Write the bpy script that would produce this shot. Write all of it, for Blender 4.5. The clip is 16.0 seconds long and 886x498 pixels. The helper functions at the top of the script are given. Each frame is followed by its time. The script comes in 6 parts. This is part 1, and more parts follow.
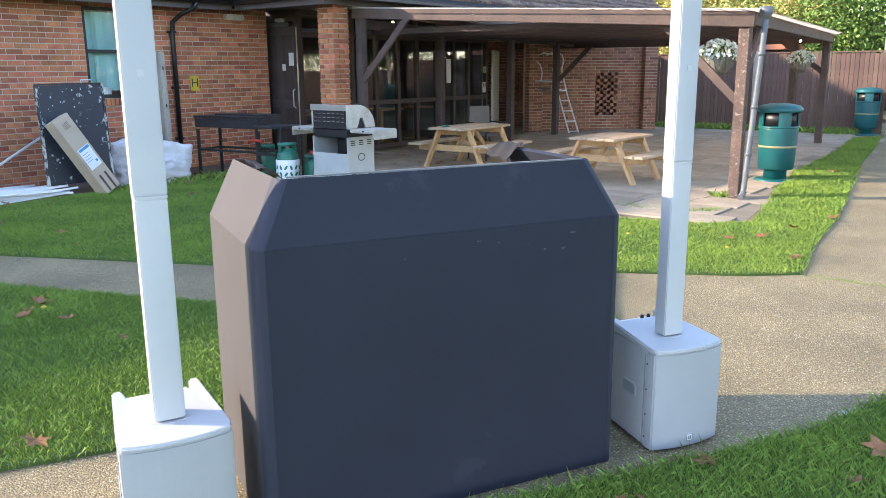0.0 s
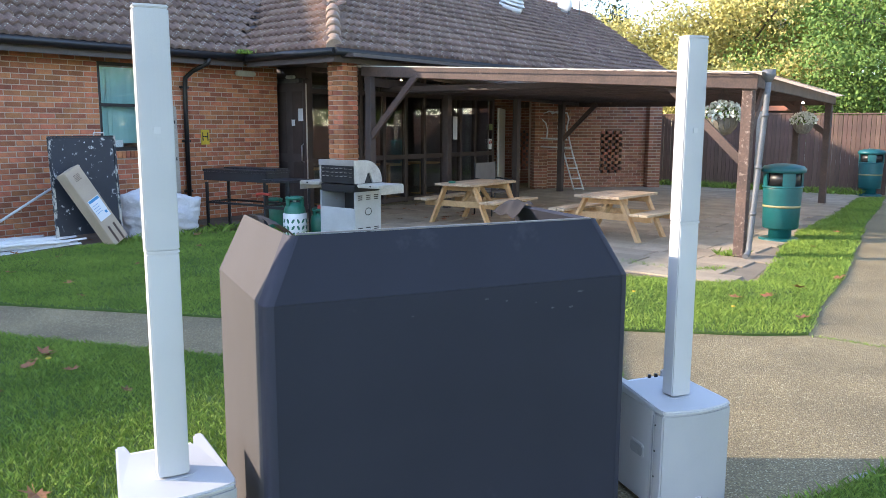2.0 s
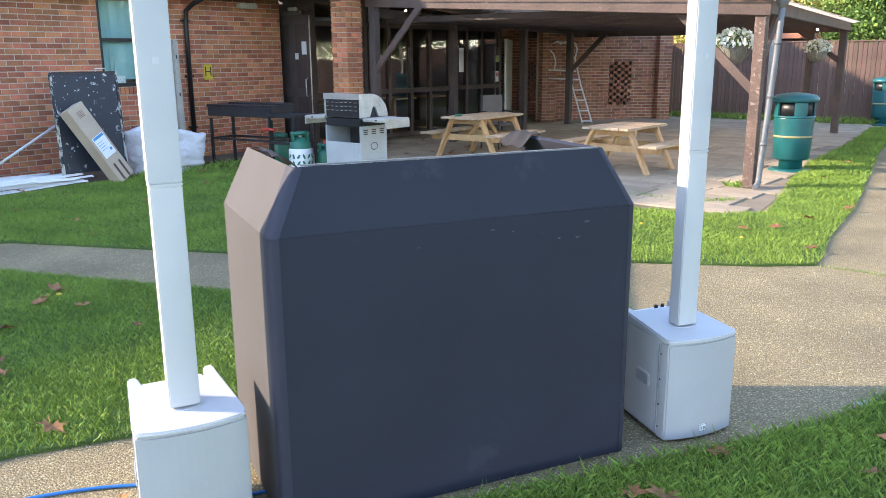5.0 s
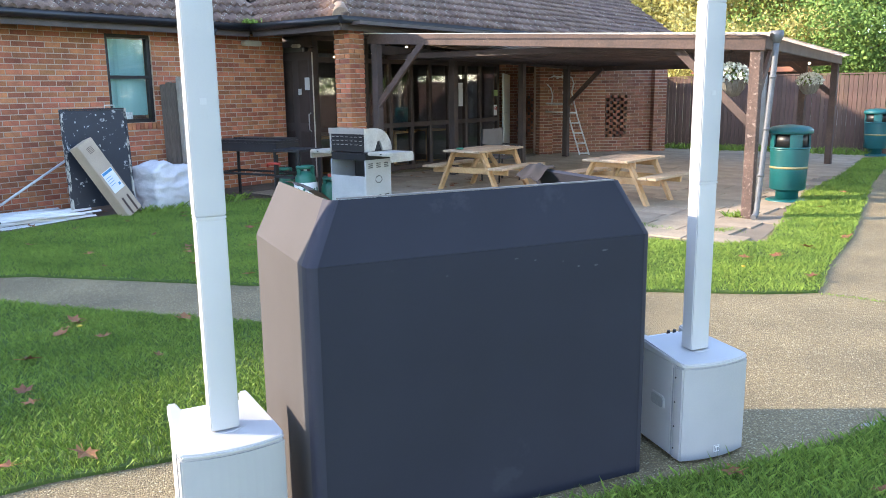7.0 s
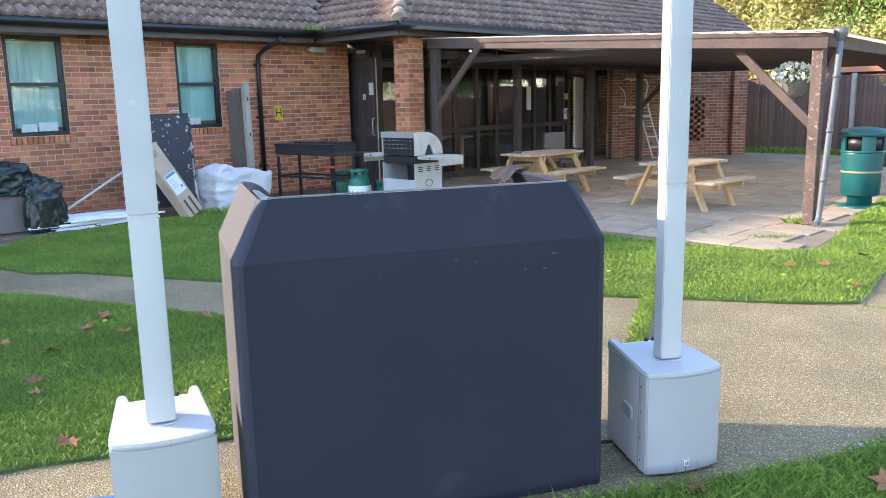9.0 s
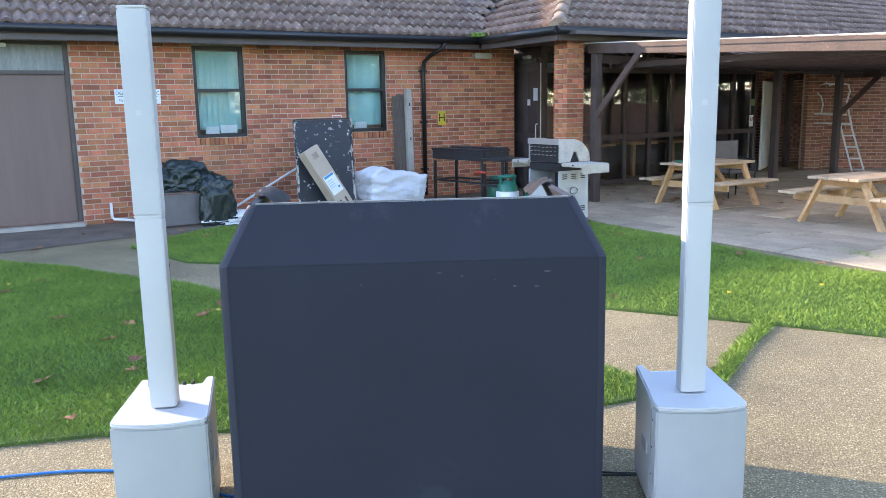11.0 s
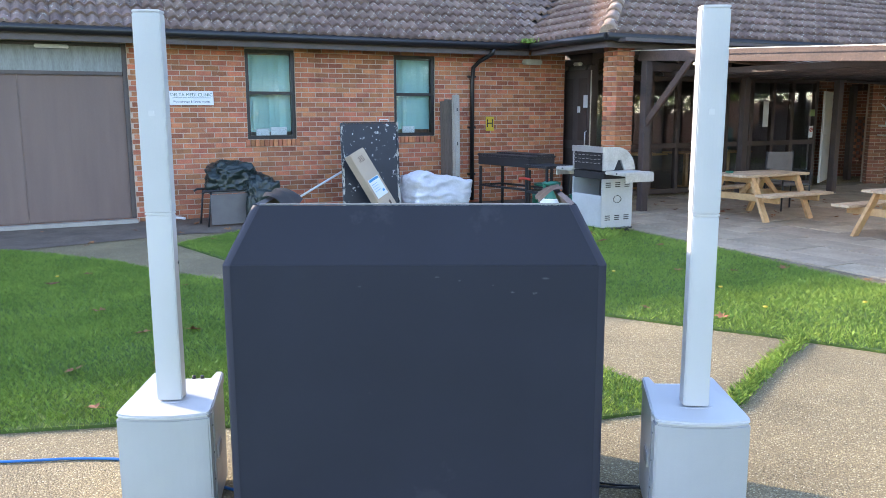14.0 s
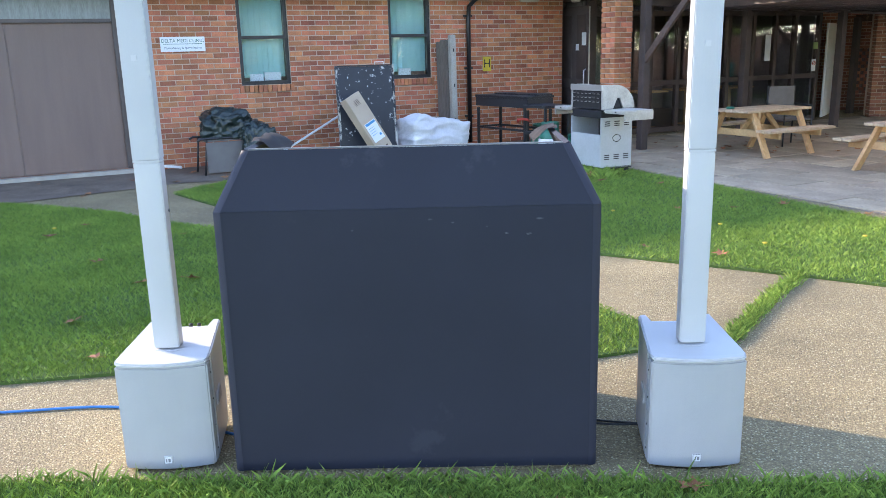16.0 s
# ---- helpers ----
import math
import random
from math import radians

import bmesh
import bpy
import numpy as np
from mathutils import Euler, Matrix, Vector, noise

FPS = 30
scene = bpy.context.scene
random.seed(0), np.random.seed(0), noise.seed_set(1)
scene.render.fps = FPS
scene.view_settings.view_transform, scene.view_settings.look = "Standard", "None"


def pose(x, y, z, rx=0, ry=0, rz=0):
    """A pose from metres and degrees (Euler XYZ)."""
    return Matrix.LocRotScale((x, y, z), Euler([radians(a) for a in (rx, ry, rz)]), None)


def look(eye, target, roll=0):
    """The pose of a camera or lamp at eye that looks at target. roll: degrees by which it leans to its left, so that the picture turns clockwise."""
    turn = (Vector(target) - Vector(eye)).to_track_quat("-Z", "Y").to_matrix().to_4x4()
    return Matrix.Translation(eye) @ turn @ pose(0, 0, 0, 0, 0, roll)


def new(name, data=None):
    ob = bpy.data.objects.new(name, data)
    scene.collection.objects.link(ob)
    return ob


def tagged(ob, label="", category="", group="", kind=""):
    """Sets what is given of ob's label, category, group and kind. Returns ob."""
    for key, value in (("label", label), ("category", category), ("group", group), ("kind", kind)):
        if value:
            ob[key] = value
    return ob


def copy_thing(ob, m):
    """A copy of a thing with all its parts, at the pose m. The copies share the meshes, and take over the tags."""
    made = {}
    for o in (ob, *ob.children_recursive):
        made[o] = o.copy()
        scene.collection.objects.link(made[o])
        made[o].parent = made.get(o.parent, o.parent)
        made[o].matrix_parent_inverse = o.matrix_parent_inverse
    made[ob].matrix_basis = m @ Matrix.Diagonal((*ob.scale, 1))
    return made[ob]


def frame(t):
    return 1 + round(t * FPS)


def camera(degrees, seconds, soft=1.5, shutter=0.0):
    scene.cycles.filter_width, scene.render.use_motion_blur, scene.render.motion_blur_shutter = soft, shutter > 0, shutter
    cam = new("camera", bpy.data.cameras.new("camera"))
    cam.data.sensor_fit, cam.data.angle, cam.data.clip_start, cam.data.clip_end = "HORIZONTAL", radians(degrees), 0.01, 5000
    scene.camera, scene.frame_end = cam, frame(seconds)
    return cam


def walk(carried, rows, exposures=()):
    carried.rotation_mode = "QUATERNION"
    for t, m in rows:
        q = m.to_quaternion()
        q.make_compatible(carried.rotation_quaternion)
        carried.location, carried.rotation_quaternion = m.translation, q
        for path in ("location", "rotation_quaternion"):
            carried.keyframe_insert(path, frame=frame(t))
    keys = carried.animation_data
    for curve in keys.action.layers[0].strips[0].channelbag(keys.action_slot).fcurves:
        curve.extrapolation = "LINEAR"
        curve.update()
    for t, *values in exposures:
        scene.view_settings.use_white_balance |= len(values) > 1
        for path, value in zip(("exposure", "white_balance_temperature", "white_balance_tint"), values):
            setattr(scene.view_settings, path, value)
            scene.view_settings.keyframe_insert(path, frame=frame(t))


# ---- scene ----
cam = camera(57.9, 16.0, soft=0.45)
METRES, EYE, TILT, LEAN, TURN = 2.12, 1.575, 0.0, 0.0, 0.0
ROWS = [
    (0.0, 0.0, 0.0, 0.0, -0.1, -12.76, 0.46),
    (0.5, 0.0037, -0.0046, 0.0083, -0.11, -10.67, 0.54),
    (1.0, 0.0035, -0.0081, 0.0182, -0.07, -7.38, 0.47),
    (1.5, -0.0036, -0.0102, 0.02, 0.12, -6.1, 0.19),
    (2.0, -0.0071, -0.006, 0.0067, 0.33, -8.88, -0.2),
    (2.5, -0.0094, -0.0033, -0.0012, 0.73, -13.14, -0.3),
    (3.0, -0.011, -0.0031, -0.0057, 1.08, -15.05, -0.3),
    (5.5, -0.0026, 0.0018, -0.0016, 0.65, -12.93, 0.54),
    (6.0, -0.0106, -0.0026, -0.0023, 0.57, -12.46, 0.56),
    (6.5, -0.0199, -0.0123, 0.0039, 0.52, -12.02, 0.58),
    (7.0, -0.0556, -0.0655, 0.0073, 0.37, -11.19, 0.74),
    (7.5, -0.0395, -0.1002, 0.0061, 0.15, -10.72, 0.86),
    (8.0, 0.0623, -0.119, -0.0045, 1.95, -10.59, 1.27),
    (8.5, 0.1334, -0.098, -0.01, 5.05, -10.57, 1.93),
    (9.0, 0.2028, -0.04, -0.0056, 6.9, -10.73, 1.24),
    (9.5, 0.3054, -0.0212, -0.0057, 11.48, -10.85, 1.52),
    (12.0, 0.6312, 0.0972, 0.0018, 23.72, -9.88, 0.31),
    (12.5, 0.6467, 0.0933, 0.0048, 24.18, -9.74, 0.36),
    (13.0, 0.6486, 0.0902, 0.0166, 24.47, -8.41, 0.36),
    (13.5, 0.6421, 0.0916, 0.0105, 24.97, -8.25, 0.26),
    (14.0, 0.6423, 0.0933, -0.0021, 25.62, -9.74, 0.17),
    (14.5, 0.6458, 0.1006, -0.0122, 25.87, -12.47, 0.42),
    (15.0, 0.6481, 0.1058, -0.0151, 25.82, -13.4, 0.91),
    (15.5, 0.6489, 0.1069, -0.0132, 25.64, -13.69, 1.27),
    (16.0, 0.6495, 0.1115, -0.0086, 25.48, -13.74, 1.43),
]
walk(cam, [(t, pose(0, 0, EYE, TILT, LEAN, TURN) @ pose(METRES * x, METRES * y, METRES * z, 90 + pitch, roll, yaw)) for t, x, y, z, yaw, pitch, roll in ROWS],
     exposures=[(0, 2.66, 6750, 16), (1.5, 2.31, 6650, 16), (3, 2.7, 6850, 16), (9, 2.71, 6650, 16), (12, 2.77, 6550, 17), (16, 2.75, 6600, 17)])

# ---- world, sun ----
SUN_HEADING, SUN_HEIGHT = -90.0, 21.5
world = bpy.data.worlds.new("world")
scene.world = world
world.use_nodes = True
wn = world.node_tree.nodes
wn.clear()
sky = wn.new("ShaderNodeTexSky")
sky.sky_type, sky.sun_disc = "NISHITA", False
sky.sun_elevation, sky.sun_rotation = radians(SUN_HEIGHT), radians(SUN_HEADING)
sky.dust_density, sky.ozone_density, sky.air_density = 0.25, 1.0, 0.8
w_bg, w_out = wn.new("ShaderNodeBackground"), wn.new("ShaderNodeOutputWorld")
w_bg.inputs["Strength"].default_value = 0.15
world.node_tree.links.new(sky.outputs[0], w_bg.inputs[0])
world.node_tree.links.new(w_bg.outputs[0], w_out.inputs[0])
sun_data = bpy.data.lights.new("sun", "SUN")
sun_data.energy, sun_data.angle, sun_data.color = 1.75, radians(0.8), (1.0, 0.88, 0.7)
sun = new("sun", sun_data)
_h, _e = radians(SUN_HEADING), radians(SUN_HEIGHT)
sun.matrix_basis = look((math.sin(_h) * 30 * math.cos(_e), math.cos(_h) * 30 * math.cos(_e), 30 * math.sin(_e)), (0, 0, 0))


# ---- materials ----
def mat(name, a, b=None, rough=0.7, metal=0.0, scale=8.0, fine=90.0, bump=0.15, dist=0.01, spot=None, spot_at=0.62, spot_scale=3.0,
        per=0.0, stretch=(1, 1, 1), spec=0.5, coat=0.0, gen="Object"):
    """Two-scale noise between colours a and b, optional spots, a shift of value per object or island, and fine relief."""
    m = bpy.data.materials.new(name)
    m.use_nodes = True
    nt = m.node_tree
    n, l = nt.nodes, nt.links
    p = n["Principled BSDF"]
    b = b or tuple(0.75 * c for c in a)
    tc = n.new("ShaderNodeTexCoord")
    mp = n.new("ShaderNodeMapping")
    mp.inputs["Scale"].default_value = stretch
    l.new(tc.outputs[gen], mp.inputs[0])
    n1, n2 = n.new("ShaderNodeTexNoise"), n.new("ShaderNodeTexNoise")
    n1.inputs["Scale"].default_value, n1.inputs["Detail"].default_value = scale, 5
    n2.inputs["Scale"].default_value, n2.inputs["Detail"].default_value = fine, 3
    for q in (n1, n2):
        l.new(mp.outputs[0], q.inputs["Vector"])
    add = n.new("ShaderNodeMath")
    add.operation = "MULTIPLY_ADD"
    add.inputs[1].default_value = 0.45
    l.new(n2.outputs[0], add.inputs[0])
    half = n.new("ShaderNodeMath")
    half.operation = "MULTIPLY"
    half.inputs[1].default_value = 0.6
    l.new(n1.outputs[0], half.inputs[0])
    l.new(half.outputs[0], add.inputs[2])
    ramp = n.new("ShaderNodeValToRGB")
    ramp.color_ramp.elements[0].position, ramp.color_ramp.elements[1].position = 0.36, 0.68
    ramp.color_ramp.elements[0].color, ramp.color_ramp.elements[1].color = (*b, 1), (*a, 1)
    l.new(add.outputs[0], ramp.inputs[0])
    col = ramp.outputs[0]
    if per:
        oi, ge = n.new("ShaderNodeObjectInfo"), n.new("ShaderNodeNewGeometry")
        sm = n.new("ShaderNodeMath")
        sm.operation = "ADD"
        l.new(oi.outputs["Random"], sm.inputs[0])
        l.new(ge.outputs["Random Per Island"], sm.inputs[1])
        fr = n.new("ShaderNodeMath")
        fr.operation = "FRACT"
        l.new(sm.outputs[0], fr.inputs[0])
        mr = n.new("ShaderNodeMapRange")
        mr.inputs["To Min"].default_value, mr.inputs["To Max"].default_value = 1 - per, 1 + per
        l.new(fr.outputs[0], mr.inputs["Value"])
        hs = n.new("ShaderNodeHueSaturation")
        l.new(mr.outputs[0], hs.inputs["Value"])
        mh = n.new("ShaderNodeMapRange")
        mh.inputs["To Min"].default_value, mh.inputs["To Max"].default_value = 0.5 - 0.008 * min(1, per * 3), 0.5 + 0.015 * min(1, per * 3)
        f7 = n.new("ShaderNodeMath")
        f7.operation = "MULTIPLY"
        f7.inputs[1].default_value = 7.31
        l.new(fr.outputs[0], f7.inputs[0])
        f8 = n.new("ShaderNodeMath")
        f8.operation = "FRACT"
        l.new(f7.outputs[0], f8.inputs[0])
        l.new(f8.outputs[0], mh.inputs["Value"])
        l.new(mh.outputs[0], hs.inputs["Hue"])
        l.new(col, hs.inputs["Color"])
        col = hs.outputs[0]
    if spot:
        n3 = n.new("ShaderNodeTexNoise")
        n3.inputs["Scale"].default_value, n3.inputs["Detail"].default_value, n3.inputs["Roughness"].default_value = spot_scale, 8, 0.7
        l.new(mp.outputs[0], n3.inputs["Vector"])
        r3 = n.new("ShaderNodeValToRGB")
        r3.color_ramp.elements[0].position, r3.color_ramp.elements[1].position = spot_at, spot_at + 0.05
        l.new(n3.outputs[0], r3.inputs[0])
        mx = n.new("ShaderNodeMixRGB")
        mx.inputs[2].default_value = (*spot, 1)
        l.new(r3.outputs[0], mx.inputs[0])
        l.new(col, mx.inputs[1])
        col = mx.outputs[0]
    l.new(col, p.inputs["Base Color"])
    p.inputs["Roughness"].default_value, p.inputs["Metallic"].default_value = rough, metal
    p.inputs["Specular IOR Level"].default_value, p.inputs["Coat Weight"].default_value = spec, coat
    if bump:
        bp = n.new("ShaderNodeBump")
        bp.inputs["Strength"].default_value, bp.inputs["Distance"].default_value = bump, dist
        l.new(add.outputs[0], bp.inputs["Height"])
        l.new(bp.outputs[0], p.inputs["Normal"])
    return m


def aggregate(name, stones, mortar, size, bump=0.5):
    """Exposed-aggregate concrete: pebbles of many tones in a paler matrix, with stains."""
    m = bpy.data.materials.new(name)
    m.use_nodes = True
    n, l = m.node_tree.nodes, m.node_tree.links
    p = n["Principled BSDF"]
    tc = n.new("ShaderNodeTexCoord")
    v = n.new("ShaderNodeTexVoronoi")
    v.inputs["Scale"].default_value = size
    l.new(tc.outputs["Object"], v.inputs["Vector"])
    ramp = n.new("ShaderNodeValToRGB")
    sep = n.new("ShaderNodeSeparateColor")
    l.new(v.outputs["Color"], sep.inputs[0])
    ramp.color_ramp.elements[0].color, ramp.color_ramp.elements[1].color = (*stones[0], 1), (*stones[-1], 1)
    for i, c in enumerate(stones[1:-1], 1):
        ramp.color_ramp.elements.new(i / (len(stones) - 1)).color = (*c, 1)
    l.new(sep.outputs[0], ramp.inputs[0])
    edge = n.new("ShaderNodeValToRGB")
    edge.color_ramp.elements[0].position, edge.color_ramp.elements[1].position = 0.42, 0.62
    l.new(v.outputs["Distance"], edge.inputs[0])
    mx = n.new("ShaderNodeMixRGB")
    mx.inputs[2].default_value = (*mortar, 1)
    l.new(edge.outputs[0], mx.inputs[0])
    l.new(ramp.outputs[0], mx.inputs[1])
    big = n.new("ShaderNodeTexNoise")
    big.inputs["Scale"].default_value, big.inputs["Detail"].default_value = 1.3, 7
    l.new(tc.outputs["Object"], big.inputs["Vector"])
    mr = n.new("ShaderNodeMapRange")
    mr.inputs["From Min"].default_value, mr.inputs["From Max"].default_value = 0.3, 0.7
    mr.inputs["To Min"].default_value, mr.inputs["To Max"].default_value = 0.72, 1.18
    l.new(big.outputs[0], mr.inputs["Value"])
    hs = n.new("ShaderNodeHueSaturation")
    l.new(mr.outputs[0], hs.inputs["Value"])
    l.new(mx.outputs[0], hs.inputs["Color"])
    l.new(hs.outputs[0], p.inputs["Base Color"])
    p.inputs["Roughness"].default_value = 0.85
    bp = n.new("ShaderNodeBump")
    bp.inputs["Strength"].default_value, bp.inputs["Distance"].default_value, bp.invert = bump, 0.006, True
    l.new(v.outputs["Distance"], bp.inputs["Height"])
    l.new(bp.outputs[0], p.inputs["Normal"])
    return m


def glass(name, tint=(0.9, 0.95, 0.95), rough=0.0):
    m = bpy.data.materials.new(name)
    m.use_nodes = True
    p = m.node_tree.nodes["Principled BSDF"]
    p.inputs["Base Color"].default_value = (*tint, 1)
    p.inputs["Roughness"].default_value, p.inputs["Transmission Weight"].default_value, p.inputs["IOR"].default_value = rough, 1.0, 1.45
    return m


def glow(name, col, power):
    m = bpy.data.materials.new(name)
    m.use_nodes = True
    p = m.node_tree.nodes["Principled BSDF"]
    p.inputs["Base Color"].default_value = (*col, 1)
    p.inputs["Emission Color"].default_value, p.inputs["Emission Strength"].default_value = (*col, 1), power
    return m


BRICK = mat("red_brick", (0.5, 0.172, 0.08), (0.29, 0.098, 0.055), 0.85, scale=6, fine=60, bump=0.3, per=0.34, spot=(0.36, 0.25, 0.19), spot_at=0.64, spot_scale=9)
MORTAR = mat("mortar", (0.54, 0.42, 0.33), (0.41, 0.31, 0.24), 0.95, scale=5, fine=120, bump=0.2)
BRICK_OLD = mat("weathered_brick", (0.36, 0.15, 0.09), (0.21, 0.09, 0.06), 0.9, scale=5, fine=60, bump=0.3, per=0.3)
TILE = mat("concrete_roof_tile", (0.25, 0.17, 0.135), (0.13, 0.09, 0.076), 0.95, scale=7, fine=50, bump=0.35, per=0.22, spot=(0.42, 0.39, 0.33), spot_at=0.595, spot_scale=11, spec=0.2)
TILE_RED = mat("brown_roof_tile", (0.23, 0.145, 0.11), (0.12, 0.08, 0.066), 0.95, scale=7, fine=50, bump=0.35, per=0.22, spot=(0.42, 0.39, 0.33), spot_at=0.6, spot_scale=11, spec=0.2)
RIDGE = mat("ridge_tile", (0.37, 0.26, 0.19), (0.24, 0.165, 0.12), 0.9, scale=6, fine=50, bump=0.3, per=0.15, spot=(0.5, 0.45, 0.36), spot_at=0.6, spot_scale=6)
FASCIA = mat("dark_painted_wood", (0.095, 0.073, 0.066), (0.06, 0.048, 0.045), 0.55, scale=4, fine=60, bump=0.1)
BLACK_PLASTIC = mat("black_plastic", (0.016, 0.016, 0.018), (0.01, 0.01, 0.011), 0.4, scale=10, fine=90, bump=0.04)
STAINED = mat("stained_timber", (0.118, 0.072, 0.054), (0.058, 0.037, 0.03), 0.75, scale=3, fine=40, bump=0.3, stretch=(1, 1, 1), spot=(0.24, 0.16, 0.11), spot_at=0.63, spot_scale=6)
WORN_STAIN = mat("peeling_stained_timber", (0.16, 0.098, 0.072), (0.075, 0.047, 0.038), 0.8, scale=3, fine=40, bump=0.35, spot=(0.29, 0.215, 0.17), spot_at=0.57, spot_scale=30)
DARK_TIMBER = mat("dark_timber", (0.085, 0.06, 0.052), (0.05, 0.037, 0.034), 0.7, scale=4, fine=50, bump=0.2)
PINE = mat("pine_board", (0.62, 0.39, 0.19), (0.44, 0.25, 0.11), 0.65, scale=5, fine=30, bump=0.2, per=0.14)
PINE_GREY = mat("weathered_board", (0.56, 0.42, 0.28), (0.38, 0.26, 0.16), 0.8, scale=5, fine=40, bump=0.25, per=0.14)
FENCE = mat("fence_board", (0.165, 0.095, 0.073), (0.08, 0.05, 0.042), 0.85, scale=3, fine=30, bump=0.3, per=0.2, stretch=(1, 1, 0.15))
CONCRETE = mat("cast_concrete", (0.42, 0.39, 0.34), (0.28, 0.25, 0.21), 0.9, scale=4, fine=70, bump=0.3, spot=(0.2, 0.2, 0.16), spot_at=0.64)
SLAB = mat("paving_slab", (0.43, 0.34, 0.235), (0.27, 0.21, 0.145), 0.95, scale=2.2, fine=45, bump=0.3, per=0.14, spot=(0.17, 0.15, 0.12), spot_at=0.63, spot_scale=2)
SOIL = mat("bare_soil", (0.2, 0.152, 0.11), (0.1, 0.076, 0.056), 0.95, scale=3, fine=40, bump=0.8, dist=0.03, spot=(0.17, 0.13, 0.09), spot_at=0.6, spot_scale=9)
PATH = aggregate("aggregate_concrete", [(0.1, 0.074, 0.037), (0.3, 0.227, 0.112), (0.4, 0.316, 0.162), (0.185, 0.138, 0.07), (0.58, 0.5, 0.31)], (0.21, 0.158, 0.08), 118, 1.0)
JOINT = mat("sandy_joint", (0.27, 0.215, 0.15), (0.17, 0.135, 0.095), 0.95, scale=2, fine=60, bump=0.4)
TURF = mat("turf", (0.085, 0.145, 0.024), (0.05, 0.09, 0.016), 0.95, scale=2.5, fine=160, bump=0.9, dist=0.02)
BLADE = mat("grass_blade", (0.25, 0.345, 0.06), (0.125, 0.2, 0.036), 0.7, scale=1.6, fine=25, bump=0, per=0.38, spec=0.2)
MEADOW = mat("far_ground", (0.09, 0.13, 0.04), (0.05, 0.075, 0.025), 0.95, scale=0.3, fine=6, bump=0.3)
WHITE = mat("white_textured_paint", (0.5, 0.495, 0.49), (0.465, 0.462, 0.458), 0.42, scale=3, fine=420, bump=0.1, dist=0.002)
GRILLE = mat("white_perforated_grille", (0.4, 0.4, 0.4), (0.32, 0.322, 0.325), 0.5, scale=3, fine=520, bump=0.35, dist=0.003)
FINE_GRILLE = mat("white_fine_grille", (0.47, 0.468, 0.465), (0.4, 0.4, 0.4), 0.45, scale=3, fine=520, bump=0.2, dist=0.002)
GREY_MARK = mat("grey_mark", (0.22, 0.235, 0.25), rough=0.4, bump=0)
CLOTH = mat("black_stretch_cloth", (0.0178, 0.0196, 0.0315), (0.0132, 0.0146, 0.024), 0.8, scale=2.5, fine=600, bump=0.2, dist=0.012, spec=0.42, spot=(0.026, 0.028, 0.04), spot_at=0.62, spot_scale=2.2)
# painted spots of bright background light showing through the booth cloth
GLINT = mat("pale_glint", (0.1, 0.1, 0.11), (0.03, 0.03, 0.04), 0.9, scale=40, fine=200, bump=0.1)
CLOTH_SEAM = mat("black_cloth_hem", (0.02, 0.021, 0.037), (0.015, 0.016, 0.029), 0.7, scale=3, fine=500, bump=0.1, dist=0.002)
# booth cloth again, paler: the sun on it is put into the colour
CLOTH_LIT = mat("sunlit_grey_cloth", (0.07, 0.062, 0.061), (0.058, 0.052, 0.051), 0.8, scale=3, fine=300, bump=0.15, dist=0.002)
STEEL = mat("brushed_steel", (0.72, 0.72, 0.7), (0.55, 0.55, 0.53), 0.35, 0.85, scale=4, fine=70, bump=0.08)
ALLOY = mat("cast_alloy", (0.62, 0.6, 0.55), (0.42, 0.4, 0.36), 0.5, 0.5, scale=6, fine=60, bump=0.1)
PANEL_GREY = mat("grey_sheet_steel", (0.55, 0.57, 0.58), (0.45, 0.47, 0.48), 0.45, 0.3, scale=4, fine=60, bump=0.06)
EDGE_GREY = mat("dull_metal_edge", (0.2, 0.2, 0.2), (0.13, 0.13, 0.13), 0.6, 0.2, scale=5, fine=60, bump=0.1)
GALV = mat("galvanised_pipe", (0.17, 0.175, 0.18), (0.11, 0.115, 0.12), 0.5, 0.15, scale=8, fine=60, bump=0.1)
BLACK_STEEL = mat("black_enamel", (0.02, 0.021, 0.025), (0.012, 0.012, 0.014), 0.45, scale=6, fine=60, bump=0.12)
BIN_GREEN = mat("dark_green_plastic", (0.006, 0.112, 0.116), (0.004, 0.08, 0.084), 0.38, scale=4, fine=60, bump=0.08, spot=(0.05, 0.17, 0.13), spot_at=0.68, spot_scale=4)
BIN_BLUE = mat("blue_green_plastic", (0.008, 0.115, 0.125), (0.006, 0.085, 0.095), 0.4, scale=4, fine=60, bump=0.08)
GOLD = mat("faded_gold_band", (0.3, 0.27, 0.13), rough=0.5, bump=0)
GAS_GREEN = mat("gas_green_paint", (0.02, 0.17, 0.11), (0.012, 0.11, 0.075), 0.4, scale=6, fine=60, bump=0.08)
RED = mat("red_plastic", (0.5, 0.05, 0.03), rough=0.4, bump=0.03)
ORANGE = mat("orange_hose", (0.7, 0.22, 0.05), rough=0.5, bump=0.03)
CARTON = mat("brown_cardboard", (0.5, 0.4, 0.3), (0.4, 0.31, 0.23), 0.85, scale=3, fine=60, bump=0.1)
PAPER = mat("white_paper", (0.75, 0.77, 0.78), (0.68, 0.7, 0.72), 0.7, scale=6, fine=60, bump=0.02)
BLUE = mat("blue_ink", (0.05, 0.28, 0.55), rough=0.6, bump=0)
BOARD = mat("chipped_black_paint", (0.026, 0.031, 0.045), (0.017, 0.021, 0.031), 0.5, scale=4, fine=60, bump=0.15, spot=(0.55, 0.56, 0.55), spot_at=0.6, spot_scale=9)
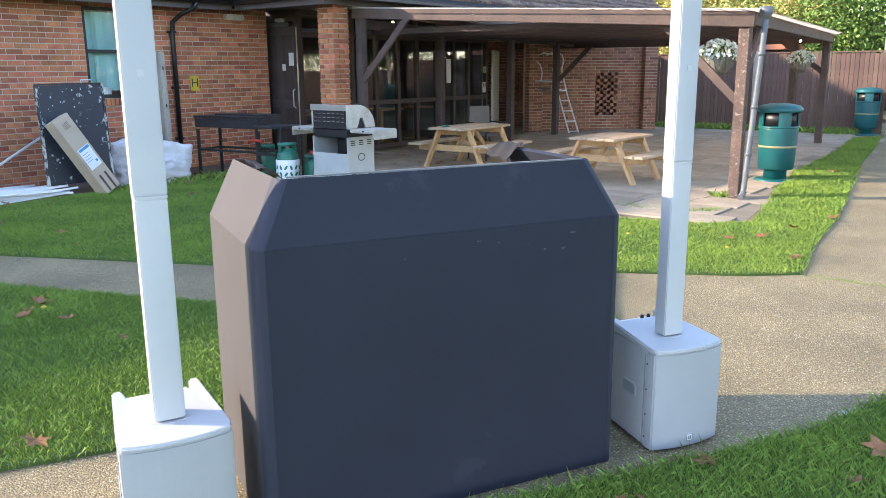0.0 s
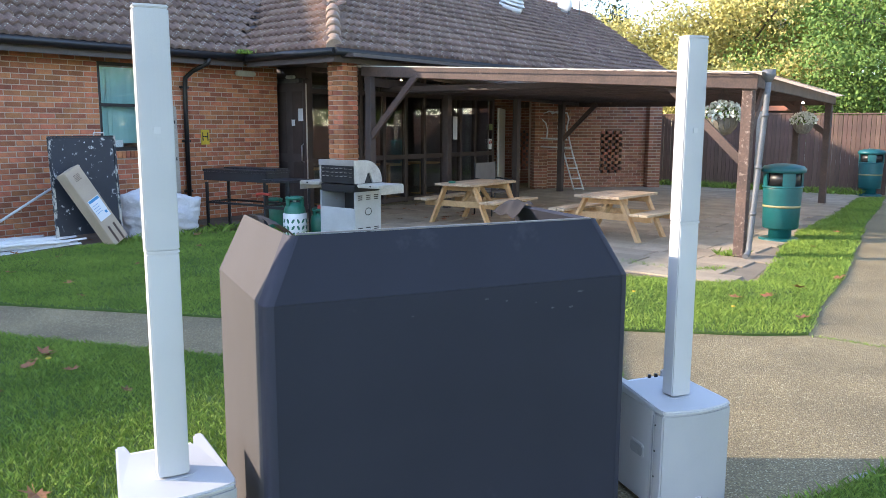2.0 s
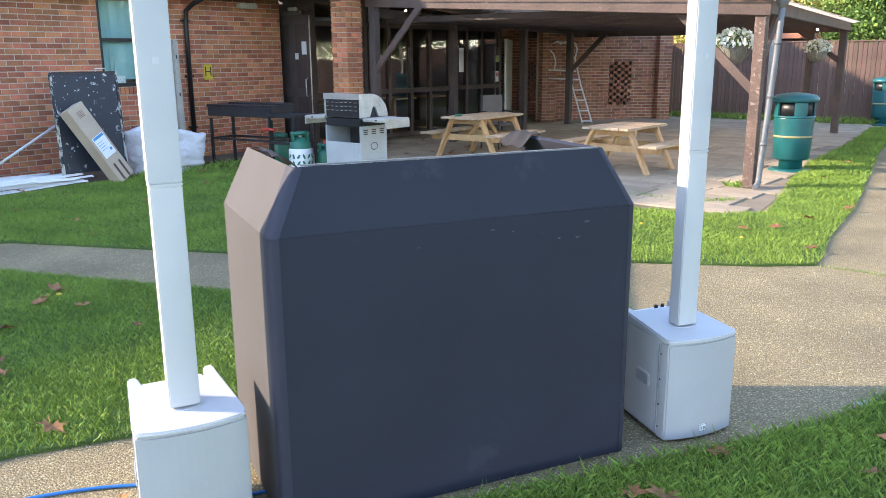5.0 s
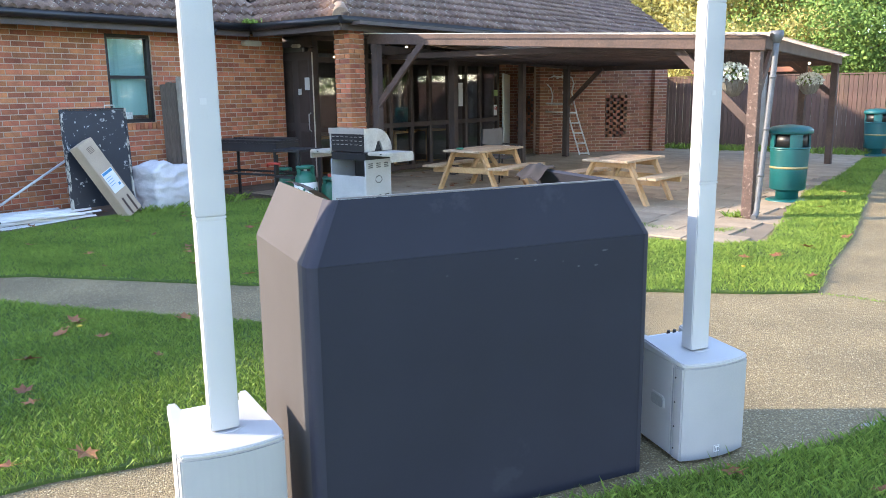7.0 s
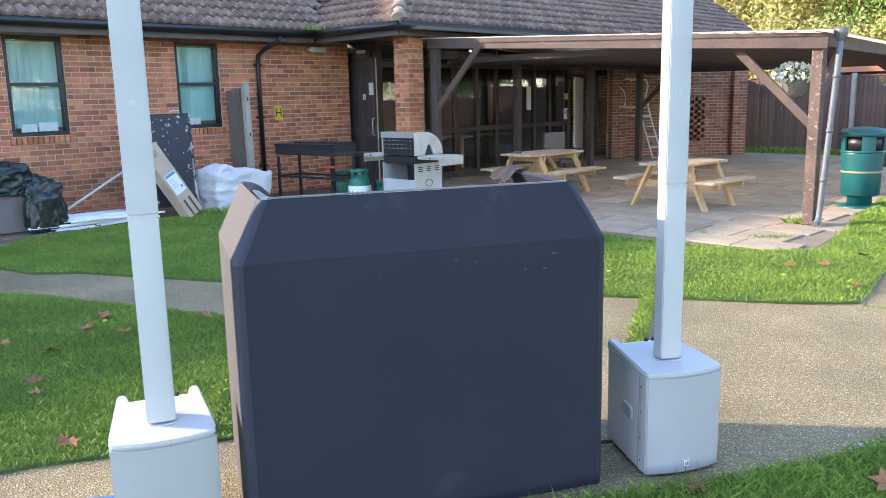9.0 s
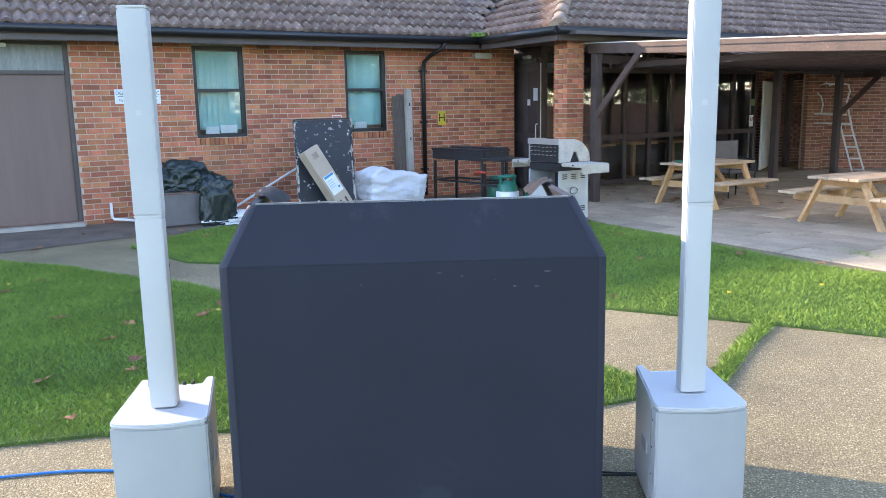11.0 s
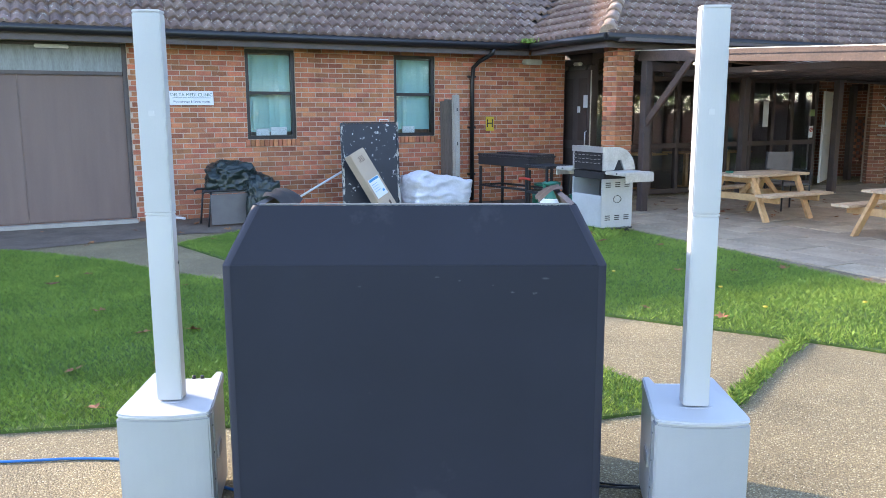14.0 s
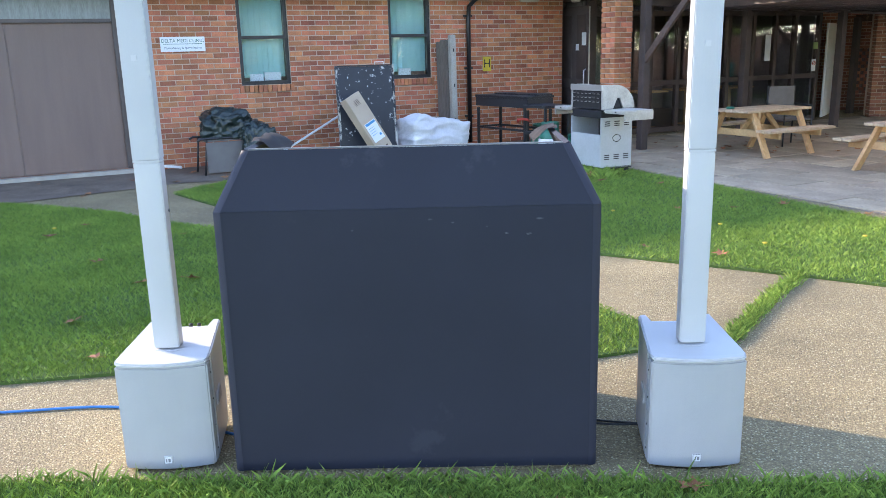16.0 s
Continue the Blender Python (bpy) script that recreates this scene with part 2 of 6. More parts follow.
BOARD_EDGE = mat("worn_painted_edge", (0.03, 0.034, 0.045), (0.02, 0.022, 0.03), 0.6, scale=6, fine=60, bump=0.2, spot=(0.52, 0.5, 0.46), spot_at=0.5, spot_scale=8, stretch=(1, 1, 0.5))
BAG_WHITE = mat("white_woven_bag", (0.68, 0.67, 0.68), (0.56, 0.55, 0.57), 0.8, scale=7, fine=45, bump=0.7, dist=0.02)
UPVC = mat("white_upvc", (0.75, 0.76, 0.76), (0.66, 0.67, 0.67), 0.35, scale=5, fine=50, bump=0.03)
BIN_BAG = mat("black_refuse_sack", (0.02, 0.034, 0.032), (0.011, 0.018, 0.017), 0.3, scale=6, fine=24, bump=0.6, dist=0.02)
WICKER = mat("grey_wicker", (0.3, 0.27, 0.22), (0.15, 0.13, 0.1), 0.85, scale=20, fine=140, bump=0.5, per=0.2)
FLOWER = mat("white_flower", (0.82, 0.82, 0.76), (0.66, 0.7, 0.58), 0.7, scale=20, fine=60, bump=0.1, per=0.2)
LEAF_G = mat("green_leaf", (0.2, 0.29, 0.075), (0.12, 0.2, 0.05), 0.8, scale=0.6, fine=6, bump=0, per=0.2, spec=0.1)
LEAF_Y = mat("yellowing_leaf", (0.56, 0.47, 0.17), (0.38, 0.35, 0.12), 0.8, scale=0.35, fine=6, bump=0, per=0.3, spec=0.1)
LEAF_DARK = mat("dark_conifer_leaf", (0.035, 0.06, 0.025), (0.02, 0.035, 0.016), 0.8, scale=0.6, fine=6, bump=0, per=0.3, spec=0.1)
LEAF_DRY = mat("dry_leaf", (0.36, 0.15, 0.055), (0.2, 0.075, 0.03), 0.75, scale=12, fine=60, bump=0.3, per=0.35)
BARK = mat("bark", (0.13, 0.1, 0.075), (0.06, 0.045, 0.035), 0.95, scale=5, fine=30, bump=0.6, dist=0.03)
GARAGE = mat("brown_door_paint", (0.18, 0.122, 0.1), (0.15, 0.1, 0.083), 0.6, scale=1.5, fine=50, bump=0.12, stretch=(1, 6, 0.6))
OBSCURE = mat("obscured_glazing", (0.22, 0.25, 0.25), (0.13, 0.15, 0.15), 0.35, scale=6, fine=30, bump=0.1, stretch=(1, 4, 0.6))
TEAL = mat("teal_blind_fabric", (0.34, 0.6, 0.58), (0.26, 0.5, 0.49), 0.8, scale=3, fine=80, bump=0.05)
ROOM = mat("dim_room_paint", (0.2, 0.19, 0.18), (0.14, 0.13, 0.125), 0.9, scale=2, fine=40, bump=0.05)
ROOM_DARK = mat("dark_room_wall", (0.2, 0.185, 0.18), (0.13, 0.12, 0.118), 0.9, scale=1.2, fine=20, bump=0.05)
GLASS = glass("window_glass")
SIGN_GREEN = mat("dark_green_ink", (0.02, 0.12, 0.075), rough=0.6, bump=0)
INK = mat("dark_blue_ink", (0.05, 0.08, 0.14), rough=0.6, bump=0)
YELLOW = mat("yellow_sign", (0.62, 0.45, 0.03), rough=0.5, bump=0.02)
LAMP_GREY = mat("lamp_diffuser", (0.58, 0.56, 0.48), (0.45, 0.43, 0.37), 0.5, scale=6, fine=40, bump=0.05)
YELLOW_GREEN = mat("faded_green_notice", (0.3, 0.42, 0.16), rough=0.6, bump=0)
BULB = glow("festoon_bulb", (1.0, 0.8, 0.5), 6.0)
CABLE_BLUE = mat("blue_cable", (0.015, 0.17, 0.48), rough=0.45, bump=0.02)
BLACK_RUBBER = mat("black_rubber", (0.015, 0.015, 0.015), rough=0.6, bump=0.05)
HOUSE_WHITE = mat("white_render", (0.72, 0.71, 0.68), rough=0.85, scale=2, bump=0.1)
SHED_ORANGE = mat("orange_cedar_shingle", (0.42, 0.15, 0.06), (0.3, 0.1, 0.045), 0.8, scale=5, fine=30, bump=0.2)
MESH_GREY = mat("grey_mesh_fabric", (0.16, 0.15, 0.145), (0.12, 0.11, 0.105), 0.8, scale=6, fine=200, bump=0.2)
ROOFING = mat("clear_corrugated_sheet", (0.5, 0.43, 0.37), (0.34, 0.28, 0.24), 0.5, scale=4, fine=40, bump=0.1)
_n, _l = ROOFING.node_tree.nodes, ROOFING.node_tree.links
_tr, _mx = _n.new("ShaderNodeBsdfTranslucent"), _n.new("ShaderNodeMixShader")
_tr.inputs["Color"].default_value, _mx.inputs[0].default_value = (0.8, 0.68, 0.58, 1), 0.75
_l.new(_n["Principled BSDF"].outputs[0], _mx.inputs[1])
_l.new(_tr.outputs[0], _mx.inputs[2])
_l.new(_mx.outputs[0], _n["Material Output"].inputs[0])
PLANK_GREY = mat("silvered_dark_plank", (0.2, 0.17, 0.145), (0.11, 0.092, 0.078), 0.85, scale=3, fine=40, bump=0.35, per=0.15, stretch=(1, 6, 0.3))
SLOT_GREY = mat("shaded_grey_plastic", (0.36, 0.37, 0.38), rough=0.5, bump=0.02)


# ---- mesh helpers ----
def box(bm, c, s, m=None, taper=1.0):
    """A box with centre c and size s (local), turned by m; taper narrows its top in x and y."""
    vs = []
    for z in (-.5, .5):
        k = taper if z > 0 else 1.0
        for x, y in ((-.5, -.5), (.5, -.5), (.5, .5), (-.5, .5)):
            v = Vector((c[0] + x * s[0] * k, c[1] + y * s[1] * k, c[2] + z * s[2]))
            vs.append(bm.verts.new(m @ v if m else v))
    for f in ((3, 2, 1, 0), (4, 5, 6, 7), (0, 1, 5, 4), (1, 2, 6, 5), (2, 3, 7, 6), (3, 0, 4, 7)):
        bm.faces.new([vs[i] for i in f])
    return bm


def bar(bm, p, q, w, h, up=(0, 0, 1)):
    """A rectangular bar from p to q, w across and h along up."""
    p, q = Vector(p), Vector(q)
    d = q - p
    z = d.normalized()
    x = z.cross(Vector(up))
    if x.length < 1e-3:
        x = z.cross(Vector((0, 1, 0)))
    x.normalize()
    y = x.cross(z)
    m = Matrix((x, y, z)).transposed().to_4x4()
    m.translation = (p + q) / 2
    return box(bm, (0, 0, 0), (w, h, d.length), m)


def tube(bm, pts, r, seg=10, r2=None, cap=True):
    """A round tube through points; r2: its radius at the far end."""
    pts = [Vector(p) for p in pts]
    rings, last = [], None
    for i, p in enumerate(pts):
        d = (pts[min(i + 1, len(pts) - 1)] - pts[max(i - 1, 0)]).normalized()
        ref = last if last is not None else (Vector((1, 0, 0)) if abs(d.x) < 0.8 else Vector((0, 1, 0)))
        x = (ref - d * ref.dot(d)).normalized()
        last = x
        y = d.cross(x)
        k = r if r2 is None else r + (r2 - r) * i / (len(pts) - 1)
        rings.append([bm.verts.new(p + (x * math.cos(a) + y * math.sin(a)) * k) for a in (2 * math.pi * j / seg for j in range(seg))])
    for a, b in zip(rings, rings[1:]):
        for j in range(seg):
            bm.faces.new((a[j], a[(j + 1) % seg], b[(j + 1) % seg], b[j])).smooth = True
    if cap:
        bm.faces.new(list(reversed(rings[0])))
        bm.faces.new(rings[-1])
    return bm


def lathe(bm, profile, seg=24, c=(0, 0)):
    """A turned form: profile of (radius, z)."""
    rings = [[bm.verts.new((c[0] + r * math.cos(2 * math.pi * j / seg), c[1] + r * math.sin(2 * math.pi * j / seg), z)) for j in range(seg)] for r, z in profile]
    for a, b in zip(rings, rings[1:]):
        for j in range(seg):
            bm.faces.new((a[j], a[(j + 1) % seg], b[(j + 1) % seg], b[j])).smooth = True
    bm.faces.new(list(reversed(rings[0])))
    bm.faces.new(rings[-1])
    return bm


def prism(bm, poly, lo, hi, axis=2):
    """A polygon of (a, b) drawn out from lo to hi along an axis."""
    def at(a, b, c):
        return ((c, a, b), (a, c, b), (a, b, c))[axis]
    lower = [bm.verts.new(at(a, b, lo)) for a, b in poly]
    upper = [bm.verts.new(at(a, b, hi)) for a, b in poly]
    bm.faces.new(list(reversed(lower)))
    bm.faces.new(upper)
    k = len(poly)
    for i in range(k):
        bm.faces.new((lower[i], lower[(i + 1) % k], upper[(i + 1) % k], upper[i]))
    return bm


def mesh(name, bm, material, bevel=0.0, seg=2, smooth=False):
    me = bpy.data.meshes.new(name)
    bmesh.ops.recalc_face_normals(bm, faces=bm.faces)
    if bevel:
        es = [e for e in bm.edges if len(e.link_faces) == 2 and e.calc_face_angle(0) > 0.6]
        bmesh.ops.bevel(bm, geom=es, offset=bevel, segments=seg, affect="EDGES", clamp_overlap=True)
    if smooth:
        for f in bm.faces:
            f.smooth = True
    bm.to_mesh(me)
    bm.free()
    me.materials.append(material)
    return me


def part(name, bm, material, parent, label="", bevel=0.0, seg=2, smooth=False, m=None):
    ob = new(name, mesh(name, bm, material, bevel, seg, smooth))
    ob.parent = parent
    if m:
        ob.matrix_basis = m
    return tagged(ob, label)


def thing(name, label, category, m=Matrix(), group="", kind=""):
    ob = new(name)
    ob.empty_display_size = 0.1
    ob.matrix_basis = m
    return tagged(ob, label, category, group, kind)


def solid(name, bm, material, label, category, m=Matrix(), bevel=0.0, group="", kind="", smooth=False):
    ob = new(name, mesh(name, bm, material, bevel, 2, smooth))
    ob.matrix_basis = m
    return tagged(ob, label, category, group, kind)


def B():
    return bmesh.new()


def raw(name, verts, faces, material):
    me = bpy.data.meshes.new(name)
    me.from_pydata(verts, [], faces)
    me.materials.append(material)
    return me


# the building's own frame: x out of the long wall, y along it, z up
TURN_B = -38.0
HOUSE = pose(-8.936, 6.982, 0, 0, 0, TURN_B)


def hw(d, s, z=0.0):
    return HOUSE @ Vector((d, s, z))


rng = np.random.default_rng(7)
R = random.Random(5)


# ---- ground ----
def sheet(name, poly, z, material, label, category, thick=0.0):
    bm = B()
    if thick:
        prism(bm, poly, z - thick, z)
    else:
        bm.faces.new([bm.verts.new((x, y, z)) for x, y in poly])
    return solid(name, bm, material, label, category, kind="structure")


sheet("ground", [(-400, -400), (400, -400), (400, 400), (-400, 400)], -0.05, MEADOW, "rough green and brown ground reaching the horizon", "ground")
sheet("pavement", [(-9.5, -3), (14, -3), (14, 30), (-2, 30), (-9.5, 12)], 0.0, PATH, "tan exposed-aggregate concrete path with worn edges", "pavement", 0.04)
LAWN_A = [(-6.0, -0.06), (-3.0, 1.24), (-1.3, 2.0), (0.26, 2.67), (1.23, 3.06), (1.67, 3.26), (2.13, 3.57), (4.5, 4.85), (9, 7.2), (14.5, 7.2), (14.5, -8), (-9.8, -8), (-9.8, -1.7)]
LAWN_B = [(-8.2, 0.2), (-5.0, 1.3), (-2.26, 2.63), (-1.8, 2.95), (-1.4, 3.12), (-0.5, 3.55), (0.385, 4.08), (0.68, 4.35), (0.62, 4.59), (0.19, 4.88), (-1.55, 5.27), (-3.1, 5.72), (-3.68, 5.93), (-4.16, 5.97), (-4.75, 6.06), (-5.39, 6.2), (-6.08, 6.22), (-6.8, 6.2), (-8.6, 5.9), (-9.2, 2.4)]
LAWN_C = [(-5.6, 7.35), (-4.35, 6.78), (-3.89, 6.83), (-1.88, 6.41), (-0.3, 6.2), (1.26, 6.07), (2.3, 5.93), (2.75, 5.95), (3.3, 6.95), (4.08, 8.16), (5.3, 10.3), (6.7, 12.8), (8.3, 15.4), (9.6, 17.6),
          (8.9, 17.4), (6.9, 14.2), (5.25, 11.9), (4.3, 10.2), (3.15, 8.0), (2.6, 7.95), (1.8, 8.3), (0.2, 9.75), (-0.75, 10.5), (-1.0, 10.75), (-2.4, 12.0), (-3.0, 11.75), (-3.9, 10.95), (-4.4, 10.55), (-5.0, 9.7), (-5.6, 8.7)]
for nm, poly in (("lawn_front", LAWN_A), ("lawn_between_paths", LAWN_B), ("lawn_by_patio", LAWN_C)):
    sheet(nm, poly, 0.018, TURF, "short green autumn lawn with a few fallen leaves", "lawn", 0.04)
bed = sheet("soil_bed", [tuple(hw(d, s)[:2]) for d, s in ((0, -2), (2.4, -2), (2.0, 0.4), (1.75, 1.6), (1.55, 2.6), (1.7, 3.2), (1.5, 4.2), (1.35, 5.2), (1.2, 6.2), (1.1, 7.2), (1.5, 8.2), (2.0, 8.9), (2.0, 9.9), (0, 9.9))], 0.008,
            SOIL, "bare dark soil bed along the brick wall", "soil")


def in_poly(x, y, poly):
    c = np.zeros(len(x), bool)
    k = len(poly)
    for i in range(k):
        (x1, y1), (x2, y2) = poly[i], poly[i - 1]
        hit = ((y1 > y) != (y2 > y)) & (x < (x2 - x1) * (y - y1) / (y2 - y1 + 1e-12) + x1)
        c ^= hit
    return c


def blades(name, x, y, z0, h, w, label, lean=0.7):
    """One mesh of grass blades, each a bent two-triangle leaf."""
    k = len(x)
    a = rng.uniform(0, 2 * np.pi, k)
    hh = h * rng.uniform(0.45, 1.25, k)
    ln = hh * rng.uniform(0.1, lean * 1.6, k)
    b = rng.uniform(0, 2 * np.pi, k)
    ww = w * rng.uniform(0.6, 1.3, k)
    v = np.zeros((k, 4, 3), np.float32)
    for i, (sg, t, u) in enumerate(((-1, 0, 0), (1, 0, 0), (0.8, 0.35, 0.6), (0, 1, 1))):
        v[:, i, 0] = x + sg * np.cos(a) * ww * 0.5 * (1 if i < 3 else 0) + np.cos(b) * ln * t
        v[:, i, 1] = y + sg * np.sin(a) * ww * 0.5 * (1 if i < 3 else 0) + np.sin(b) * ln * t
        v[:, i, 2] = z0 + hh * u
    me = bpy.data.meshes.new(name)
    me.vertices.add(4 * k)
    me.vertices.foreach_set("co", v.ravel())
    idx = (np.arange(k)[:, None] * 4 + np.array([0, 1, 2, 0, 2, 3])).ravel().astype(np.int32)
    me.loops.add(6 * k)
    me.loops.foreach_set("vertex_index", idx)
    me.polygons.add(2 * k)
    me.polygons.foreach_set("loop_start", np.arange(0, 6 * k, 3, dtype=np.int32))
    me.update(calc_edges=True)
    me.materials.append(BLADE)
    return tagged(new(name, me), label, "grass", kind="stuff")


def lawn_blades(name, poly, box4, per_m2, h, w, label, feather=0.0):
    x0, x1, y0, y1 = box4
    k = int((x1 - x0) * (y1 - y0) * per_m2)
    x, y = rng.uniform(x0, x1, k), rng.uniform(y0, y1, k)
    jx, jy = rng.normal(0, 0.018, k), rng.normal(0, 0.018, k)
    ok = in_poly(x + jx, y + jy, poly)
    patch = np.sin(x * 3.1 + 1.3 * np.sin(y * 2.3)) * np.sin(y * 2.7 + x) * 0.5 + 0.5
    ok &= rng.uniform(0, 1, k) < 0.55 + 0.45 * patch
    if feather:
        edge = np.minimum(np.minimum(x - x0, x1 - x), np.minimum(y - y0, y1 - y))
        ok &= rng.uniform(0, 1, k) < np.clip(edge / feather, 0, 1)
    return blades(name, x[ok], y[ok], 0.015, h, w, label)


lawn_blades("grass", LAWN_A, (-2.4, 3.9, 1.5, 4.9), 25000, 0.036, 0.003, "bright green grass blades of the front lawn", 0.5)
lawn_blades("grass", LAWN_A, (-6.5, 8.0, -4.0, 3.2), 1700, 0.04, 0.007, "green grass blades of the lawn underfoot", 2.2)
lawn_blades("grass", LAWN_B, (-7.4, 0.8, 2.0, 6.7), 13500, 0.031, 0.0034, "short green grass blades between the paths")
lawn_blades("grass", LAWN_C, (-5.7, 5.0, 5.9, 8.3), 9800, 0.032, 0.004, "short green grass blades along the path")
lawn_blades("grass", LAWN_C, (-5.7, 5.0, 8.3, 12.0), 6500, 0.034, 0.005, "short green grass blades beside the patio")
lawn_blades("grass", LAWN_C, (4.0, 9.8, 8.0, 17.8), 3000, 0.045, 0.009, "green grass strip along the patio")


def tufts(name, pts, per, spread, h, w, label):
    xs, ys = [], []
    for (x1, y1), (x2, y2) in zip(pts, pts[1:]):
        ln = math.hypot(x2 - x1, y2 - y1)
        k = int(per * ln)
        t = rng.uniform(0, 1, k)
        xs.append(x1 + (x2 - x1) * t + rng.normal(0, spread, k))
        ys.append(y1 + (y2 - y1) * t + rng.normal(0, spread, k))
    return blades(name, np.concatenate(xs), np.concatenate(ys), 0.0, h, w, label, 0.8)


tufts("grass_tuft", [(0.92, 4.4), (1.0, 4.69), (1.12, 5.4), (1.27, 6.07)], 1800, 0.026, 0.042, 0.004, "grass growing in the joint of the path")
tufts("grass_tuft", [(2.75, 5.93), (3.2, 5.6), (4.0, 5.3)], 220, 0.012, 0.02, 0.006, "thin moss and grass in a path joint")
tufts("grass_tuft", [(-1.3, 2.0), (0.26, 2.67), (1.67, 3.26), (2.13, 3.57)], 160, 0.015, 0.06, 0.0045, "longer grass overhanging the path edge")
tufts("grass_tuft", [tuple(hw(d, s)[:2]) for d, s in ((7.2, 8.62), (7.45, 8.5), (7.8, 8.42))], 330, 0.06, 0.035, 0.008, "weeds growing between the paving slabs")
tufts("grass_tuft", [tuple(hw(d, s)[:2]) for d, s in ((8.1, 8.48), (8.36, 8.75))], 900, 0.06, 0.04, 0.009, "low weeds in a patio joint")
tufts("grass_tuft", [tuple(hw(d, s)[:2]) for d, s in ((8.02, 9.66), (8.2, 9.72))], 700, 0.04, 0.09, 0.012, "weeds at the foot of the post")
tufts("grass_tuft", [tuple(hw(d, 20.3)[:2]) for d in (2.6, 7.6)], 260, 0.14, 0.16, 0.02, "rough weeds along the foot of the fence")
tufts("grass_tuft", [tuple(hw(d, s)[:2]) for d, s in ((3.0, 7.3), (4.4, 7.2))], 1500, 0.1, 0.11, 0.005, "longer grass under the barbecue")
tufts("grass_tuft", [tuple(hw(d, s)[:2]) for d, s in ((1.5, 5.6), (1.45, 6.4), (1.4, 7.4))], 420, 0.1, 0.1, 0.006, "weeds and grass beside the leaning board")


# ---- brick walls ----
def brick_rects(length, height, holes, z0=0.0, bl=0.212, bh=0.062, j=0.013, first=0.0):
    """Running-bond bricks (a0, a1, z0, z1) of a face, cut round its openings."""
    out, row = [], 0
    z = z0
    while z + bh <= height + 0.03:
        a = -(bl + j) * 0.5 * (row % 2) + first
        while a < length:
            spans = [(max(a, 0), min(a + bl, length))]
            for h0, h1, hz0, hz1 in holes:
                if z + bh > hz0 + 0.005 and z < hz1 - 0.005:
                    nxt = []
                    for p, q in spans:
                        if q <= h0 or p >= h1:
                            nxt.append((p, q))
                        else:
                            if p < h0 - 0.02:
                                nxt.append((p, h0 - 0.004))
                            if q > h1 + 0.02:
                                nxt.append((h1 + 0.004, q))
                    spans = nxt
            out += [(p, q, z, z + bh) for p, q in spans if q - p > 0.03]
            a += bl + j
        z += bh + j
        row += 1
    return out


BRICK_MESH = {}


def brick_mesh(length, h, depth, material):
    key = (round(length, 2), h, depth, material.name)
    if key not in BRICK_MESH:
        bm = B()
        length = key[0]
        box(bm, (0, 0, 0), (depth, length, h))
        BRICK_MESH[key] = mesh("brick", bm, material, 0.003, 1)
    return BRICK_MESH[key]


def bricks(parent, rects, frame4, material, pick=lambda a, z: False, depth=0.03, limit=300, label="joined bricks of the wall"):
    """Lay bricks on a face: frame4 maps (out, along, up) to the parent's space. Picked ones are objects, the rest one mesh."""
    verts, faces, made = [], [], 0
    rr = random.Random(len(rects))
    for a0, a1, z0, z1 in rects:
        c = Vector((-depth / 2 + 0.003 + rr.uniform(-0.0015, 0.0015), (a0 + a1) / 2, (z0 + z1) / 2))
        if made < limit and pick(c.y, c.z):
            ob = new("brick", brick_mesh(a1 - a0, round(z1 - z0, 3), depth, material))
            ob.parent = parent
            ob.matrix_basis = frame4 @ Matrix.Translation(c)
            made += 1
            continue
        k = len(verts)
        e = 0.003
        x0, x1 = c.x - depth / 2, c.x + depth / 2
        for x, i in ((x0, 0), (x1 - e, 0), (x1, e)):
            for a, z in ((a0 + i, z0 + i), (a1 - i, z0 + i), (a1 - i, z1 - i), (a0 + i, z1 - i)):
                verts.append(tuple(frame4 @ Vector((x, a, z))))
        for r in (0, 4):
            for q in range(4):
                faces.append((k + r + q, k + r + (q + 1) % 4, k + r + 4 + (q + 1) % 4, k + r + 4 + q))
        faces.append((k + 8, k + 9, k + 10, k + 11))
    if verts:
        ob = new("brickwork", raw("brickwork", verts, faces, material))
        ob.parent = parent
        tagged(ob, label, kind="stuff")


def wall_boxes(bm, x0, x1, y0, y1, z0, z1, holes):
    """A wall slab along y with rectangular openings right through it."""
    ys = sorted({y0, y1, *[h[0] for h in holes], *[h[1] for h in holes]})
    for a, b in zip(ys, ys[1:]):
        cuts = sorted((h[2], h[3]) for h in holes if h[0] <= a + 1e-6 and h[1] >= b - 1e-6)
        z = z0
        for c0, c1 in cuts + [(z1, z1)]:
            if c0 > z + 1e-4:
                box(bm, ((x0 + x1) / 2, (a + b) / 2, (z + c0) / 2), (x1 - x0, b - a, c0 - z))
            z = c1


W1, W2, GAR = (3.79, 4.55, 1.16, 2.5), (6.2, 6.94, 1.17, 2.48), (-0.6, 2.14, 0.06, 2.52)
HOLES = [W1, W2, GAR]
bm = B()
wall_boxes(bm, -0.28, -0.004, -16.0, 9.55, 0, 2.62, HOLES)
box(bm, (-0.34, 0.8, 1.3), (0.06, 3.4, 2.6))
wall_main = solid("wall_west", bm, MORTAR, "long red brick wall with pale mortar joints", "wall", HOUSE, kind="structure")
# ---- bricks of the main wall are laid at the end of the file ----

# pillar at the hip
bm = B()
box(bm, (2.165, 9.045, 1.29), (0.31, 0.31, 2.58))
pillar = solid("brick_pillar", bm, MORTAR, "square orange-red brick pillar carrying the roof corner", "pillar", HOUSE, kind="structure")

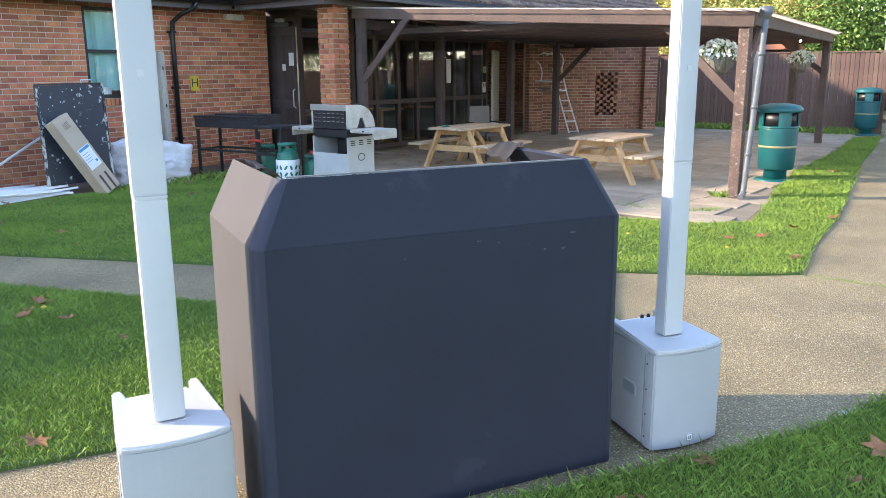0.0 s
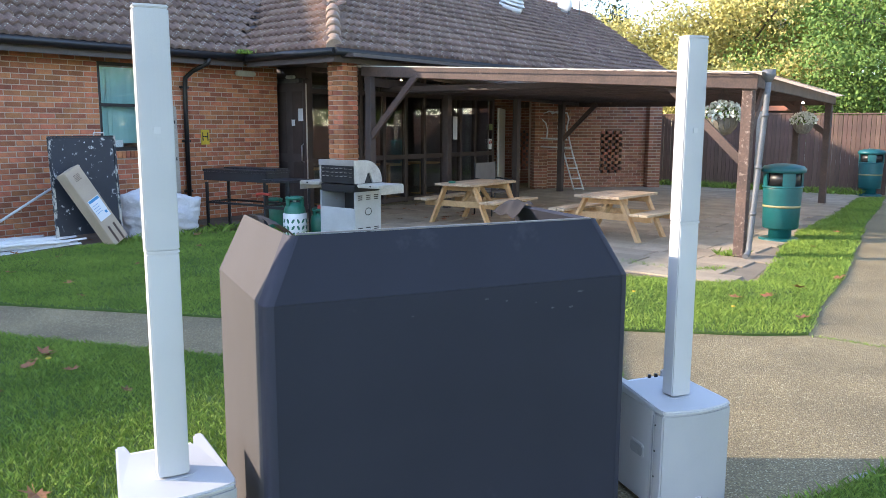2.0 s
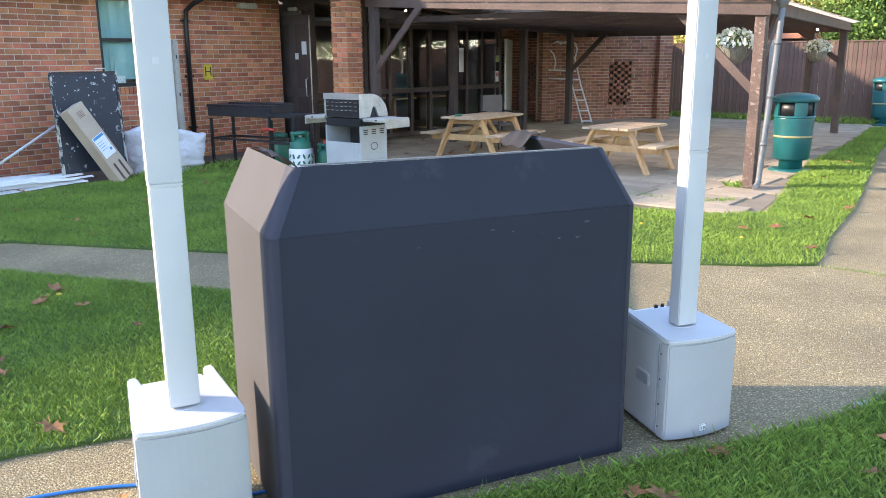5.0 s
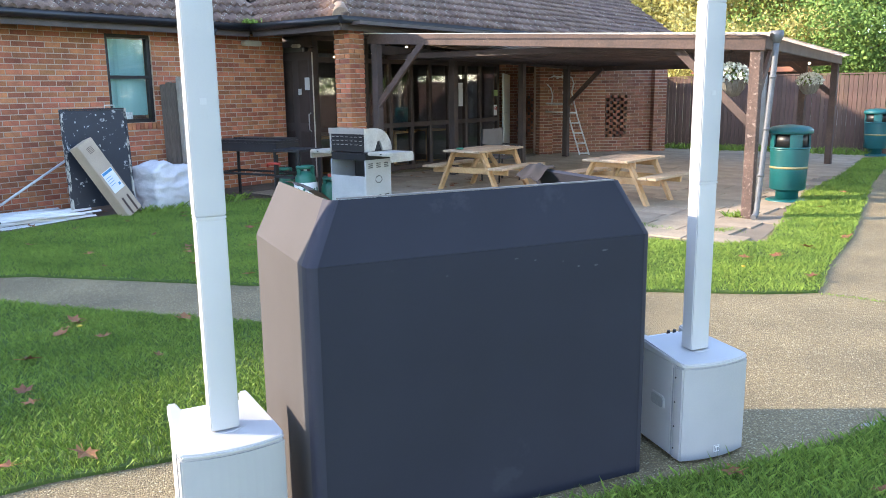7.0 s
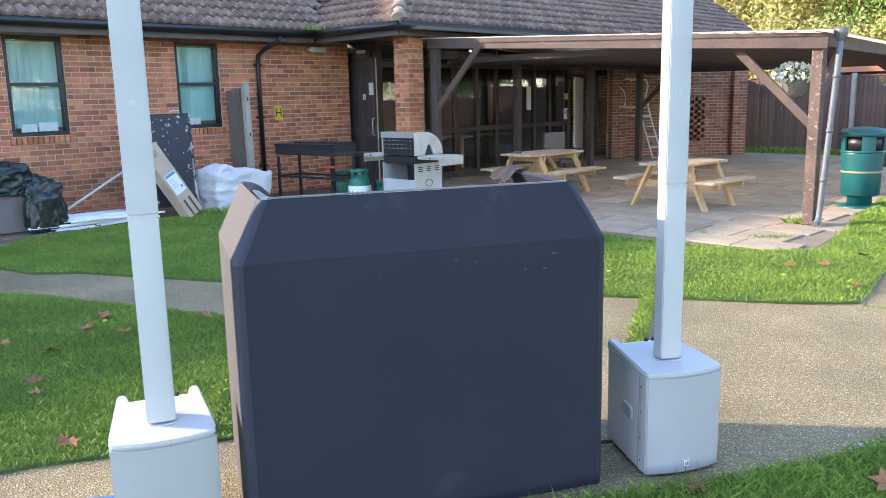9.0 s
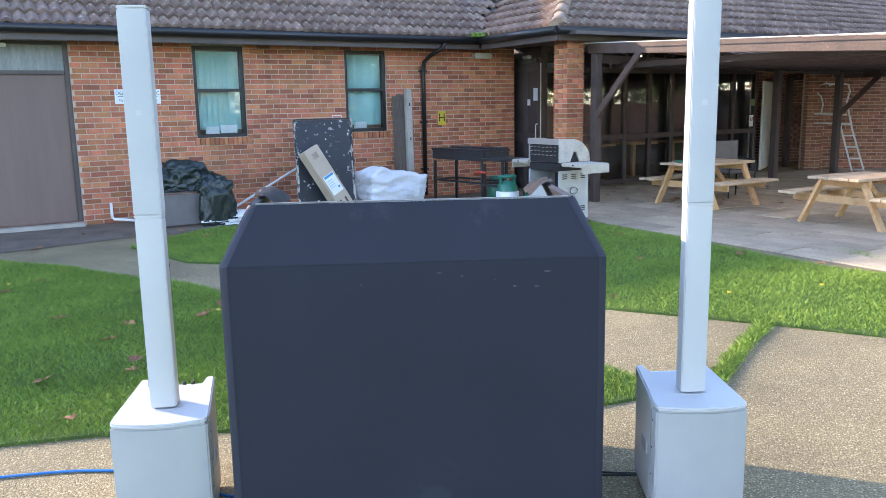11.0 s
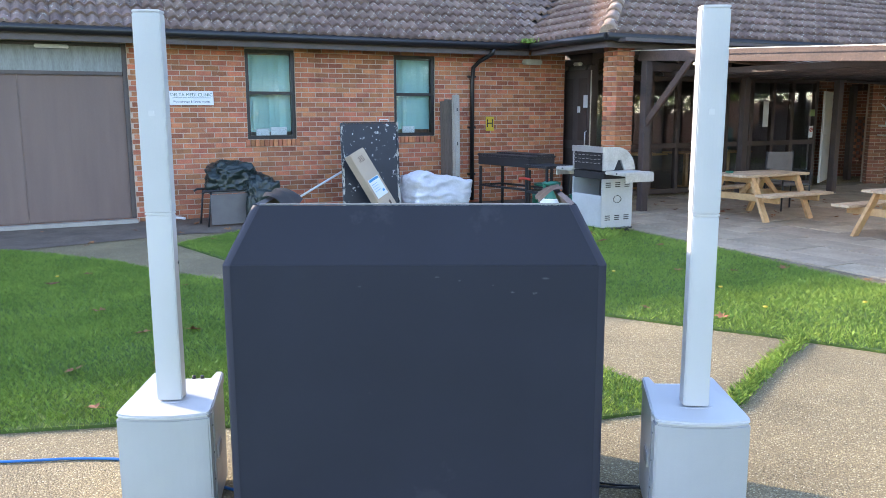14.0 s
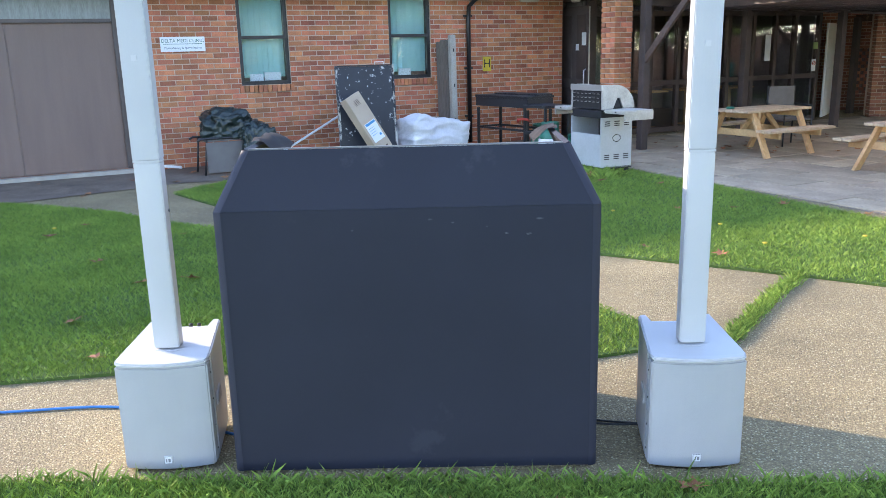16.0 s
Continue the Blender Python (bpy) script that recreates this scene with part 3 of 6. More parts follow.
# entrance recess: side, door wall, soffit
bm = B()
box(bm, (-0.6, 9.72, 1.31), (0.2, 0.56, 2.62))
box(bm, (-0.39, 9.49, 1.31), (0.2, 0.12, 2.62))
solid("wall_recess", bm, DARK_TIMBER, "dark side wall of the entrance recess", "wall", HOUSE, kind="structure")
bm = B()
box(bm, (-0.07, 9.79, 2.5), (1.26, 0.1, 0.24))
box(bm, (-0.45, 9.79, 1.2), (0.3, 0.1, 2.4))
solid("wall_entrance", bm, DARK_TIMBER, "dark painted timber wall over the entrance door", "wall", HOUSE, kind="structure")
bm = B()
box(bm, (1.25, 14.0, 2.6), (3.0, 10.6, 0.05))
box(bm, (0.2, 3.0, 2.6), (0.42, 12.6, 0.05))
solid("ceiling_soffit", bm, FASCIA, "dark boarded soffit under the eaves", "soffit", HOUSE, kind="structure")

door = thing("door_1", "dark brown panelled entrance door with paper notices", "door", HOUSE, kind="structure")
bm = B()
box(bm, (0.1, 9.77, 1.16), (0.8, 0.045, 2.28))
part("door_leaf", bm, FASCIA, door, bevel=0.004)
for x in (-0.3 - 0.03, 0.53):
    bm = B()
    box(bm, (x, 9.75, 1.18), (0.06, 0.09, 2.36))
    part("door_jamb", bm, DARK_TIMBER, door)
for z, h in ((0.55, 0.7), (1.6, 1.1)):
    bm = B()
    for y0 in (-0.12, 0.3):
        box(bm, (y0, 9.744, z), (0.26, 0.012, h))
    part("door_panel", bm, DARK_TIMBER, door, bevel=0.003)
bm = B()
box(bm, (0.567, 9.72, 1.18), (0.012, 0.02, 2.2))
part("edge_strip", bm, STEEL, door, "thin bright metal strip on the door edge")
bm = B()
tube(bm, [(0.46, 9.75, 0.9), (0.46, 9.69, 0.93), (0.46, 9.69, 1.2), (0.46, 9.75, 1.23)], 0.012, 8)
part("door_handle", bm, STEEL, door)
for x, z, w, h in ((0.4, 1.74, 0.12, 0.22), (0.2, 1.6, 0.08, 0.11)):
    bm = B()
    box(bm, (x, 9.733, z), (w, 0.008, h))
    solid("paper_notice", bm, PAPER, "white paper notice fixed to the dark door", "notice", HOUSE)


# ---- windows of the long wall ----
def sash_window(name, h):
    y0, y1, z0, z1 = h
    w = thing(name, "dark-framed two-light window with teal vertical blinds", "window", HOUSE, kind="structure")
    bm = B()
    t = 0.055
    for c, s in (((-0.08, y0 + t / 2, (z0 + z1) / 2), (0.09, t, z1 - z0)), ((-0.08, y1 - t / 2, (z0 + z1) / 2), (0.09, t, z1 - z0)),
                 ((-0.08, (y0 + y1) / 2, z0 + t / 2), (0.09, y1 - y0 - 2 * t, t)), ((-0.08, (y0 + y1) / 2, z1 - t / 2), (0.09, y1 - y0 - 2 * t, t))):
        box(bm, c, s)
    part("window_frame", bm, BLACK_PLASTIC, w)
    zm = z0 + 0.52 * (z1 - z0)
    bm = B()
    box(bm, (-0.075, (y0 + y1) / 2, zm), (0.085, y1 - y0 - 2 * t, 0.045))
    part("transom", bm, BLACK_PLASTIC, w)
    for a, b in ((z0 + t, zm - 0.022), (zm + 0.022, z1 - t)):
        bm = B()
        box(bm, (-0.075, (y0 + y1) / 2, (a + b) / 2), (0.006, y1 - y0 - 2 * t, b - a))
        ob = part("pane", bm, GLASS, w)
        ob.visible_shadow = False
    k = 8
    for i in range(k):
        y = y0 + t + 0.03 + (y1 - y0 - 2 * t - 0.06) * i / (k - 1)
        bm = B()
        box(bm, (0, 0, 0), (0.003, 0.098, z1 - z0 - 0.18))
        part("blind_slat", bm, TEAL, w, m=pose(-0.16, y, (z0 + z1) / 2 + 0.02, 0, 0, R.uniform(-14, 22)))
    bm = B()
    for i in range(12):
        box(bm, (0.005, y0 - 0.04 + (y1 - y0 + 0.08) * (i + 0.5) / 12, z0 - 0.055), (0.05, (y1 - y0 + 0.08) / 12 - 0.01, 0.1))
    part("window_sill", bm, BRICK, w, "soldier-course brick sill", bevel=0.003, seg=1)
    bm = B()
    box(bm, (-0.9, (y0 + y1) / 2, 1.8), (0.02, 2.0, 2.4))
    box(bm, (-0.6, (y0 + y1) / 2, 0.95), (0.6, 1.6, 0.02))
    part("room_back", bm, ROOM, w, "dim room behind the blinds")


sash_window("window_1", W1)
sash_window("window_2", W2)
for y, z, w in ((4.05, 1.24, 0.2), (4.3, 1.26, 0.25), (6.5, 1.25, 0.22)):
    bm = B()
    box(bm, (-0.125, y, z + 0.02), (0.02, w, 0.12))
    solid("paper_stack", bm, PAPER, "white papers standing on the inner window sill", "papers", HOUSE)

# ---- garage door ----
gd = thing("door_2", "wide brown double garage door with an obscured glazed strip", "garage door", HOUSE, kind="structure")
for y0, y1 in ((-0.55, 0.7455), (0.7485, 2.08)):
    bm = B()
    box(bm, (-0.12, (y0 + y1) / 2, 1.07), (0.05, y1 - y0, 2.06))
    part("door_leaf", bm, GARAGE, gd, bevel=0.004)
bm = B()
box(bm, (-0.12, 0.77, 2.3), (0.03, 2.66, 0.38))
part("glazed_strip", bm, OBSCURE, gd, "grey obscured glazing over the door")
bm = B()
for c, s in (((-0.1, 2.11, 1.28), (0.1, 0.06, 2.5)), ((-0.1, -0.58, 1.28), (0.1, 0.04, 2.5)), ((-0.1, 0.77, 2.11), (0.09, 2.6, 0.05)), ((-0.1, 0.77, 2.5), (0.1, 2.6, 0.05))):
    box(bm, c, s)
part("door_frame", bm, FASCIA, gd)
bm = B()
box(bm, (-0.02, 0.77, 0.03), (0.35, 2.74, 0.06))
solid("threshold_1", bm, CONCRETE, "grey concrete threshold under the garage door", "threshold", HOUSE, bevel=0.008, kind="structure")
bm = B()
box(bm, (-0.05, 1.2, 2.46), (0.06, 0.42, 0.05))
solid("strip_light", bm, UPVC, "white strip light over the garage door", "light", HOUSE, bevel=0.01)

# ---- roofs ----
EAVE_L, EAVE_Z, PITCH = 0.42, 2.70, 0.62
HIP_S, HIP_D = 8.55, 2.5
VALLEY_S = HIP_S


def tile_mesh(w, l, material, rolls=2):
    """One interlocking roll tile, with its lower edge proud."""
    bm = B()
    seg = 6 * rolls
    rows = []
    for y, z in ((0, 0.012), (0, 0.042), (l, 0.012)):
        ring = []
        for i in range(seg + 1):
            t = i / seg * rolls
            f = t - int(t) if i < seg else 1.0
            hump = 0.05 * max(0.0, math.sin(math.pi * f)) ** 1.5
            ring.append(bm.verts.new((w * (i / seg - 0.5), y, z + hump - (0.02 if (y == 0 and z < 0.02) else 0))))
        rows.append(ring)
    for a, b in zip(rows, rows[1:]):
        for i in range(seg):
            f = bm.faces.new((a[i], a[i + 1], b[i + 1], b[i]))
            f.smooth = a is not rows[0]
    me = bpy.data.meshes.new("roof_tile")
    bm.to_mesh(me)
    bm.free()
    me.materials.append(material)
    return me


def roof(name, label, corners, origin, along, up, material, w=0.3, gauge=0.3, ask=None, parts_in=None, rolls=2):
    """A tiled slope: a deck under rows of tiles. corners: (a, b) on the slope from origin; up is the slope's unit vector."""
    along, up, origin = Vector(along).normalized(), Vector(up).normalized(), Vector(origin)
    nrm = along.cross(up)
    if nrm.z < 0:
        nrm = -nrm
    bm = B()
    lo = [bm.verts.new(origin + along * a + up * b - nrm * 0.004) for a, b in corners]
    hi = [bm.verts.new(origin + along * a + up * b - nrm * 0.09) for a, b in corners]
    bm.faces.new(lo)
    bm.faces.new(hi)
    for i in range(len(lo)):
        bm.faces.new((lo[i - 1], lo[i], hi[i], hi[i - 1]))
    deck = solid(name, bm, DARK_TIMBER, label, "roof", HOUSE, kind="structure")
    me = tile_mesh(w, gauge + 0.06, material, rolls)
    co = np.array([v.co[:] for v in me.vertices])
    fc = [tuple(p.vertices) for p in me.polygons]
    frame4 = Matrix((along, up, along.cross(up))).transposed().to_4x4()
    if along.cross(up).z < 0:
        frame4 = Matrix((-along, up, (-along).cross(up))).transposed().to_4x4()
    a0, a1 = min(c[0] for c in corners), max(c[0] for c in corners)
    b1 = max(c[1] for c in corners)
    verts, faces, made = [], [], 0
    rr = random.Random(len(name))
    nb, na = int(b1 / gauge) + 1, int((a1 - a0) / w) + 2
    for j in range(nb):
        for i in range(na):
            a, b = a0 + w * (i + 0.5), -0.05 + gauge * j
            if not in_poly(np.array([a]), np.array([max(b + gauge * 0.45, 0.02)]), corners)[0]:
                continue
            m = frame4.copy()
            m.translation = origin + along * a + up * b + nrm * rr.uniform(-0.003, 0.004)
            m = m @ pose(0, 0, 0, -2.5 + rr.uniform(-0.5, 0.5), 0, rr.uniform(-0.5, 0.5))
            if made < 300 and parts_in and parts_in(a, b):
                ob = new("roof_tile", me)
                ob.parent = deck
                ob.matrix_basis = m
                made += 1
                continue
            k = len(verts)
            mm = np.array(m)
            verts += [tuple(q) for q in (co @ mm[:3, :3].T + mm[:3, 3])]
            faces += [tuple(k + q for q in f) for f in fc]
    ob = new("tiling", raw("tiling", verts, faces, material))
    for p in ob.data.polygons:
        p.use_smooth = False
    ob.parent = deck
    tagged(ob, "joined roof tiles of the slope", kind="stuff")
    return deck


cs = 1 / math.hypot(1, PITCH)
UPL = (-cs, 0, PITCH * cs)
L5 = 7.1 / cs
roof("roof_west", "long dark brown tiled roof slope with lichen spots", [(-3, 0), (VALLEY_S, 0), (VALLEY_S + 7.1, L5), (-3, L5)],
     (EAVE_L, 0, EAVE_Z), (0, 1, 0), UPL, TILE, parts_in=lambda a, b: 2.5 < a < 8.6 and b < 4)
# unseen stretch of roof, added to shade the left path and lawn
bm = B()
prism(bm, [(EAVE_L, EAVE_Z - 0.02), (EAVE_L - 7.1, EAVE_Z + 7.1 * PITCH - 0.02), (EAVE_L - 14.2, EAVE_Z - 0.02)], -16, -3.0, axis=1)
solid("roof_south", bm, TILE, "unseen rest of the long roof, added for its shadow", "roof", HOUSE, kind="structure")
# front hip slope, between valley and hip
HIPK = 0.72
k1 = 7.0
UPF = (0, cs, PITCH * cs)
roof("roof_hip", "reddish brown tiled hip slope with lichen", [(EAVE_L, 0), (HIP_D, 0), (HIP_D - k1 * 1.05, k1 / cs), (EAVE_L - k1, k1 / cs)],
     (0, HIP_S, EAVE_Z), (1, 0, 0), UPF, TILE_RED, parts_in=lambda a, b: b < 5)
# slope over the glazed side
PR = PITCH / 1.05
cr = 1 / math.hypot(1, PR)
UPR = (-cr, 0, PR * cr)
roof("roof_east", "dark brown tiled slope over the glazed wall", [(HIP_S, 0), (15.6, 0), (16.2, 4.4 / cr), (14.9, 5.4 / cr), (HIP_S + 7, 7.35 / cr)],
     (HIP_D, 0, EAVE_Z), (0, 1, 0), UPR, TILE, parts_in=lambda a, b: b < 3)
roof("roof_far", "dark tiled roof of the far wing", [(15.6, 0), (22.1, 0), (24.0, 4.3 / cr), (16.2, 4.4 / cr)],
     (HIP_D, 0, EAVE_Z - 0.03), (0, 1, 0), UPR, TILE, w=0.22, gauge=0.26, parts_in=lambda a, b: a < 18 and b < 3)
# hip ridge tiles
p0, p1 = Vector((HIP_D, HIP_S, EAVE_Z)), Vector((HIP_D - k1 * 1.05, HIP_S + k1, EAVE_Z + k1 * PITCH))
hipw = thing("hip_ridge", "row of orange clay ridge tiles bedded on the hip", "ridge", HOUSE, kind="structure")
hd = (p1 - p0).normalized()
for i in range(20):
    bm = B()
    q = p0 + hd * (0.02 + 0.42 * i)
    tube(bm, [q + Vector((0, 0, -0.0)), q + hd * 0.44 + Vector((0, 0, -0.02))], 0.125, 12, 0.11)
    part("ridge_tile", bm, RIDGE, hipw)
vg = B()
bar(vg, (EAVE_L, VALLEY_S, EAVE_Z + 0.03), (EAVE_L - 6, VALLEY_S + 6, EAVE_Z + 6 * PITCH + 0.03), 0.16, 0.02)
solid("valley_gutter", vg, FASCIA, "dark lead valley between two roof slopes", "valley", HOUSE, kind="structure")

# fascias and gutters
bm = B()
for p, q in (((EAVE_L - 0.03, -3, EAVE_Z - 0.1), (EAVE_L - 0.03, HIP_S - 0.03, EAVE_Z - 0.1)), ((EAVE_L, HIP_S + 0.03, EAVE_Z - 0.1), (HIP_D - 0.03, HIP_S + 0.03, EAVE_Z - 0.1)), ((HIP_D - 0.03, HIP_S + 0.03, EAVE_Z - 0.1), (HIP_D - 0.03, 22.1, EAVE_Z - 0.1))):
    bar(bm, p, q, 0.03, 0.2)
solid("fascia", bm, FASCIA, "dark brown painted eaves fascia", "fascia", HOUSE, kind="structure")
bm = B()
g = 0.055
tube(bm, [(EAVE_L + g, -3, EAVE_Z - 0.05), (EAVE_L + g, HIP_S - g, EAVE_Z - 0.06)], 0.058, 10)
tube(bm, [(EAVE_L + g, HIP_S - g, EAVE_Z - 0.06), (HIP_D + g, HIP_S - g, EAVE_Z - 0.05)], 0.058, 10)
tube(bm, [(HIP_D + g, HIP_S - g, EAVE_Z - 0.05), (HIP_D + g, 22.1, EAVE_Z - 0.05)], 0.058, 10)
solid("gutter", bm, BLACK_PLASTIC, "black plastic half-round eaves gutter", "gutter", HOUSE, kind="structure")
dp = thing("downpipe", "black plastic rainwater downpipe on the brick wall", "downpipe", HOUSE)
bm = B()
tube(bm, [(EAVE_L + 0.05, 7.8, EAVE_Z - 0.1), (EAVE_L + 0.03, 7.79, 2.52), (0.2, 7.68, 2.4), (0.07, 7.63, 2.3), (0.055, 7.62, 2.1), (0.055, 7.62, 0.05)], 0.036, 10)
part("pipe", bm, BLACK_PLASTIC, dp, smooth=False)
for z in (0.5, 1.3, 2.15):
    bm = B()
    box(bm, (0.03, 7.62, z), (0.07, 0.13, 0.035))
    part("bracket", bm, BLACK_PLASTIC, dp)
for c, sz in (((0.08, 8.8, 2.42), (0.14, 0.36, 0.09)), ((0.2, 9.69, 2.4), (0.2, 0.1, 0.06))):
    bm = B()
    box(bm, c, sz)
    solid("bulkhead_light", bm, LAMP_GREY, "cream bulkhead lamp under the eaves", "light", HOUSE, bevel=0.02)

# ---- glazed wall beside the patio ----
GD, G0, G1 = 0.48, 9.86, 15.55
gw = thing("window_3", "dark-framed full-height glazed wall beside the patio", "window", HOUSE, kind="structure")
ys = [G0, 10.5, 11.15, 11.8, 12.45, 13.05, 13.7, 14.3, 14.85, G1]
for y in ys:
    bm = B()
    box(bm, (GD, y, 1.3), (0.09, 0.08, 2.6))
    part("mullion", bm, DARK_TIMBER, gw)
for a, b in zip(ys, ys[1:]):
    for z in (0.06, 0.92, 2.16, 2.54):
        bm = B()
        box(bm, (GD, (a + b) / 2, z), (0.08, b - a - 0.08, 0.09))
        part("rail", bm, DARK_TIMBER, gw)
    for z0, z1 in ((0.105, 0.875), (0.965, 2.115), (2.205, 2.495)):
        bm = B()
        box(bm, (GD, (a + b) / 2, (z0 + z1) / 2), (0.008, b - a - 0.08, z1 - z0))
        ob = part("pane", bm, GLASS, gw)
        ob.visible_shadow = False
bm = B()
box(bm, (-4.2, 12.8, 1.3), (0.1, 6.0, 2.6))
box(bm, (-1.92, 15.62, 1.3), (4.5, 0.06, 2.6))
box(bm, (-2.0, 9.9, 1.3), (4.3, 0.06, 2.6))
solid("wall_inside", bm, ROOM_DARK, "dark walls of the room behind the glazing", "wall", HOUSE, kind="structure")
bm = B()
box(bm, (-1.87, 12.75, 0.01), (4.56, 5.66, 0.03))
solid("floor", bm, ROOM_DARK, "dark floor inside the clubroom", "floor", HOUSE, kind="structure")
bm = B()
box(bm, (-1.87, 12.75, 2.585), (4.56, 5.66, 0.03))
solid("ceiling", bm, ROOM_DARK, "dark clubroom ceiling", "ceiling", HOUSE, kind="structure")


# ---- booth ----
def slab_of(bm, quad, thick, inward):
    """A thin panel on the polygon quad, thickened along inward."""
    q, w = [Vector(v) for v in quad], Vector(inward).normalized() * thick
    lo, hi = [bm.verts.new(v) for v in q], [bm.verts.new(v + w) for v in q]
    bm.faces.new(lo)
    bm.faces.new(hi)
    for i in range(len(q)):
        bm.faces.new((lo[i - 1], lo[i], hi[i], hi[i - 1]))
    return bm


def booth():
    m = pose(-0.583, 2.398, 0, 0, 0, 24.95)
    W, D, H, S, I, K = 1.391, 0.745, 1.236, 1.026, 0.103, 0.07
    b = thing("dj_booth", "folding booth facade in black stretch cloth with sloping top panels", "booth", m)
    bm = B()
    slab_of(bm, [(0.03, 0, 0.014), (W - 0.03, 0, 0.014), (W - 0.03, 0, S), (0.03, 0, S)], 0.025, (0, 1, 0))
    part("front_panel", bm, CLOTH, b, "taut black cloth front")
    bm = B()
    slab_of(bm, [(0.03, 0, S + 0.001), (W - 0.03, 0, S + 0.001), (W - I - 0.025, K, H), (I + 0.025, K, H)], 0.025, (0, 1, -0.4))
    part("upper_panel", bm, CLOTH, b, "black cloth top panel leaning back")
    for sx, x0 in ((1, 0.0), (-1, W)):
        bm = B()
        for z0, z1, y0, y1, i0, i1 in ((0.012, S, 0, 0, 0, 0), (S, H, 0, K, 0, I)):
            rows = []
            for t in (0, 1):
                z, y, i = (z0, z1)[t], (y0, y1)[t], (i0, i1)[t]
                rows.append([bm.verts.new((x0 + sx * (i + q), y + r, z)) for q, r in ((0.034, -0.0015), (0.016, 0.002), (0.004, 0.013), (0.0, 0.032), (-0.0015, 0.066))])
            for j in range(4):
                bm.faces.new((rows[0][j], rows[0][j + 1], rows[1][j + 1], rows[1][j])).smooth = True
        part("corner_wrap", bm, CLOTH_SEAM, b, "black cloth wrapped round the corner post")
        # left side takes the paler sunlit tone, right side the plain black
        bm = B()
        slab_of(bm, [(x0, 0.064, 0.012), (x0 - sx * 0.01, D, 0.012), (x0 - sx * 0.01, D, S), (x0, 0.064, S)], 0.02, (sx, 0, 0))
        lo = part("side_panel", bm, CLOTH_LIT if sx == 1 else CLOTH, b, "cloth side with its sunlit tone painted grey" if sx == 1 else "black cloth side")
        bm = B()
        slab_of(bm, [(x0, 0.064, S), (x0 - sx * 0.01, D, S), (x0 + sx * (I - 0.01), D, H), (x0 + sx * I, K + 0.064, H)], 0.02, (sx, 0, -0.5))
        part("upper_side_panel", bm, CLOTH_LIT if sx == 1 else CLOTH, b, "sloping cloth side panel")
    for sx, x0, ya, yb in ((1, I, 0.3, D - 0.12), (-1, W - I, 0.56, D)):
        bm = B()
        n = 12
        rows = []
        for i in range(n + 1):
            t = i / n
            row = []
            for j in range(6):
                v = j / 5
                zz = H + 0.008 + (0.018 * t * t + 0.008 * math.sin(5 * t)) * (1 - v) - 0.05 * v * v + 0.006 * math.sin(11 * t + 4 * v)
                row.append(bm.verts.new((x0 + sx * (-0.012 + 0.10 * v), ya + (yb - ya) * t + 0.012 * math.sin(6 * v + t), zz)))
            rows.append(row)
        for a, c in zip(rows, rows[1:]):
            for j in range(5):
                bm.faces.new((a[j], a[j + 1], c[j + 1], c[j])).smooth = True
        bmesh.ops.solidify(bm, geom=bm.faces[:], thickness=0.006)
        part("loose_flap", bm, CLOTH_LIT, b, "loose grey cloth folded over the side")
    bm = B()
    bar(bm, (I + 0.03, K + 0.01, H + 0.003), (W - I - 0.03, K + 0.01, H + 0.003), 0.014, 0.005)
    part("top_edge", bm, EDGE_GREY, b, "thin pale metal top edge")
    bm = B()
    bar(bm, (W * 0.5, 0.035, 0.02), (W * 0.5, 0.035, S - 0.03), 0.03, 0.02, (0, 1, 0))
    part("frame_post", bm, BLACK_STEEL, b)
    # small pale patches stand in for light coming through the cloth
    rr = random.Random(3)
    for x, z, w in ((0.78, 0.985, 0.02), (0.86, 0.972, 0.012), (1.05, 0.93, 0.016), (1.13, 0.926, 0.02), (1.17, 0.98, 0.03), (0.5, 0.95, 0.012), (0.53, 0.55, 0.008), (0.98, 0.955, 0.01)):
        bm = B()
        ring = [bm.verts.new((x + w / 2 * math.cos(a) * rr.uniform(0.6, 1.2), -0.0022, z + w / 5 * math.sin(a) * rr.uniform(0.5, 1.3))) for a in np.linspace(0, 5.6, 9)]
        bm.faces.new(ring)
        part("glint", bm, GLINT, b, "painted glint of light showing through the cloth")
    return b


booth()


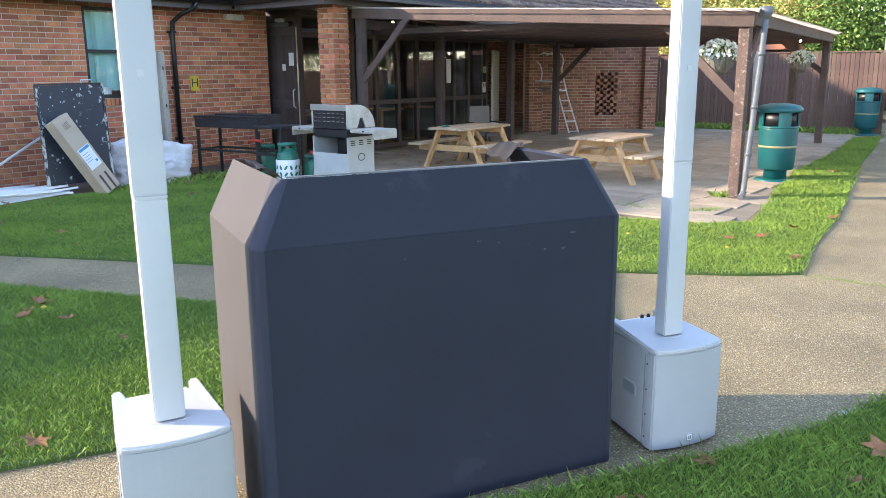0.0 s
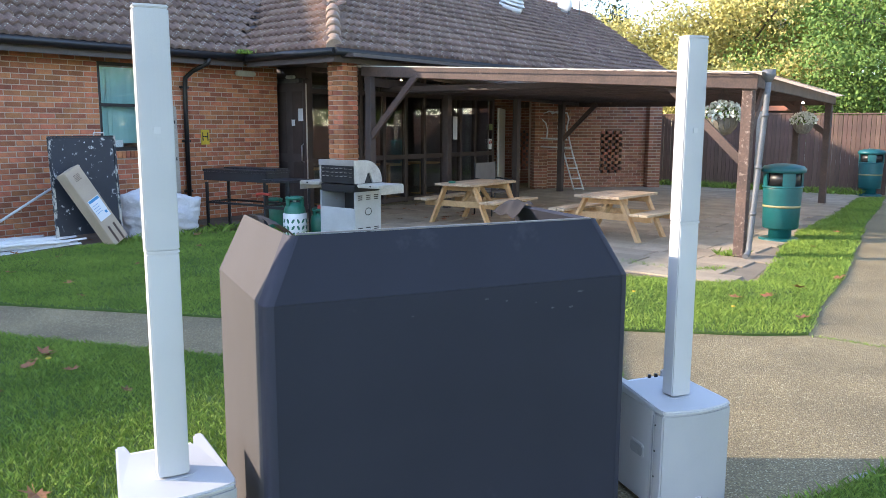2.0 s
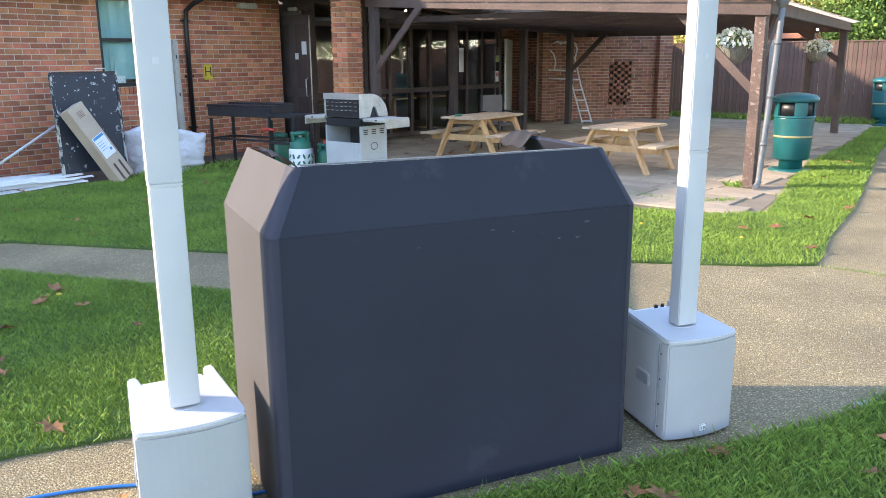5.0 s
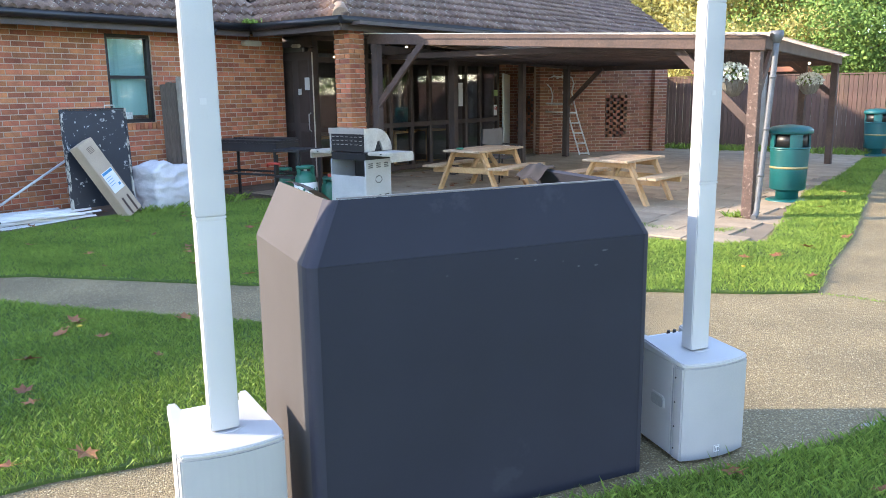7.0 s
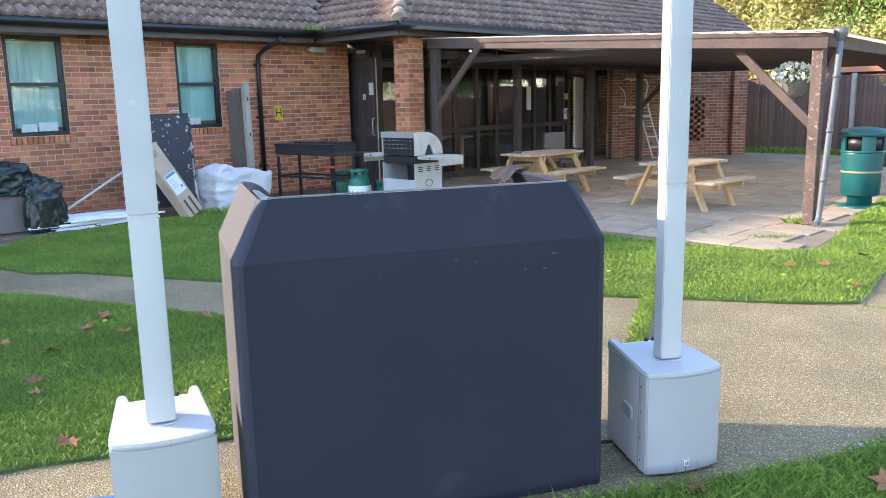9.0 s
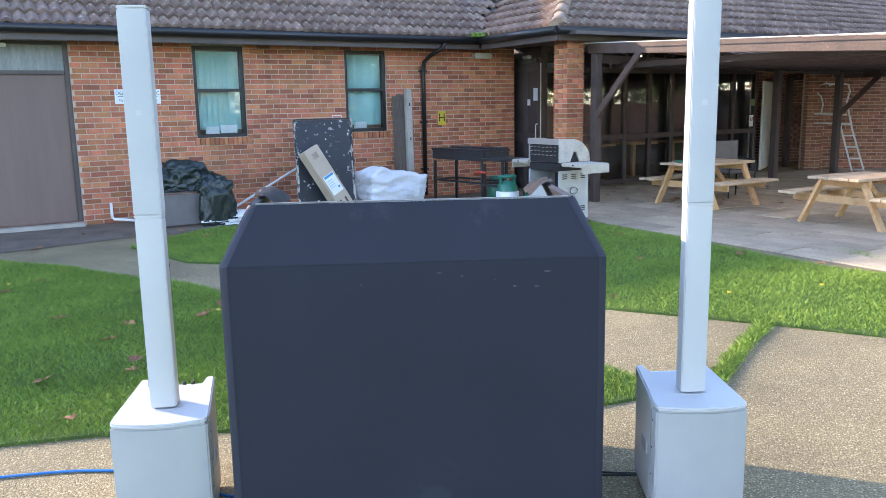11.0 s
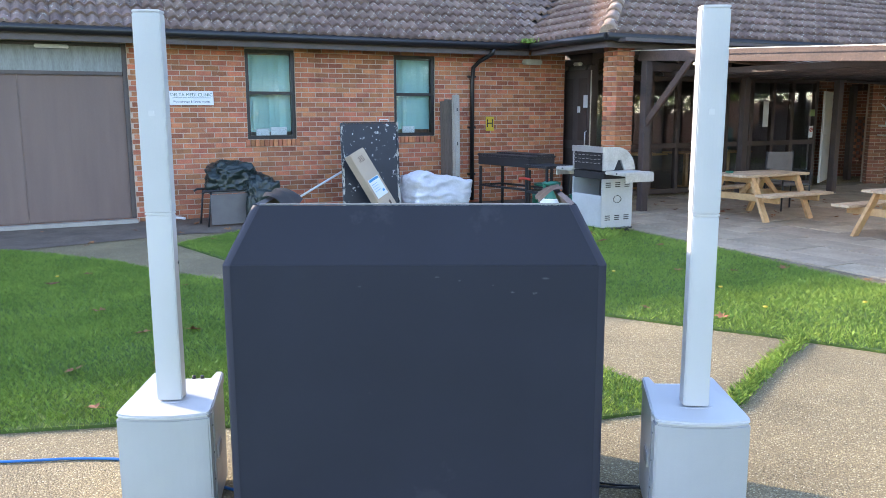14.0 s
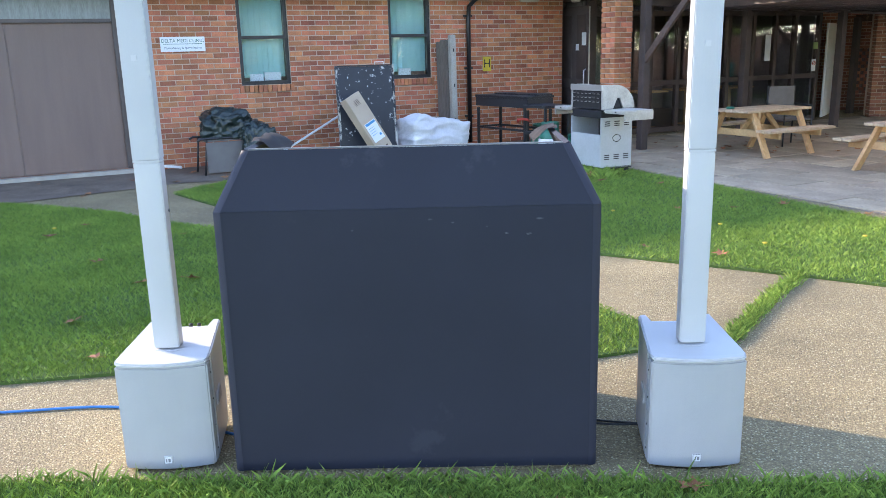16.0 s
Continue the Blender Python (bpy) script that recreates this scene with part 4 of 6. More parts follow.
# ---- column loudspeakers ----
def column_speaker():
    s = thing("column_speaker", "white column loudspeaker standing on a white subwoofer", "loudspeaker", group="pair of column loudspeakers")
    wf, wb, D, H = 0.35, 0.285, 0.39, 0.444

    def outline(k=1.0, bulge=0.028, y0=0.0):
        pts = []
        for i in range(13):
            t = i / 12 * 2 - 1
            pts.append((t * wf / 2 * k, y0 - bulge * (1 - t * t)))
        return pts
    # cabinet behind the grille
    bm = B()
    prism(bm, [(-wf / 2, 0.062), (wf / 2, 0.062), (wb / 2, D), (-wb / 2, D)], 0.014, H)
    cab = part("cabinet", bm, WHITE, s, "white textured plastic subwoofer cabinet", bevel=0.01)
    bm = B()
    prism(bm, outline(0.995) + [(wf / 2 * 0.995, 0.058), (-wf / 2 * 0.995, 0.058)], 0.012, H - 0.012)
    part("grille", bm, GRILLE, s, "white perforated front grille", bevel=0.006)
    # top cap, rising to the rear corners, with a recess for the controls
    bm = B()
    out = outline(0.97, 0.03, -0.002) + [(wf / 2, 0.02), (wf / 2, 0.07), (wb / 2 + 0.004, D), (wb / 2 - 0.028, D), (wb / 2 - 0.04, D - 0.065), (-wb / 2 + 0.04, D - 0.065), (-wb / 2 + 0.028, D), (-wb / 2 - 0.004, D), (-wf / 2, 0.07), (-wf / 2, 0.02)]
    prism(bm, out, H - 0.011, H + 0.012)
    for v in bm.verts:
        if v.co.z > H:
            v.co.z += 0.028 * max(0.0, (v.co.y - 0.1) / (D - 0.1)) ** 1.4 - (0.008 if v.co.y < 0.0 else 0)
    part("top_cap", bm, WHITE, s, "smooth white top cap", bevel=0.006)
    bm = B()
    box(bm, (0, D - 0.034, H + 0.006), (wb - 0.075, 0.06, 0.008))
    panel = part("control_panel", bm, UPVC, s, "recessed control panel")
    for x in (0.03, 0.065):
        bm = B()
        lathe(bm, [(0.009, 0), (0.008, 0.022), (0.006, 0.024)], 10)
        part("knob", bm, BLACK_PLASTIC, panel, "black control knob", m=pose(x, D - 0.035, H + 0.01))
    for sx in (-1, 1):
        bm = B()
        prism(bm, [(-0.055, -0.02), (-0.042, -0.032), (0.042, -0.032), (0.055, -0.02), (0.055, 0.02), (0.042, 0.032), (-0.042, 0.032), (-0.055, 0.02)], -0.004, 0.004, axis=0)
        part("handle_rim", bm, WHITE, s, m=pose(sx * 0.1645, 0.17, 0.235, 0, 0, sx * 5.7), bevel=0.002)
        # flat plate, not hollow: the slot's inner shade is its darker grey
        bm = B()
        prism(bm, [(-0.046, -0.014), (-0.036, -0.024), (0.036, -0.024), (0.046, -0.014), (0.046, 0.014), (0.036, 0.024), (-0.036, 0.024), (-0.046, 0.014)], -0.002, 0.0045, axis=0)
        part("handle_recess", bm, SLOT_GREY, s, "hand-hold slot, its inner shade painted grey", m=pose(sx * 0.166, 0.17, 0.235, 0, 0, sx * 5.7 + (180 if sx < 0 else 0)))
        for z in (0.06, 0.16, 0.27, 0.38):
            bm = B()
            tube(bm, [(sx * (wf / 2 - 0.004), 0.045, z), (sx * (wf / 2 + 0.001), 0.045, z)], 0.004, 8)
            part("grille_screw", bm, BLACK_PLASTIC, s)
        bm = B()
        box(bm, (sx * (wf / 2 - 0.0005), 0.06, H / 2), (0.003, 0.004, H - 0.05))
        part("seam", bm, SLOT_GREY, s, "thin shadow gap beside the grille")
    bm = B()
    box(bm, (0.055 - 0.055, -0.0305, 0.055), (0.032, 0.004, 0.032))
    bd = part("badge", bm, UPVC, s, "small square maker's badge", bevel=0.001)
    bm = B()
    box(bm, (-0.006, -0.033, 0.054), (0.0035, 0.002, 0.014))
    box(bm, (0.005, -0.033, 0.054), (0.008, 0.002, 0.014))
    for q in (-1, 1):
        box(bm, (q * 0.0145, -0.033, 0.055), (0.0012, 0.002, 0.03))
        box(bm, (0, -0.033, 0.055 + q * 0.0145), (0.028, 0.002, 0.0012))
    part("badge_mark", bm, GREY_MARK, bd)
    for x, y in ((-0.13, 0.06), (0.13, 0.06), (-0.1, 0.32), (0.1, 0.32)):
        bm = B()
        lathe(bm, [(0.018, 0), (0.016, 0.016)], 10)
        part("rubber_foot", bm, BLACK_RUBBER, s, m=pose(x, y, 0))
    # column: rounded-front section
    cw, cd, y0 = 0.101, 0.082, 0.105

    def section(w, d):
        pts = []
        for i in range(9):
            t = i / 8 * 2 - 1
            pts.append((t * w / 2, y0 - 0.004 * (1 - t * t)))
        return pts + [(w / 2, y0 + d * 0.75), (w / 2 - 0.018, y0 + d), (-w / 2 + 0.018, y0 + d), (-w / 2, y0 + d * 0.75)]
    bm = B()
    prism(bm, [(0.082 * math.cos(a), y0 + cd / 2 + 0.058 * math.sin(a)) for a in np.linspace(0, 2 * math.pi, 29)[:-1]], H + 0.009, H + 0.0155)
    part("column_socket", bm, WHITE, s, "shallow oval socket round the column foot", bevel=0.002)
    bm = B()
    prism(bm, section(cw - 0.004, cd), H + 0.02, 1.19)
    part("lower_column", bm, WHITE, s, "white plain lower column element", bevel=0.004)
    bm = B()
    prism(bm, section(cw - 0.002, cd - 0.002), 1.1905, 1.1985)
    part("joint_ring", bm, WHITE, s)
    bm = B()
    prism(bm, section(cw, cd), 1.199, 1.925)
    up = part("upper_column", bm, FINE_GRILLE, s, "white upper column with perforated grille", bevel=0.004)
    bm = B()
    prism(bm, section(cw, cd), 1.9255, 1.936)
    part("column_cap", bm, WHITE, s, bevel=0.003)
    bm = B()
    box(bm, (0, y0 - 0.0055, 1.567), (0.02, 0.003, 0.02))
    part("column_badge", bm, WHITE, up, "small pale square badge")
    bm = B()
    tube(bm, [(cw / 2 - 0.001, y0 + 0.05, 1.0), (cw / 2 + 0.002, y0 + 0.05, 1.0)], 0.006, 8)
    part("lock_screw", bm, BLACK_PLASTIC, s)
    return s


spk = column_speaker()
spk.matrix_basis = pose(-0.842, 2.332, 0, 0, 0, 28.5)
copy_thing(spk, pose(1.014, 3.132, 0, 0, 0, 23.6))


def cable(name, pts, r, material, label):
    c = bpy.data.curves.new(name, "CURVE")
    c.dimensions, c.bevel_depth, c.bevel_resolution = "3D", r, 3
    sp = c.splines.new("BEZIER")
    sp.bezier_points.add(len(pts) - 1)
    for bp_, p in zip(sp.bezier_points, pts):
        bp_.co = p
        bp_.handle_left_type = bp_.handle_right_type = "AUTO"
    c.materials.append(material)
    return tagged(new(name, c), label, "cable")


cable("cable", [(-3.2, 1.72, 0.008), (-1.95, 2.405, 0.008), (-1.48, 2.66, 0.008), (-1.1, 2.72, 0.008), (-0.75, 2.66, 0.008), (-0.5, 2.9, 0.008)], 0.0065, CABLE_BLUE, "bright blue cable lying across the path")
cable("cable", [(0.4, 3.3, 0.01), (0.72, 3.36, 0.02), (0.9, 3.44, 0.05), (0.93, 3.47, 0.15)], 0.005, BLACK_RUBBER, "black power lead running to the subwoofer")
cable("cable", [(0.4, 3.36, 0.006), (0.7, 3.4, 0.006), (0.9, 3.48, 0.02), (0.95, 3.48, 0.12)], 0.004, BLACK_RUBBER, "thin black signal lead on the path")
cable("cable", [(-0.8, 2.66, 0.006), (-0.68, 2.6, 0.006), (-0.6, 2.75, 0.006), (-0.45, 2.8, 0.006)], 0.005, BLACK_RUBBER, "black power lead beside the booth")


# ---- gas barbecue ----
def barbecue():
    b = thing("gas_barbecue", "stainless steel gas barbecue with side shelves, seen from the back", "barbecue", HOUSE @ pose(3.82, 7.52, 0))
    bm = B()
    # cart: open-fronted with lower back panel
    box(bm, (0, -0.235, 0.30), (0.6, 0.02, 0.42))
    part("back_panel", bm, PANEL_GREY, b, "pale grey lower back panel", bevel=0.004)
    for x in (-0.31, 0.31):
        bm = B()
        box(bm, (x, 0, 0.4), (0.02, 0.49, 0.64))
        side = part("side_panel", bm, PANEL_GREY, b, "light grey louvred side panel", bevel=0.004)
        bm = B()
        for z in (0.2, 0.225, 0.25, 0.62, 0.645, 0.67):
            for y in (-0.15, 0.0, 0.15):
                box(bm, (x + (0.011 if x > 0 else -0.011), y, z), (0.004, 0.08, 0.012))
        lathe_c = pose(x + (0.011 if x > 0 else -0.011), 0, 0.46, 0, 90, 0)
        for j in range(18):
            a = 2 * math.pi * j / 18
            box(bm, (0.045 * math.cos(a), 0.06 * math.sin(a), 0), (0.012, 0.012, 0.004), lathe_c)
        ob = part("vent_slots", bm, BLACK_PLASTIC, side)
        tagged(ob, kind="stuff")
    bm = B()
    box(bm, (0, 0.2, 0.4), (0.6, 0.02, 0.6))
    part("front_doors", bm, BLACK_STEEL, b, "dark inside of the cart doors")
    bm = B()
    box(bm, (0, 0, 0.085), (0.64, 0.5, 0.03))
    part("base_shelf", bm, BLACK_STEEL, b)
    for x in (-0.28, 0.28):
        for y in (-0.2, 0.2):
            bm = B()
            tube(bm, [(x - 0.012, y, 0.035), (x + 0.012, y, 0.035)], 0.035, 14)
            part("castor", bm, BLACK_RUBBER, b)
    bm = B()
    box(bm, (0, 0.0, 0.76), (0.62, 0.46, 0.10), taper=1.03)
    part("firebox", bm, BLACK_STEEL, b, bevel=0.01)
    # hood: quarter-round drawn along x
    prof = [(-0.235, 0.825), (-0.235, 1.04), (-0.23, 1.115)]
    for i in range(9):
        a = math.pi / 2 * (1 - i / 8)
        prof.append((-0.05 + 0.3 * math.cos(a), 0.83 + 0.285 * math.sin(a)))
    bm = B()
    prism(bm, prof, -0.30, 0.30, axis=0)
    hood = part("hood", bm, BLACK_STEEL, b, "black hood back with cooling slots", bevel=0.004)
    bm = B()
    box(bm, (0, -0.242, 1.09), (0.66, 0.03, 0.075))
    part("hood_trim", bm, STEEL, hood, "bright steel strip along the top", bevel=0.005)
    bm = B()
    for r in range(3):
        box(bm, (0, -0.24, 1.015 - 0.05 * r), (0.58, 0.016, 0.028))
    part("louvre", bm, BLACK_PLASTIC, hood, bevel=0.003)
    bm = B()
    for r in range(3):
        for i in range(7):
            box(bm, (-0.25 + i * 0.083, -0.2485, 1.015 - 0.05 * r), (0.05, 0.004, 0.006))
    tagged(part("slot", bm, ALLOY, hood), kind="stuff")
    for x in (-0.315, 0.315):
        bm = B()
        notch = [(-0.24, 0.825), (-0.24, 1.125)] + [(y * 1.04 + 0.005, 0.83 + (z - 0.83) * 1.03) for y, z in prof[3:]] + [(0.09, 0.83), (0.03, 0.96), (-0.01, 0.96), (-0.07, 0.83)]
        prism(bm, notch, x - 0.014, x + 0.014, axis=0)
        part("hood_end", bm, ALLOY, hood, "cast alloy end cap of the hood", bevel=0.003)
    for sx in (-1, 1):
        bm = B()
        box(bm, (sx * 0.54, -0.0, 0.805), (0.40, 0.46, 0.045))
        sh = part("side_shelf", bm, ALLOY, b, "scuffed cream-grey side shelf", bevel=0.012)
        bm = B()
        box(bm, (sx * 0.735, -0.0, 0.755), (0.02, 0.44, 0.09))
        part("shelf_lip", bm, ALLOY, sh, bevel=0.005)
        bm = B()
        box(bm, (sx * 0.58, -0.231, 0.807), (0.03, 0.004, 0.016))
        part("shelf_slot", bm, BLACK_PLASTIC, sh)
    return b


barbecue()


# ---- flat-top griddle ----
def griddle():
    g = thing("griddle_stand", "black steel catering griddle on a tubular stand", "griddle", HOUSE @ pose(1.68, 7.5, 0, 0, 0, -82))
    L, D = 1.24, 0.5
    bm = B()
    box(bm, (0, 0, 0.815), (D, L, 0.13))
    part("tray", bm, BLACK_STEEL, g, bevel=0.006)
    bm = B()
    box(bm, (0, 0.0, 0.9), (D + 0.03, L + 0.02, 0.035))
    box(bm, (-0.1, 0.1, 0.925), (D - 0.22, L - 0.2, 0.03))
    part("lid", bm, BLACK_STEEL, g, bevel=0.008)
    for x in (-D / 2 + 0.03, D / 2 - 0.03):
        for y in (-L / 2 + 0.03, L / 2 - 0.03):
            bm = B()
            box(bm, (x, y, 0.36), (0.035, 0.035, 0.72))
            part("leg", bm, BLACK_STEEL, g)
    bm = B()
    for x in (-D / 2 + 0.03, D / 2 - 0.03):
        bar(bm, (x, -L / 2 + 0.05, 0.42), (x, L / 2 - 0.05, 0.42), 0.03, 0.03)
    for y in (-L / 2 + 0.03, L / 2 - 0.03):
        bar(bm, (-D / 2 + 0.05, y, 0.42), (D / 2 - 0.05, y, 0.42), 0.03, 0.03)
    part("stretcher", bm, BLACK_STEEL, g)
    bm = B()
    box(bm, (0.12, L / 2 + 0.27, 0.79), (0.5, 0.5, 0.035))
    sh = part("side_table", bm, BLACK_STEEL, g, "thin black folding side table", bevel=0.004)
    for x, y in ((0.34, L / 2 + 0.05), (0.34, L / 2 + 0.49), (-0.1, L / 2 + 0.49)):
        bm = B()
        box(bm, (x, y, 0.39), (0.03, 0.03, 0.78))
        part("table_leg", bm, BLACK_STEEL, sh)
    bm = B()
    box(bm, (0.34, L / 2 + 0.27, 0.42), (0.03, 0.44, 0.04))
    part("table_rail", bm, BLACK_STEEL, sh)
    bm = B()
    tube(bm, [(0.36, L / 2 - 0.08, 0.56), (0.375, L / 2 - 0.06, 0.6), (0.375, L / 2 + 0.06, 0.61), (0.36, L / 2 + 0.16, 0.6)], 0.02, 8)
    part("lever_handle", bm, RED, sh, "orange-red plastic lever handle")
    return g


griddle()

def gas_bottle(m, lattice, label, h=0.5):
    b = thing("gas_cylinder", label, "gas cylinder", m)
    r = 0.15
    bm = B()
    lathe(bm, [(r * 0.85, 0.0), (r, 0.03), (r, h * 0.62), (r * 0.93, h * 0.74), (r * 0.6, h * 0.84), (0.03, h * 0.87)], 24)
    part("body", bm, GAS_GREEN, b)
    if lattice:
        sleeve = B()
        lathe(sleeve, [(r + 0.004, 0.01), (r + 0.012, 0.02), (r + 0.012, h * 0.6), (r + 0.002, h * 0.62)], 28)
        shell = part("sleeve", sleeve, UPVC, b, "white plastic sleeve with leaf-shaped slots")
        for i in range(14):
            a = 2 * math.pi * i / 14
            for z in (0.09, 0.18, 0.27):
                bm = B()
                sg = 1 if i % 2 else -1
                prism(bm, [(-0.014, -0.03), (0.006, -0.03), (0.016, 0.0), (0.012, 0.034), (-0.008, 0.03), (-0.016, 0.0)], 0, 0.003, axis=0)
                part("slot", bm, GAS_GREEN, shell, m=pose((r + 0.0115) * math.cos(a), (r + 0.0115) * math.sin(a), z, 0, 0, math.degrees(a)) @ pose(0, 0, 0, 28 * sg, 0, 0))
    bm = B()
    tube(bm, [(0.11 * math.cos(a), 0.11 * math.sin(a), h * 0.96) for a in np.linspace(0, 2 * math.pi, 21)], 0.022, 8)
    for a in (0.4, 2.5, 4.6):
        bar(bm, (0.11 * math.cos(a), 0.11 * math.sin(a), h * 0.74), (0.11 * math.cos(a), 0.11 * math.sin(a), h * 0.95), 0.06, 0.02)
    part("collar", bm, GAS_GREEN, b, "green carrying collar")
    bm = B()
    lathe(bm, [(0.022, h * 0.84), (0.022, h * 0.93), (0.012, h * 0.95)], 10)
    part("valve", bm, ALLOY, b)
    return b


gas_bottle(HOUSE @ pose(2.93, 7.33, 0), True, "green gas cylinder in a white slotted sleeve", 0.6)
gas_bottle(HOUSE @ pose(3.1, 7.66, 0), False, "plain green gas cylinder beside the barbecue", 0.42)
gas_bottle(HOUSE @ pose(1.75, 7.95, 0), False, "green gas cylinder under the griddle", 0.46)
bm = B()
lathe(bm, [(0.05, 0.0), (0.055, 0.07), (0.03, 0.08)], 12)
solid("gas_regulator", bm, RED, "orange-red gas regulator on the cylinder", "regulator", HOUSE @ pose(3.1, 7.66, 0.39), smooth=True)
cable("hose", [tuple(hw(3.1, 7.66, 0.45)), tuple(hw(3.2, 7.64, 0.47)), tuple(hw(3.36, 7.6, 0.42)), tuple(hw(3.52, 7.55, 0.6))], 0.008, ORANGE, "orange gas hose from cylinder to barbecue")


# ---- picnic tables ----
def picnic_table(L=1.32, H=0.67):
    t = thing("picnic_table", "pale pine picnic table with attached benches on the patio", "picnic table", group="picnic tables on the patio")
    for i in range(5):
        bm = B()
        box(bm, (-0.28 + 0.14 * i, 0, H - 0.018), (0.132, L, 0.034))
        part("table_board", bm, PINE_GREY, t, bevel=0.004, seg=1)
    for sx in (-1, 1):
        for o in (-0.07, 0.07):
            bm = B()
            box(bm, (sx * 0.63 + o, 0, 0.40), (0.128, L, 0.034))
            part("bench_board", bm, PINE_GREY, t, bevel=0.004, seg=1)
    for y in (-L / 2 + 0.2, L / 2 - 0.2):
        for sx in (-1, 1):
            bm = B()
            bar(bm, (sx * 0.27, y, H - 0.04), (sx * 0.56, y, 0.0), 0.045, 0.1, (0, 1, 0))
            bar_b = part("leg", bm, PINE, t, "honey-coloured pine leg", bevel=0.003, seg=1)
        bm = B()
        box(bm, (0, y + (0.046 if y < 0 else -0.046), 0.34), (1.42, 0.04, 0.095))
        part("bench_bearer", bm, PINE, t, bevel=0.003, seg=1)
        bm = B()
        box(bm, (0, y + (0.046 if y < 0 else -0.046), H - 0.08), (0.68, 0.04, 0.085))
        part("top_bearer", bm, PINE, t, bevel=0.003, seg=1)
        bm = B()
        bar(bm, (0, y * 0.86, 0.34), (0, y * 0.22, H - 0.06), 0.07, 0.04, (1, 0, 0))
        part("brace", bm, PINE, t, bevel=0.003, seg=1)
    return t


pt = picnic_table()
pt.matrix_basis = HOUSE @ pose(3.75, 10.45, 0, 0, 0, 2)
pt2 = picnic_table(1.15, 0.63)
pt2.matrix_basis = HOUSE @ pose(6.26, 10.36, 0, 0, 0, -2)
bm = B()
lathe(bm, [(0.055, 0), (0.06, 0.025), (0.045, 0.03)], 14)
solid("ashtray", bm, GAS_GREEN, "small green ashtray on the picnic table", "ashtray", HOUSE @ pose(3.6, 10.0, 0.67), smooth=True)


# ---- pergola ----
PH = 2.1
pg = thing("pergola", "brown-stained timber pergola with a low sheet roof over the patio", "pergola", HOUSE)
A, Pp, Q, Rr = (8.23, 9.68), (2.45, 9.36), (7.3, 17.55), (1.72, 16.63)


def post(d, s, top=PH, w=0.125, material=STAINED):
    bm = B()
    box(bm, (d, s, top / 2), (w, w, top))
    return part("post", bm, material, pg, "dark stained square timber post", bevel=0.006, seg=1)


post(*A, material=WORN_STAIN)
post(*Q)
post(*Pp, top=PH + 0.25, material=DARK_TIMBER)
post(*Rr, material=DARK_TIMBER)
post(-0.1, 17.5, material=DARK_TIMBER)
post(6.7, 17.6)
post(2.0, 11.92, top=PH + 0.06, material=DARK_TIMBER)
post(1.96, 14.34, top=PH + 0.03, material=DARK_TIMBER)


def beam(p, q, w, h, label="", material=STAINED, name="beam"):
    bm = B()
    bar(bm, p, q, w, h)
    return part(name, bm, material, pg, label, bevel=0.006, seg=1)


beam((A[0] + 0.12, A[1] - 0.075, PH - 0.02), (Pp[0] - 0.1, Pp[1] - 0.075, PH + 0.31), 0.045, 0.17, "long sun-faded front beam")
beam((A[0] + 0.07, A[1] - 0.1, PH + 0.0), (Q[0] + 0.07, Q[1] + 0.1, PH - 0.02), 0.045, 0.15)
beam((Q[0] + 0.1, Q[1] + 0.07, PH - 0.04), (-0.2, 17.57, PH - 0.02), 0.045, 0.15)
beam((Pp[0] - 0.1, Pp[1], PH + 0.15), (1.66, 17.5, PH), 0.05, 0.14, material=DARK_TIMBER)
for k in range(12):
    t = (k + 0.5) / 12
    d0 = 2.15
    s = A[1] + (Q[1] - A[1]) * t
    d1 = A[0] + (Q[0] - A[0]) * t
    beam((d1 - 0.03, s, PH + 0.02), (d0 - 0.9 * t, s, PH + 0.05), 0.045, 0.09, name="rafter", material=DARK_TIMBER)
for p, q in (((A[0], A[1], PH - 0.98), (A[0] - 1.0, A[1], PH - 0.02)), ((Pp[0], Pp[1] - 0.02, PH - 0.76), (Pp[0] + 0.98, Pp[1] - 0.02, PH + 0.22)),
             ((A[0], A[1], PH - 0.75), (A[0] - 0.04, A[1] + 0.7, PH - 0.05)), ((Q[0], Q[1], PH - 0.7), (Q[0] - 0.9, Q[1], PH - 0.02)),
             ((Rr[0], Rr[1], PH - 0.9), (Rr[0] + 0.9, Rr[1], PH - 0.05))):
    bm = B()
    bar(bm, p, q, 0.045, 0.1)
    part("brace", bm, STAINED, pg, bevel=0.004, seg=1)
bm = B()
n = 140
ra = [bm.verts.new((A[0] + 0.2 + (Pp[0] - 0.6 - A[0]) * i / n, A[1] - 0.18, PH + 0.085 + 0.31 * i / n + 0.012 * math.sin(i * 1.2))) for i in range(n + 1)]
rb = [bm.verts.new((Q[0] + 0.25 + (0.2 - Q[0]) * i / n, Q[1] + 0.35, PH + 0.07 + 0.05 * i / n + 0.012 * math.sin(i * 1.2))) for i in range(n + 1)]
for i in range(n):
    bm.faces.new((ra[i], ra[i + 1], rb[i + 1], rb[i])).smooth = True
bmesh.ops.solidify(bm, geom=bm.faces[:], thickness=0.006)
part("roof_sheet", bm, ROOFING, pg, "weathered grey corrugated roofing sheet")
bm = B()
bar(bm, (A[0] + 0.2, A[1] - 0.19, PH + 0.085), (Pp[0] - 0.4, Pp[1] - 0.24, PH + 0.39), 0.01, 0.012)
part("edge_trim", bm, LAMP_GREY, pg, "pale plastic edge trim on the roof")
gp = thing("rainwater_pipe", "grey rainwater pipe running down beside the pergola post", "downpipe", HOUSE)
bm = B()
